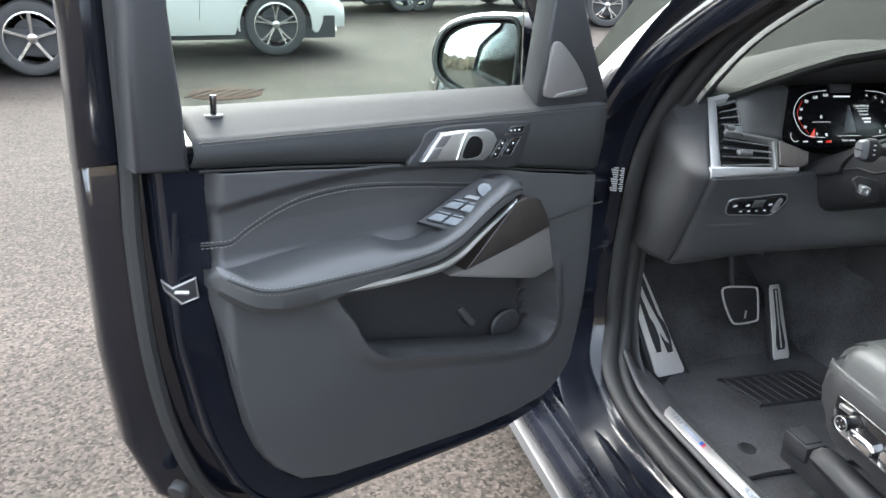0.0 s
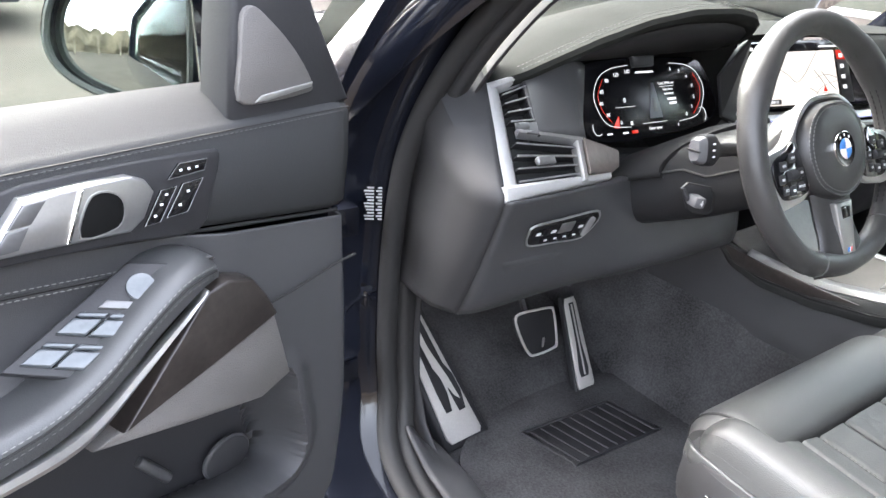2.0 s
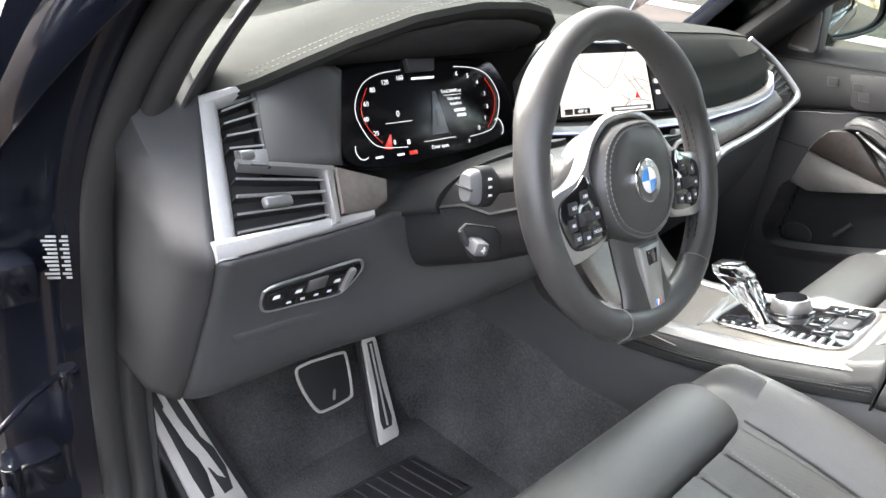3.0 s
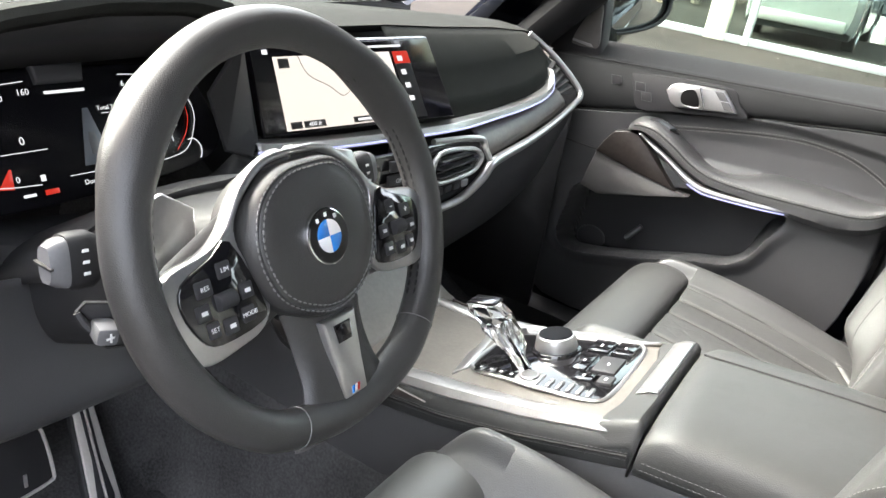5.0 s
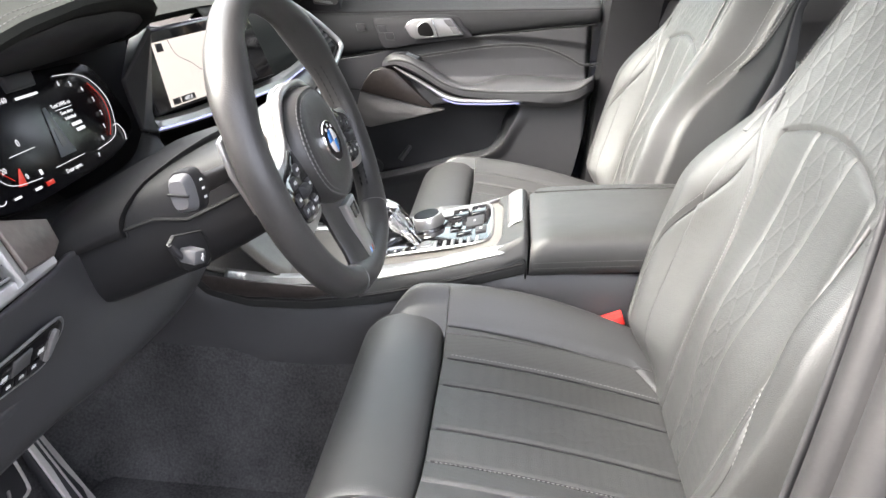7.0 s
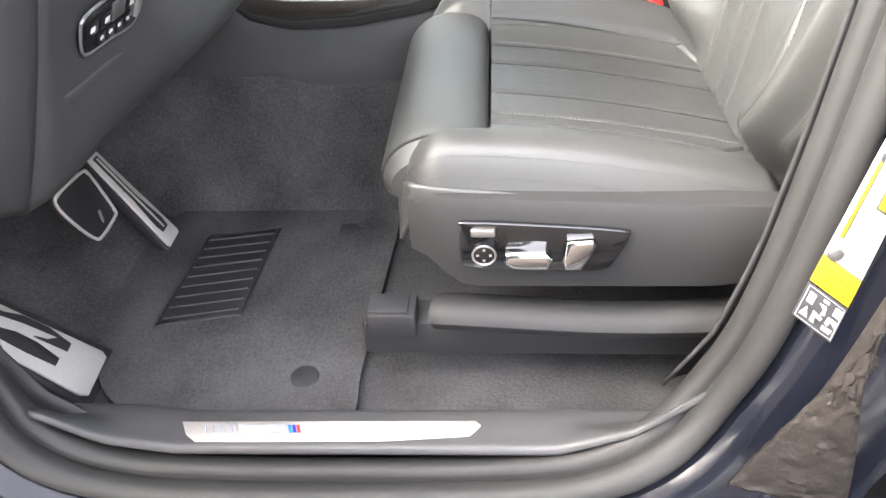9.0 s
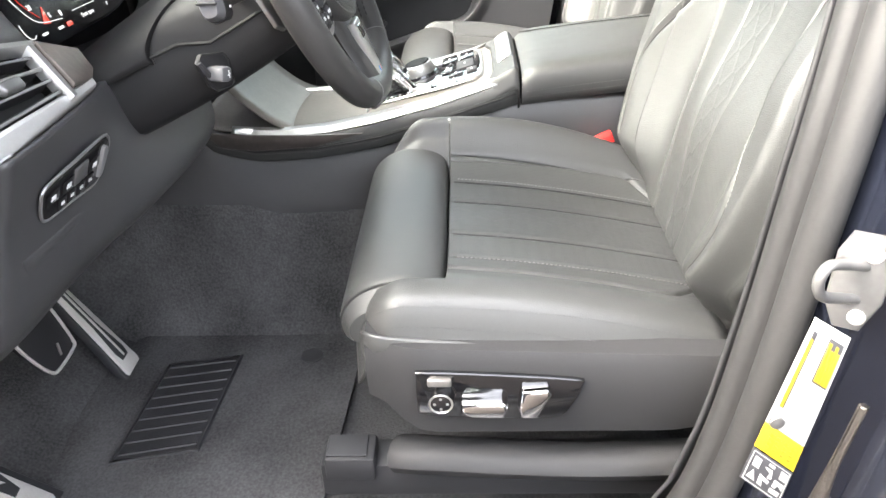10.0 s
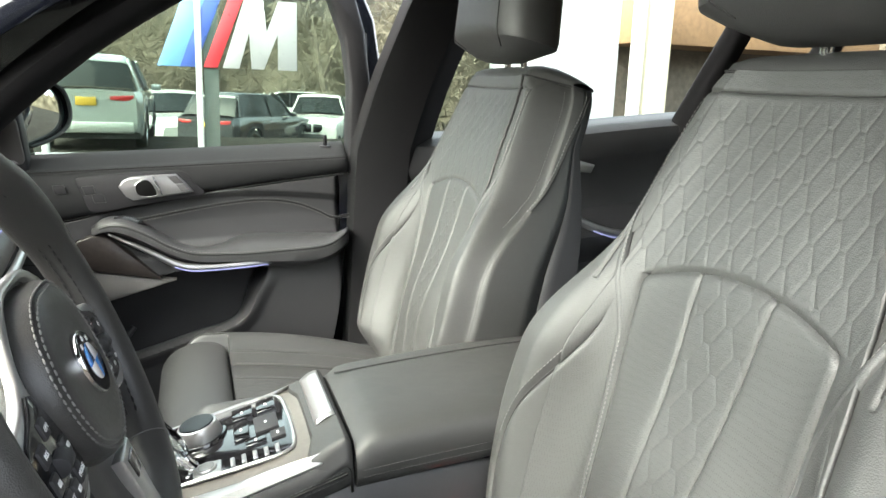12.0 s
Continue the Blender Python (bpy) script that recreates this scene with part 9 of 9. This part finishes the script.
    roofrows = [[(p[0], p[1] * 1.005, p[2] + 0.008) for p in row[1:6]] for row in cols if row[3][2] > roof - 0.12]
    part("roof", skin([[T(*p) for p in row] for row in roofrows]), paint, car, solid=0.01)
    for sd in (-1, 1):
        for x0, lean_x in ((0.35, 0.45), (-0.45, 0.05), (end + 0.40, -0.25)):
            part("pillar", tube([T(x0 + lean_x, sd * 0.845 * hw / 0.92, belt), T(x0, sd * 0.655 * hw / 0.92, roof - 0.05)], 0.03, 6), paint if x0 != -0.45 else GLOSSBLACK, car)
        part("door_handle", tube([T(-0.15, sd * hw * 1.0, belt - 0.16), T(-0.38, sd * hw * 1.0, belt - 0.16)], 0.014, 6), paint, car)
        part("door_gap", tube([T(0.62, sd * hw * 0.998, 0.45), T(0.66, sd * hw * 1.004, 0.80), T(0.60, sd * hw * 0.98, belt - 0.03)], 0.005, 5), SEAM, body)
        part("door_gap", tube([T(-0.50, sd * hw * 0.998, 0.45), T(-0.50, sd * hw * 1.004, 0.80), T(-0.50, sd * hw * 0.98, belt - 0.03)], 0.005, 5), SEAM, body)
        part("side_mirror", block(T(0.62, sd * (hw + 0.10), belt + 0.05), (0.12, 0.20, 0.13), 0.03, Matrix.Rotation(radians(heading), 4, "Z")), paint, car)
        part("headlamp", plate([T(ln - 0.10, sd * 0.42, bonnet - 0.20), T(ln - 0.20, sd * 0.70, bonnet - 0.18), T(ln - 0.34, sd * 0.79, bonnet - 0.15), T(ln - 0.34, sd * 0.80, bonnet - 0.22), T(ln - 0.16, sd * 0.66, bonnet - 0.28), T(ln - 0.08, sd * 0.42, bonnet - 0.28)], T(1, sd * 0.5, 0) - T(0, 0, 0), 0.03, 0.008), LAMPGLASS, car)
        part("tail_lamp", plate([T(-ln + 0.02, sd * 0.40, belt - 0.10), T(-ln + 0.03, sd * 0.80, belt - 0.08), T(-ln + 0.04, sd * 0.80, belt - 0.20), T(-ln + 0.02, sd * 0.40, belt - 0.17)], T(-1, 0, 0) - T(0, 0, 0), 0.035, 0.008), REDLAMP, car)
        part("side_reflector", block(T(ln - 0.42, sd * hw * 0.955, 0.62), (0.03, 0.02, 0.10), 0.004, Matrix.Rotation(radians(heading - sd * 12), 4, "Z")), AMBER, car)
        part("air_intake", plate([T(ln - 0.17, sd * 0.52, 0.58), T(ln - 0.26, sd * 0.66, 0.60), T(ln - 0.24, sd * 0.70, 0.38), T(ln - 0.12, sd * 0.48, 0.36)], T(1, sd * 0.6, 0) - T(0, 0, 0), 0.02, 0.006), DARKTRIM, car)
        part("grille", plate([T(ln - 0.02, sd * 0.03, bonnet - 0.20), T(ln - 0.03, sd * 0.30, bonnet - 0.22), T(ln - 0.03, sd * 0.33, bonnet - 0.34), T(ln - 0.01, sd * 0.22, bonnet - 0.46), T(ln + 0.0, sd * 0.03, bonnet - 0.46)], T(1, 0, 0) - T(0, 0, 0), 0.03, 0.008), GLOSSBLACK, car)
    part("lower_grille", plate([T(ln - 0.02, -0.34, 0.50), T(ln - 0.02, 0.34, 0.50), T(ln + 0.0, 0.40, 0.34), T(ln + 0.0, -0.40, 0.34)], T(1, 0, 0) - T(0, 0, 0), 0.025, 0.006), DARKTRIM, car)
    part("front_lip", tube([T(ln - 0.40, -0.84, 0.30), T(ln - 0.10, -0.62, 0.28), T(ln + 0.01, 0, 0.27), T(ln - 0.10, 0.62, 0.28), T(ln - 0.40, 0.84, 0.30)], 0.03, 6), paint, car)
    part("rear_bumper", block(T(-ln + 0.02, 0, 0.42), (0.12, 1.55, 0.20), 0.03, Matrix.Rotation(radians(heading), 4, "Z")), STEEL if suv else DARKTRIM, car)
    if plate_bar:
        part("number_plate", block(T(-ln - 0.012, 0, belt - 0.20), (0.012, 0.34, 0.15), 0.003, Matrix.Rotation(radians(heading), 4, "Z")), PLATE, car)
    return car


parked_car("white saloon car with silver twin-spoke wheels, parked in the yard", (-2.60, 9.30), 6, WHITEPAINT, False)
parked_car("white off-road car seen from its rear corner, parked in the yard", (-5.0, 9.35), 184, WHITEPAINT, True)
parked_car("dark off-road car with silver wheels, parked at the yard's edge", (-5.0, 8.25), 4, GREYPAINT, True, False)
parked_car("white car parked in the far row of the yard", (3.0, 15.2), 12, WHITEPAINT, False)
parked_car("white car parked in the far row of the yard", (0.5, 14.8), 10, WHITEPAINT, True)
parked_car("white car parked beyond the bonnet", (6.5, 11.5), -30, WHITEPAINT, True)
parked_car("silver off-road car, its tail towards the doors, by the showroom", (16.3, 1.75), 0, SILVERPAINT, True)
parked_car("white car parked by the showroom, nose to the doors", (23.6, 0.50), 192, WHITEPAINT, True)
parked_car("dark off-road car parked by the showroom, tail to the doors", (22.2, -1.70), 325, GREYPAINT, True)
parked_car("white car parked by the showroom, nose to the doors", (25.2, -4.20), 165, WHITEPAINT, True)
parked_car("white car parked in the far row of the yard", (32.0, -3.4), 95, WHITEPAINT, True)

POSTWHITE = surface("white_post_paint", (0.50, 0.51, 0.49), 0.4, grain=60, var=0.04, wide=3)
CREAM = surface("cream_render", (0.48, 0.46, 0.35), 0.7, grain=60, bump=0.2, var=0.06, wide=2)
WALLWHITE = surface("pale_panel", (0.40, 0.42, 0.42), 0.5, grain=40, var=0.05, wide=1.5)
INSIDE = surface("showroom_inside", (0.10, 0.085, 0.065), 0.6, grain=8, var=0.5, wide=0.8)
BROWN = surface("brown_ceiling_panel", (0.20, 0.12, 0.06), 0.6, grain=10, var=0.3, wide=1.0)
showroom = thing("showroom_front", (12.2, -3.0, 0), "showroom front with white posts, glass and a coloured emblem", "building")
for y, w, m in ((-0.17, 0.10, POSTWHITE), (2.15, 0.10, POSTWHITE), (2.65, 0.34, CREAM), (-8.30, 0.22, POSTWHITE), (-8.75, 0.50, CREAM)):
    part("post", block((12.2, y, 2.0), (0.16, w, 4.0), 0.01), m, showroom, "white painted post" if m is POSTWHITE else "cream post")
part("post_shade", block((12.26, -0.36, 2.0), (0.12, 0.24, 4.0), 0.01), SILVERPAINT, showroom)
part("wall_panel", block((12.3, -6.6, 2.0), (0.16, 2.6, 4.0), 0.01), WALLWHITE, showroom, "pale wall panel")
part("inner_wall", block((14.5, -12.0, 1.2), (0.2, 6.5, 2.4), 0.0), INSIDE, showroom)
part("ceiling_panel", block((14.0, -12.0, 3.0), (2.0, 6.5, 1.2), 0.02), BROWN, showroom)
shop = part("shop_glass", plate([(12.2, -5.3, 0.1), (12.2, 8.0, 0.1), (12.2, 8.0, 4.0), (12.2, -5.3, 4.0)], (-1, 0, 0), 0.006, 0.001), PANE, showroom, "large clear showroom pane")
shop.visible_shadow = False
part("base_rail", block((12.2, 1.35, 0.06), (0.14, 13.3, 0.12), 0.01), SILVERPAINT, showroom)
EMB = [surface("emblem_blue", (0.16, 0.36, 0.60), 0.4), surface("emblem_dark_blue", (0.05, 0.10, 0.35), 0.4), surface("emblem_red", (0.62, 0.04, 0.05), 0.4), surface("emblem_white", (0.34, 0.34, 0.34), 0.4)]
for k, (y0, y1, m) in enumerate(((0.46, 0.12, EMB[0]), (0.12, -0.12, EMB[1]), (-0.24, -0.46, EMB[2]))):
    part("emblem_stripe", plate([(12.16, y0, 1.52), (12.16, y1, 1.52), (12.16, y1 - 0.42, 2.62), (12.16, y0 - 0.42, 2.62)], (-1, 0, 0), 0.02, 0.004), m, showroom, "coloured emblem stripe")
part("emblem_letter", plate([(12.16, y, z) for y, z in ((-0.54, 1.52), (-0.90, 2.62), (-1.20, 2.62), (-1.25, 2.12), (-1.44, 2.62), (-1.74, 2.62), (-1.74, 1.52), (-1.43, 1.52), (-1.43, 2.10), (-1.20, 1.52), (-1.00, 1.52), (-0.97, 2.10), (-0.80, 1.52))], (-1, 0, 0), 0.02, 0.002), EMB[3], showroom, "white emblem letter shape")
part("yellow_banner", block((7.5, 6.0, 2.6), (2.2, 0.04, 0.5), 0.01), surface("yellow_cloth", (0.55, 0.42, 0.08), 0.7, var=0.1), showroom)

# manhole grating in the asphalt
grating = thing("drain_cover", (-1.65, 6.35, 0), "rusty oval drain cover set in the asphalt", "drain cover")
RUST = surface("rusty_iron", (0.034, 0.021, 0.017), 0.95, spec=0.05, grain=60, bump=0.5, var=0.3, wide=8)
WORNIRON = surface("worn_iron", (0.028, 0.022, 0.020), 0.95, spec=0.05, grain=60, bump=0.4, var=0.25, wide=8)
cover = part("cover", plate([(-1.65 + 0.34 * math.cos(a), 6.35 + 0.30 * math.sin(a), 0.001) for a in np.linspace(0, 2 * math.pi, 32, endpoint=False)], (0, 0, 1), 0.006, 0.002), RUST, grating)
for k in range(5):
    part("bar", block((-1.65 - 0.24 + 0.12 * k, 6.35, 0.009), (0.030, 0.40, 0.006), 0.002, Matrix.Rotation(radians(-35), 4, "Z")), WORNIRON, cover)

# bare trees round the yard
BARK = surface("grey_bark", (0.14, 0.115, 0.09), 0.9, grain=30, bump=0.6, var=0.3, wide=2)
TWIG = surface("dry_twigs", (0.125, 0.103, 0.075), 0.9, grain=5, var=0.45, wide=0.6)


def add_branch(bms, rng, p, d, length, r, level):
    q = p
    pts, rad = [p], [r]
    for k in range(4):
        d = (d + Vector((rng.uniform(-1, 1), rng.uniform(-1, 1), rng.uniform(-0.3, 0.7))) * 0.22).normalized()
        q = q + d * length / 4
        pts.append(q)
        rad.append(max(0.012, r * (1 - 0.2 * (k + 1))))
    bms.append(tube(pts, rad, 5 if level else 7))
    if level < 3:
        for k in range(4 if level else 5):
            f = rng.choice((1, 2, 3, 4))
            nd = (d + Vector((rng.uniform(-1, 1), rng.uniform(-1, 1), rng.uniform(-0.1, 0.9)))).normalized()
            add_branch(bms, rng, pts[f], nd, length * rng.uniform(0.5, 0.75), rad[f] * 0.6, level + 1)
    return q


def build_tree(seed):
    rng = random.Random(seed)
    tree = thing("tree", (0, 0, 0), "bare grey-brown tree behind the yard", "tree", "trees round the yard")
    bms = []
    add_branch(bms, rng, Vector((0, 0, 0)), Vector((0, 0, 1)), 4.5, 0.22, 0)
    part("trunk", join(*bms), BARK, tree)
    verts, faces = [], []
    for k in range(2600):
        a, h = rng.uniform(0, 2 * math.pi), rng.random()
        rr = 3.2 * math.sqrt(rng.random()) * (0.45 + 0.55 * math.sin(math.pi * min(1, h + 0.1)))
        c = Vector((rr * math.cos(a), rr * math.sin(a), 1.6 + 7.0 * h))
        if noise.noise(c * 0.6 + Vector((seed, 0, 0))) < -0.05:
            continue
        u = Vector((rng.uniform(-1, 1), rng.uniform(-1, 1), rng.uniform(-1, 1))).normalized() * rng.uniform(0.10, 0.34)
        w = u.orthogonal().normalized() * rng.uniform(0.008, 0.03)
        i = len(verts)
        verts += [c - u, c + w, c + u, c - w]
        faces.append((i, i + 1, i + 2, i + 3))
    bm = bmesh.new()
    vs = [bm.verts.new(v) for v in verts]
    for f in faces:
        bm.faces.new([vs[i] for i in f])
    part("crown", bm, TWIG, tree, "thin crown of dry twigs and leaves", shade=False)
    return tree


rng = random.Random(3)
trees = [build_tree(11), build_tree(12)]
spots = [(30 + rng.uniform(-2, 3), -26 + 4.2 * k) for k in range(15)] + [(-30 + 4.6 * k, 36 + rng.uniform(-2, 3)) for k in range(14)] + [(-9 - 3.6 * k, -22 + rng.uniform(-3, 3)) for k in range(8)] + [(-26, -16 + 5 * k) for k in range(9)]
for k, (x, y) in enumerate(spots):
    m = pose(x, y, yard_z(x), 0, 0, rng.uniform(0, 360))
    if k < 2:
        trees[k].matrix_basis = m
    else:
        copy_thing(trees[k % 2], m)
hedge = []
for k in range(16000):
    a = rng.uniform(-34, 34)
    side = rng.random()
    c = Vector((33 + rng.uniform(0, 2), a, 6.0 * rng.random() ** 1.3 - 0.7)) if side < 0.5 else Vector((a, 40 + rng.uniform(0, 2), 5.0 * rng.random() ** 1.3))
    u = Vector((rng.uniform(-1, 1), rng.uniform(-1, 1), rng.uniform(-1, 1))).normalized() * rng.uniform(0.25, 0.9)
    w = u.orthogonal().normalized() * rng.uniform(0.015, 0.06)
    hedge.append((c - u, c + w, c + u, c - w))
bm = bmesh.new()
for q in hedge:
    bm.faces.new([bm.verts.new(v) for v in q])
tagged(part("woodland", bm, TWIG, shade=False), "brown leafless woodland edge behind the yard", "woodland", kind="stuff")

# far wooded bank behind the yard
WOODS = surface("bare_woods", (0.105, 0.088, 0.066), 0.95, grain=1.6, var=0.45, wide=0.22, spec=0.1)
rng = random.Random(23)
rows = []
for k in range(181):
    y = -60 + 110 * k / 180
    top = 9.5 + 2.2 * noise.noise((y * 0.12, 3.1, 0)) + 1.6 * noise.noise((y * 0.55, 7.7, 0)) + rng.uniform(-0.7, 0.7)
    rows.append([(46 + 2.5 * noise.noise((y * 0.2, f * 3, 1.5)), y, -1.5 + (top + 1.5) * f) for f in np.linspace(0, 1, 12)])
tagged(part("backdrop", skin(rows), WOODS, shade=False), "brown bare woodland on a far bank", "woodland", kind="structure")
# unseen banks to the left and rear, added to cut off low skylight
for at_bank in (lambda q, d: (-42 - d, q), lambda q, d: (q, -44 - d)):
    rows = []
    for k in range(121):
        q = -60 + 110 * k / 120
        top = 9.0 + 2.2 * noise.noise((q * 0.12, 5.3, 2)) + 1.6 * noise.noise((q * 0.55, 1.9, 4)) + rng.uniform(-0.7, 0.7)
        rows.append([(*at_bank(q, 2.5 * noise.noise((q * 0.2, f * 3, 6.5))), -0.5 + (top + 0.5) * f) for f in np.linspace(0, 1, 10)])
    tagged(part("backdrop", skin(rows), WOODS, shade=False), "unseen brown bank left of and behind the yard, added to block low sky", "woodland", kind="structure")

# ---- the rest of the car's outside ----
def car_frame(x, y, z):
    """Forward, to the left, up."""
    return Vector((-y, x, z))


for fore in (1.42, -1.66):
    for side in (-1, 1):
        add_wheel(car_body, car_frame, fore, side * (0.905 if fore > 0 else 0.925), 0.40, True)
# front bumper with twin grille and lamps
rows = []
for x in np.linspace(-0.775, 0.775, 41):
    a = abs(x) / 0.775
    y = 2.24 - 0.16 * a ** 2.4
    rows.append([(x, y - 0.03, 0.875 - 0.045 * a ** 3), (x, y, 0.84), (x, y + 0.02, 0.70), (x, y + 0.03, 0.50), (x, y + 0.01, 0.34), (x, y - 0.10, 0.28)])
part("front_bumper", skin([smooth_line(r, 3) for r in rows]), PAINT, car_body, "gloss black front bumper", solid=0.004)
for side in (-1, 1):
    part("grille", plate([(side * 0.02, 2.255, 0.83), (side * 0.24, 2.245, 0.83), (side * 0.27, 2.245, 0.76), (side * 0.22, 2.262, 0.58), (side * 0.03, 2.272, 0.57)], (0, 1, 0), 0.02, 0.006), CHROME, car_body, "chrome-framed grille")
    part("grille_mesh", plate([(side * 0.035, 2.275, 0.815), (side * 0.225, 2.265, 0.815), (side * 0.25, 2.265, 0.76), (side * 0.21, 2.282, 0.60), (side * 0.04, 2.292, 0.59)], (0, 1, 0), 0.006, 0.002), GLOSSBLACK, car_body)
    part("headlamp", plate([(side * 0.33, 2.245, 0.82), (side * 0.56, 2.20, 0.83), (side * 0.72, 2.13, 0.84), (side * 0.72, 2.14, 0.76), (side * 0.52, 2.225, 0.74), (side * 0.33, 2.255, 0.76)], (side * 0.3, 1, 0), 0.02, 0.006), LAMPGLASS, car_body)
    part("air_intake", plate([(side * 0.45, 2.258, 0.56), (side * 0.68, 2.19, 0.57), (side * 0.66, 2.20, 0.40), (side * 0.42, 2.265, 0.38)], (side * 0.3, 1, 0), 0.012, 0.004), DARKTRIM, car_body)
    # quarter panel behind the rear doors, with the wheel arch
    rows = []
    for y in np.linspace(-1.50, -2.46, 40):
        tuck = 0.14 * ease(-2.15, -2.46, y)
        low = 0.34
        if abs(y + 1.66) < 0.45:
            low = 0.40 + math.sqrt(0.45 ** 2 - (y + 1.66) ** 2)
        rows.append([(side * (0.80 - tuck), y, 1.18), (side * (0.862 - tuck), y, 1.10), (side * (0.915 - tuck), y, 1.02), (side * (0.945 - tuck), y, max(0.92, low + 0.01)), (side * (0.945 - tuck), y, max(0.70, low + 0.005)), (side * (0.935 - tuck), y, low)])
    part("quarter_panel", skin(rows), PAINT, car_body, "gloss black rear quarter panel", solid=0.003)
    part("tail_lamp", plate([(side * 0.50, -2.50, 1.00), (side * 0.76, -2.47, 1.02), (side * 0.77, -2.47, 0.90), (side * 0.50, -2.50, 0.92)], (0, -1, 0), 0.02, 0.006), REDLAMP, car_body)
    part("d_pillar", tube(smooth_line([(side * 0.78, -2.38, 1.14), (side * 0.72, -2.34, 1.36), (side * 0.64, -2.25, 1.58)], 4), 0.05, 8, flat=1.5), PAINT, car_body)
    part("roof_rail", tube(smooth_line([(side * 0.655, 0.05, 1.61), (side * 0.665, -0.4, 1.66), (side * 0.665, -1.4, 1.66), (side * 0.65, -2.3, 1.61)], 5), 0.016, 8), SATIN, car_body, "satin silver roof rail")
# passenger's rear door, outer skin; driver's rear side glass
rows = []
for y in np.linspace(-0.535, -1.5, 24):
    rows.append([(0.862, y, 1.16), (0.880, y, 1.10), (0.915, y, 1.02), (0.935, y, 0.93), (0.925, y, 0.80), (0.935, y, 0.60), (0.915, y, 0.47), (0.87, y, 0.40)])
part("rear_door_skin", skin(rows), PAINT, car_body, "gloss black closed rear door")
far_glass = part("rear_window", skin([[(-0.80, y, 1.17), (-0.765, y, 1.35), (-0.68, y, 1.59)] for y in np.linspace(-0.56, -2.25, 6)]), PANE, car_body, "clear rear side window glass")
far_glass.visible_shadow = False
rows = []
for y in np.linspace(0.62, -1.5, 12):
    rows.append([(0.87, y, 0.405), (0.93, y, 0.36), (0.945, y, 0.30), (0.93, y, 0.24), (0.80, y, 0.22)])
part("sill_cover", skin(rows), SILLPAINT, car_body, solid=0.003)
# tail
rows = []
for x in np.linspace(-0.78, 0.78, 21):
    a = abs(x) / 0.78
    rows.append([(x, -2.40, 1.60 - 0.06 * a), (x, -2.47 + 0.03 * a, 1.14), (x, -2.50 + 0.04 * a, 0.96), (x, -2.50 + 0.04 * a, 0.70), (x, -2.54 + 0.05 * a, 0.56), (x, -2.52 + 0.05 * a, 0.34)])
part("tailgate", skin(rows), PAINT, car_body, "gloss black tailgate", solid=0.004)
part("tail_glass", plate([(-0.60, -2.452, 1.50), (0.60, -2.452, 1.50), (0.68, -2.490, 1.16), (-0.68, -2.490, 1.16)], (0, -1, 0.1), 0.006, 0.002), CARGLASS, car_body, "dark tailgate glass")
part("plate_bar", block((0, -2.515, 0.84), (0.34, 0.014, 0.15), 0.003), WHITEPAINT, car_body)
part("underbody", block((0, -0.15, 0.30), (1.56, 4.5, 0.16), 0.02), DARKTRIM, car_body)
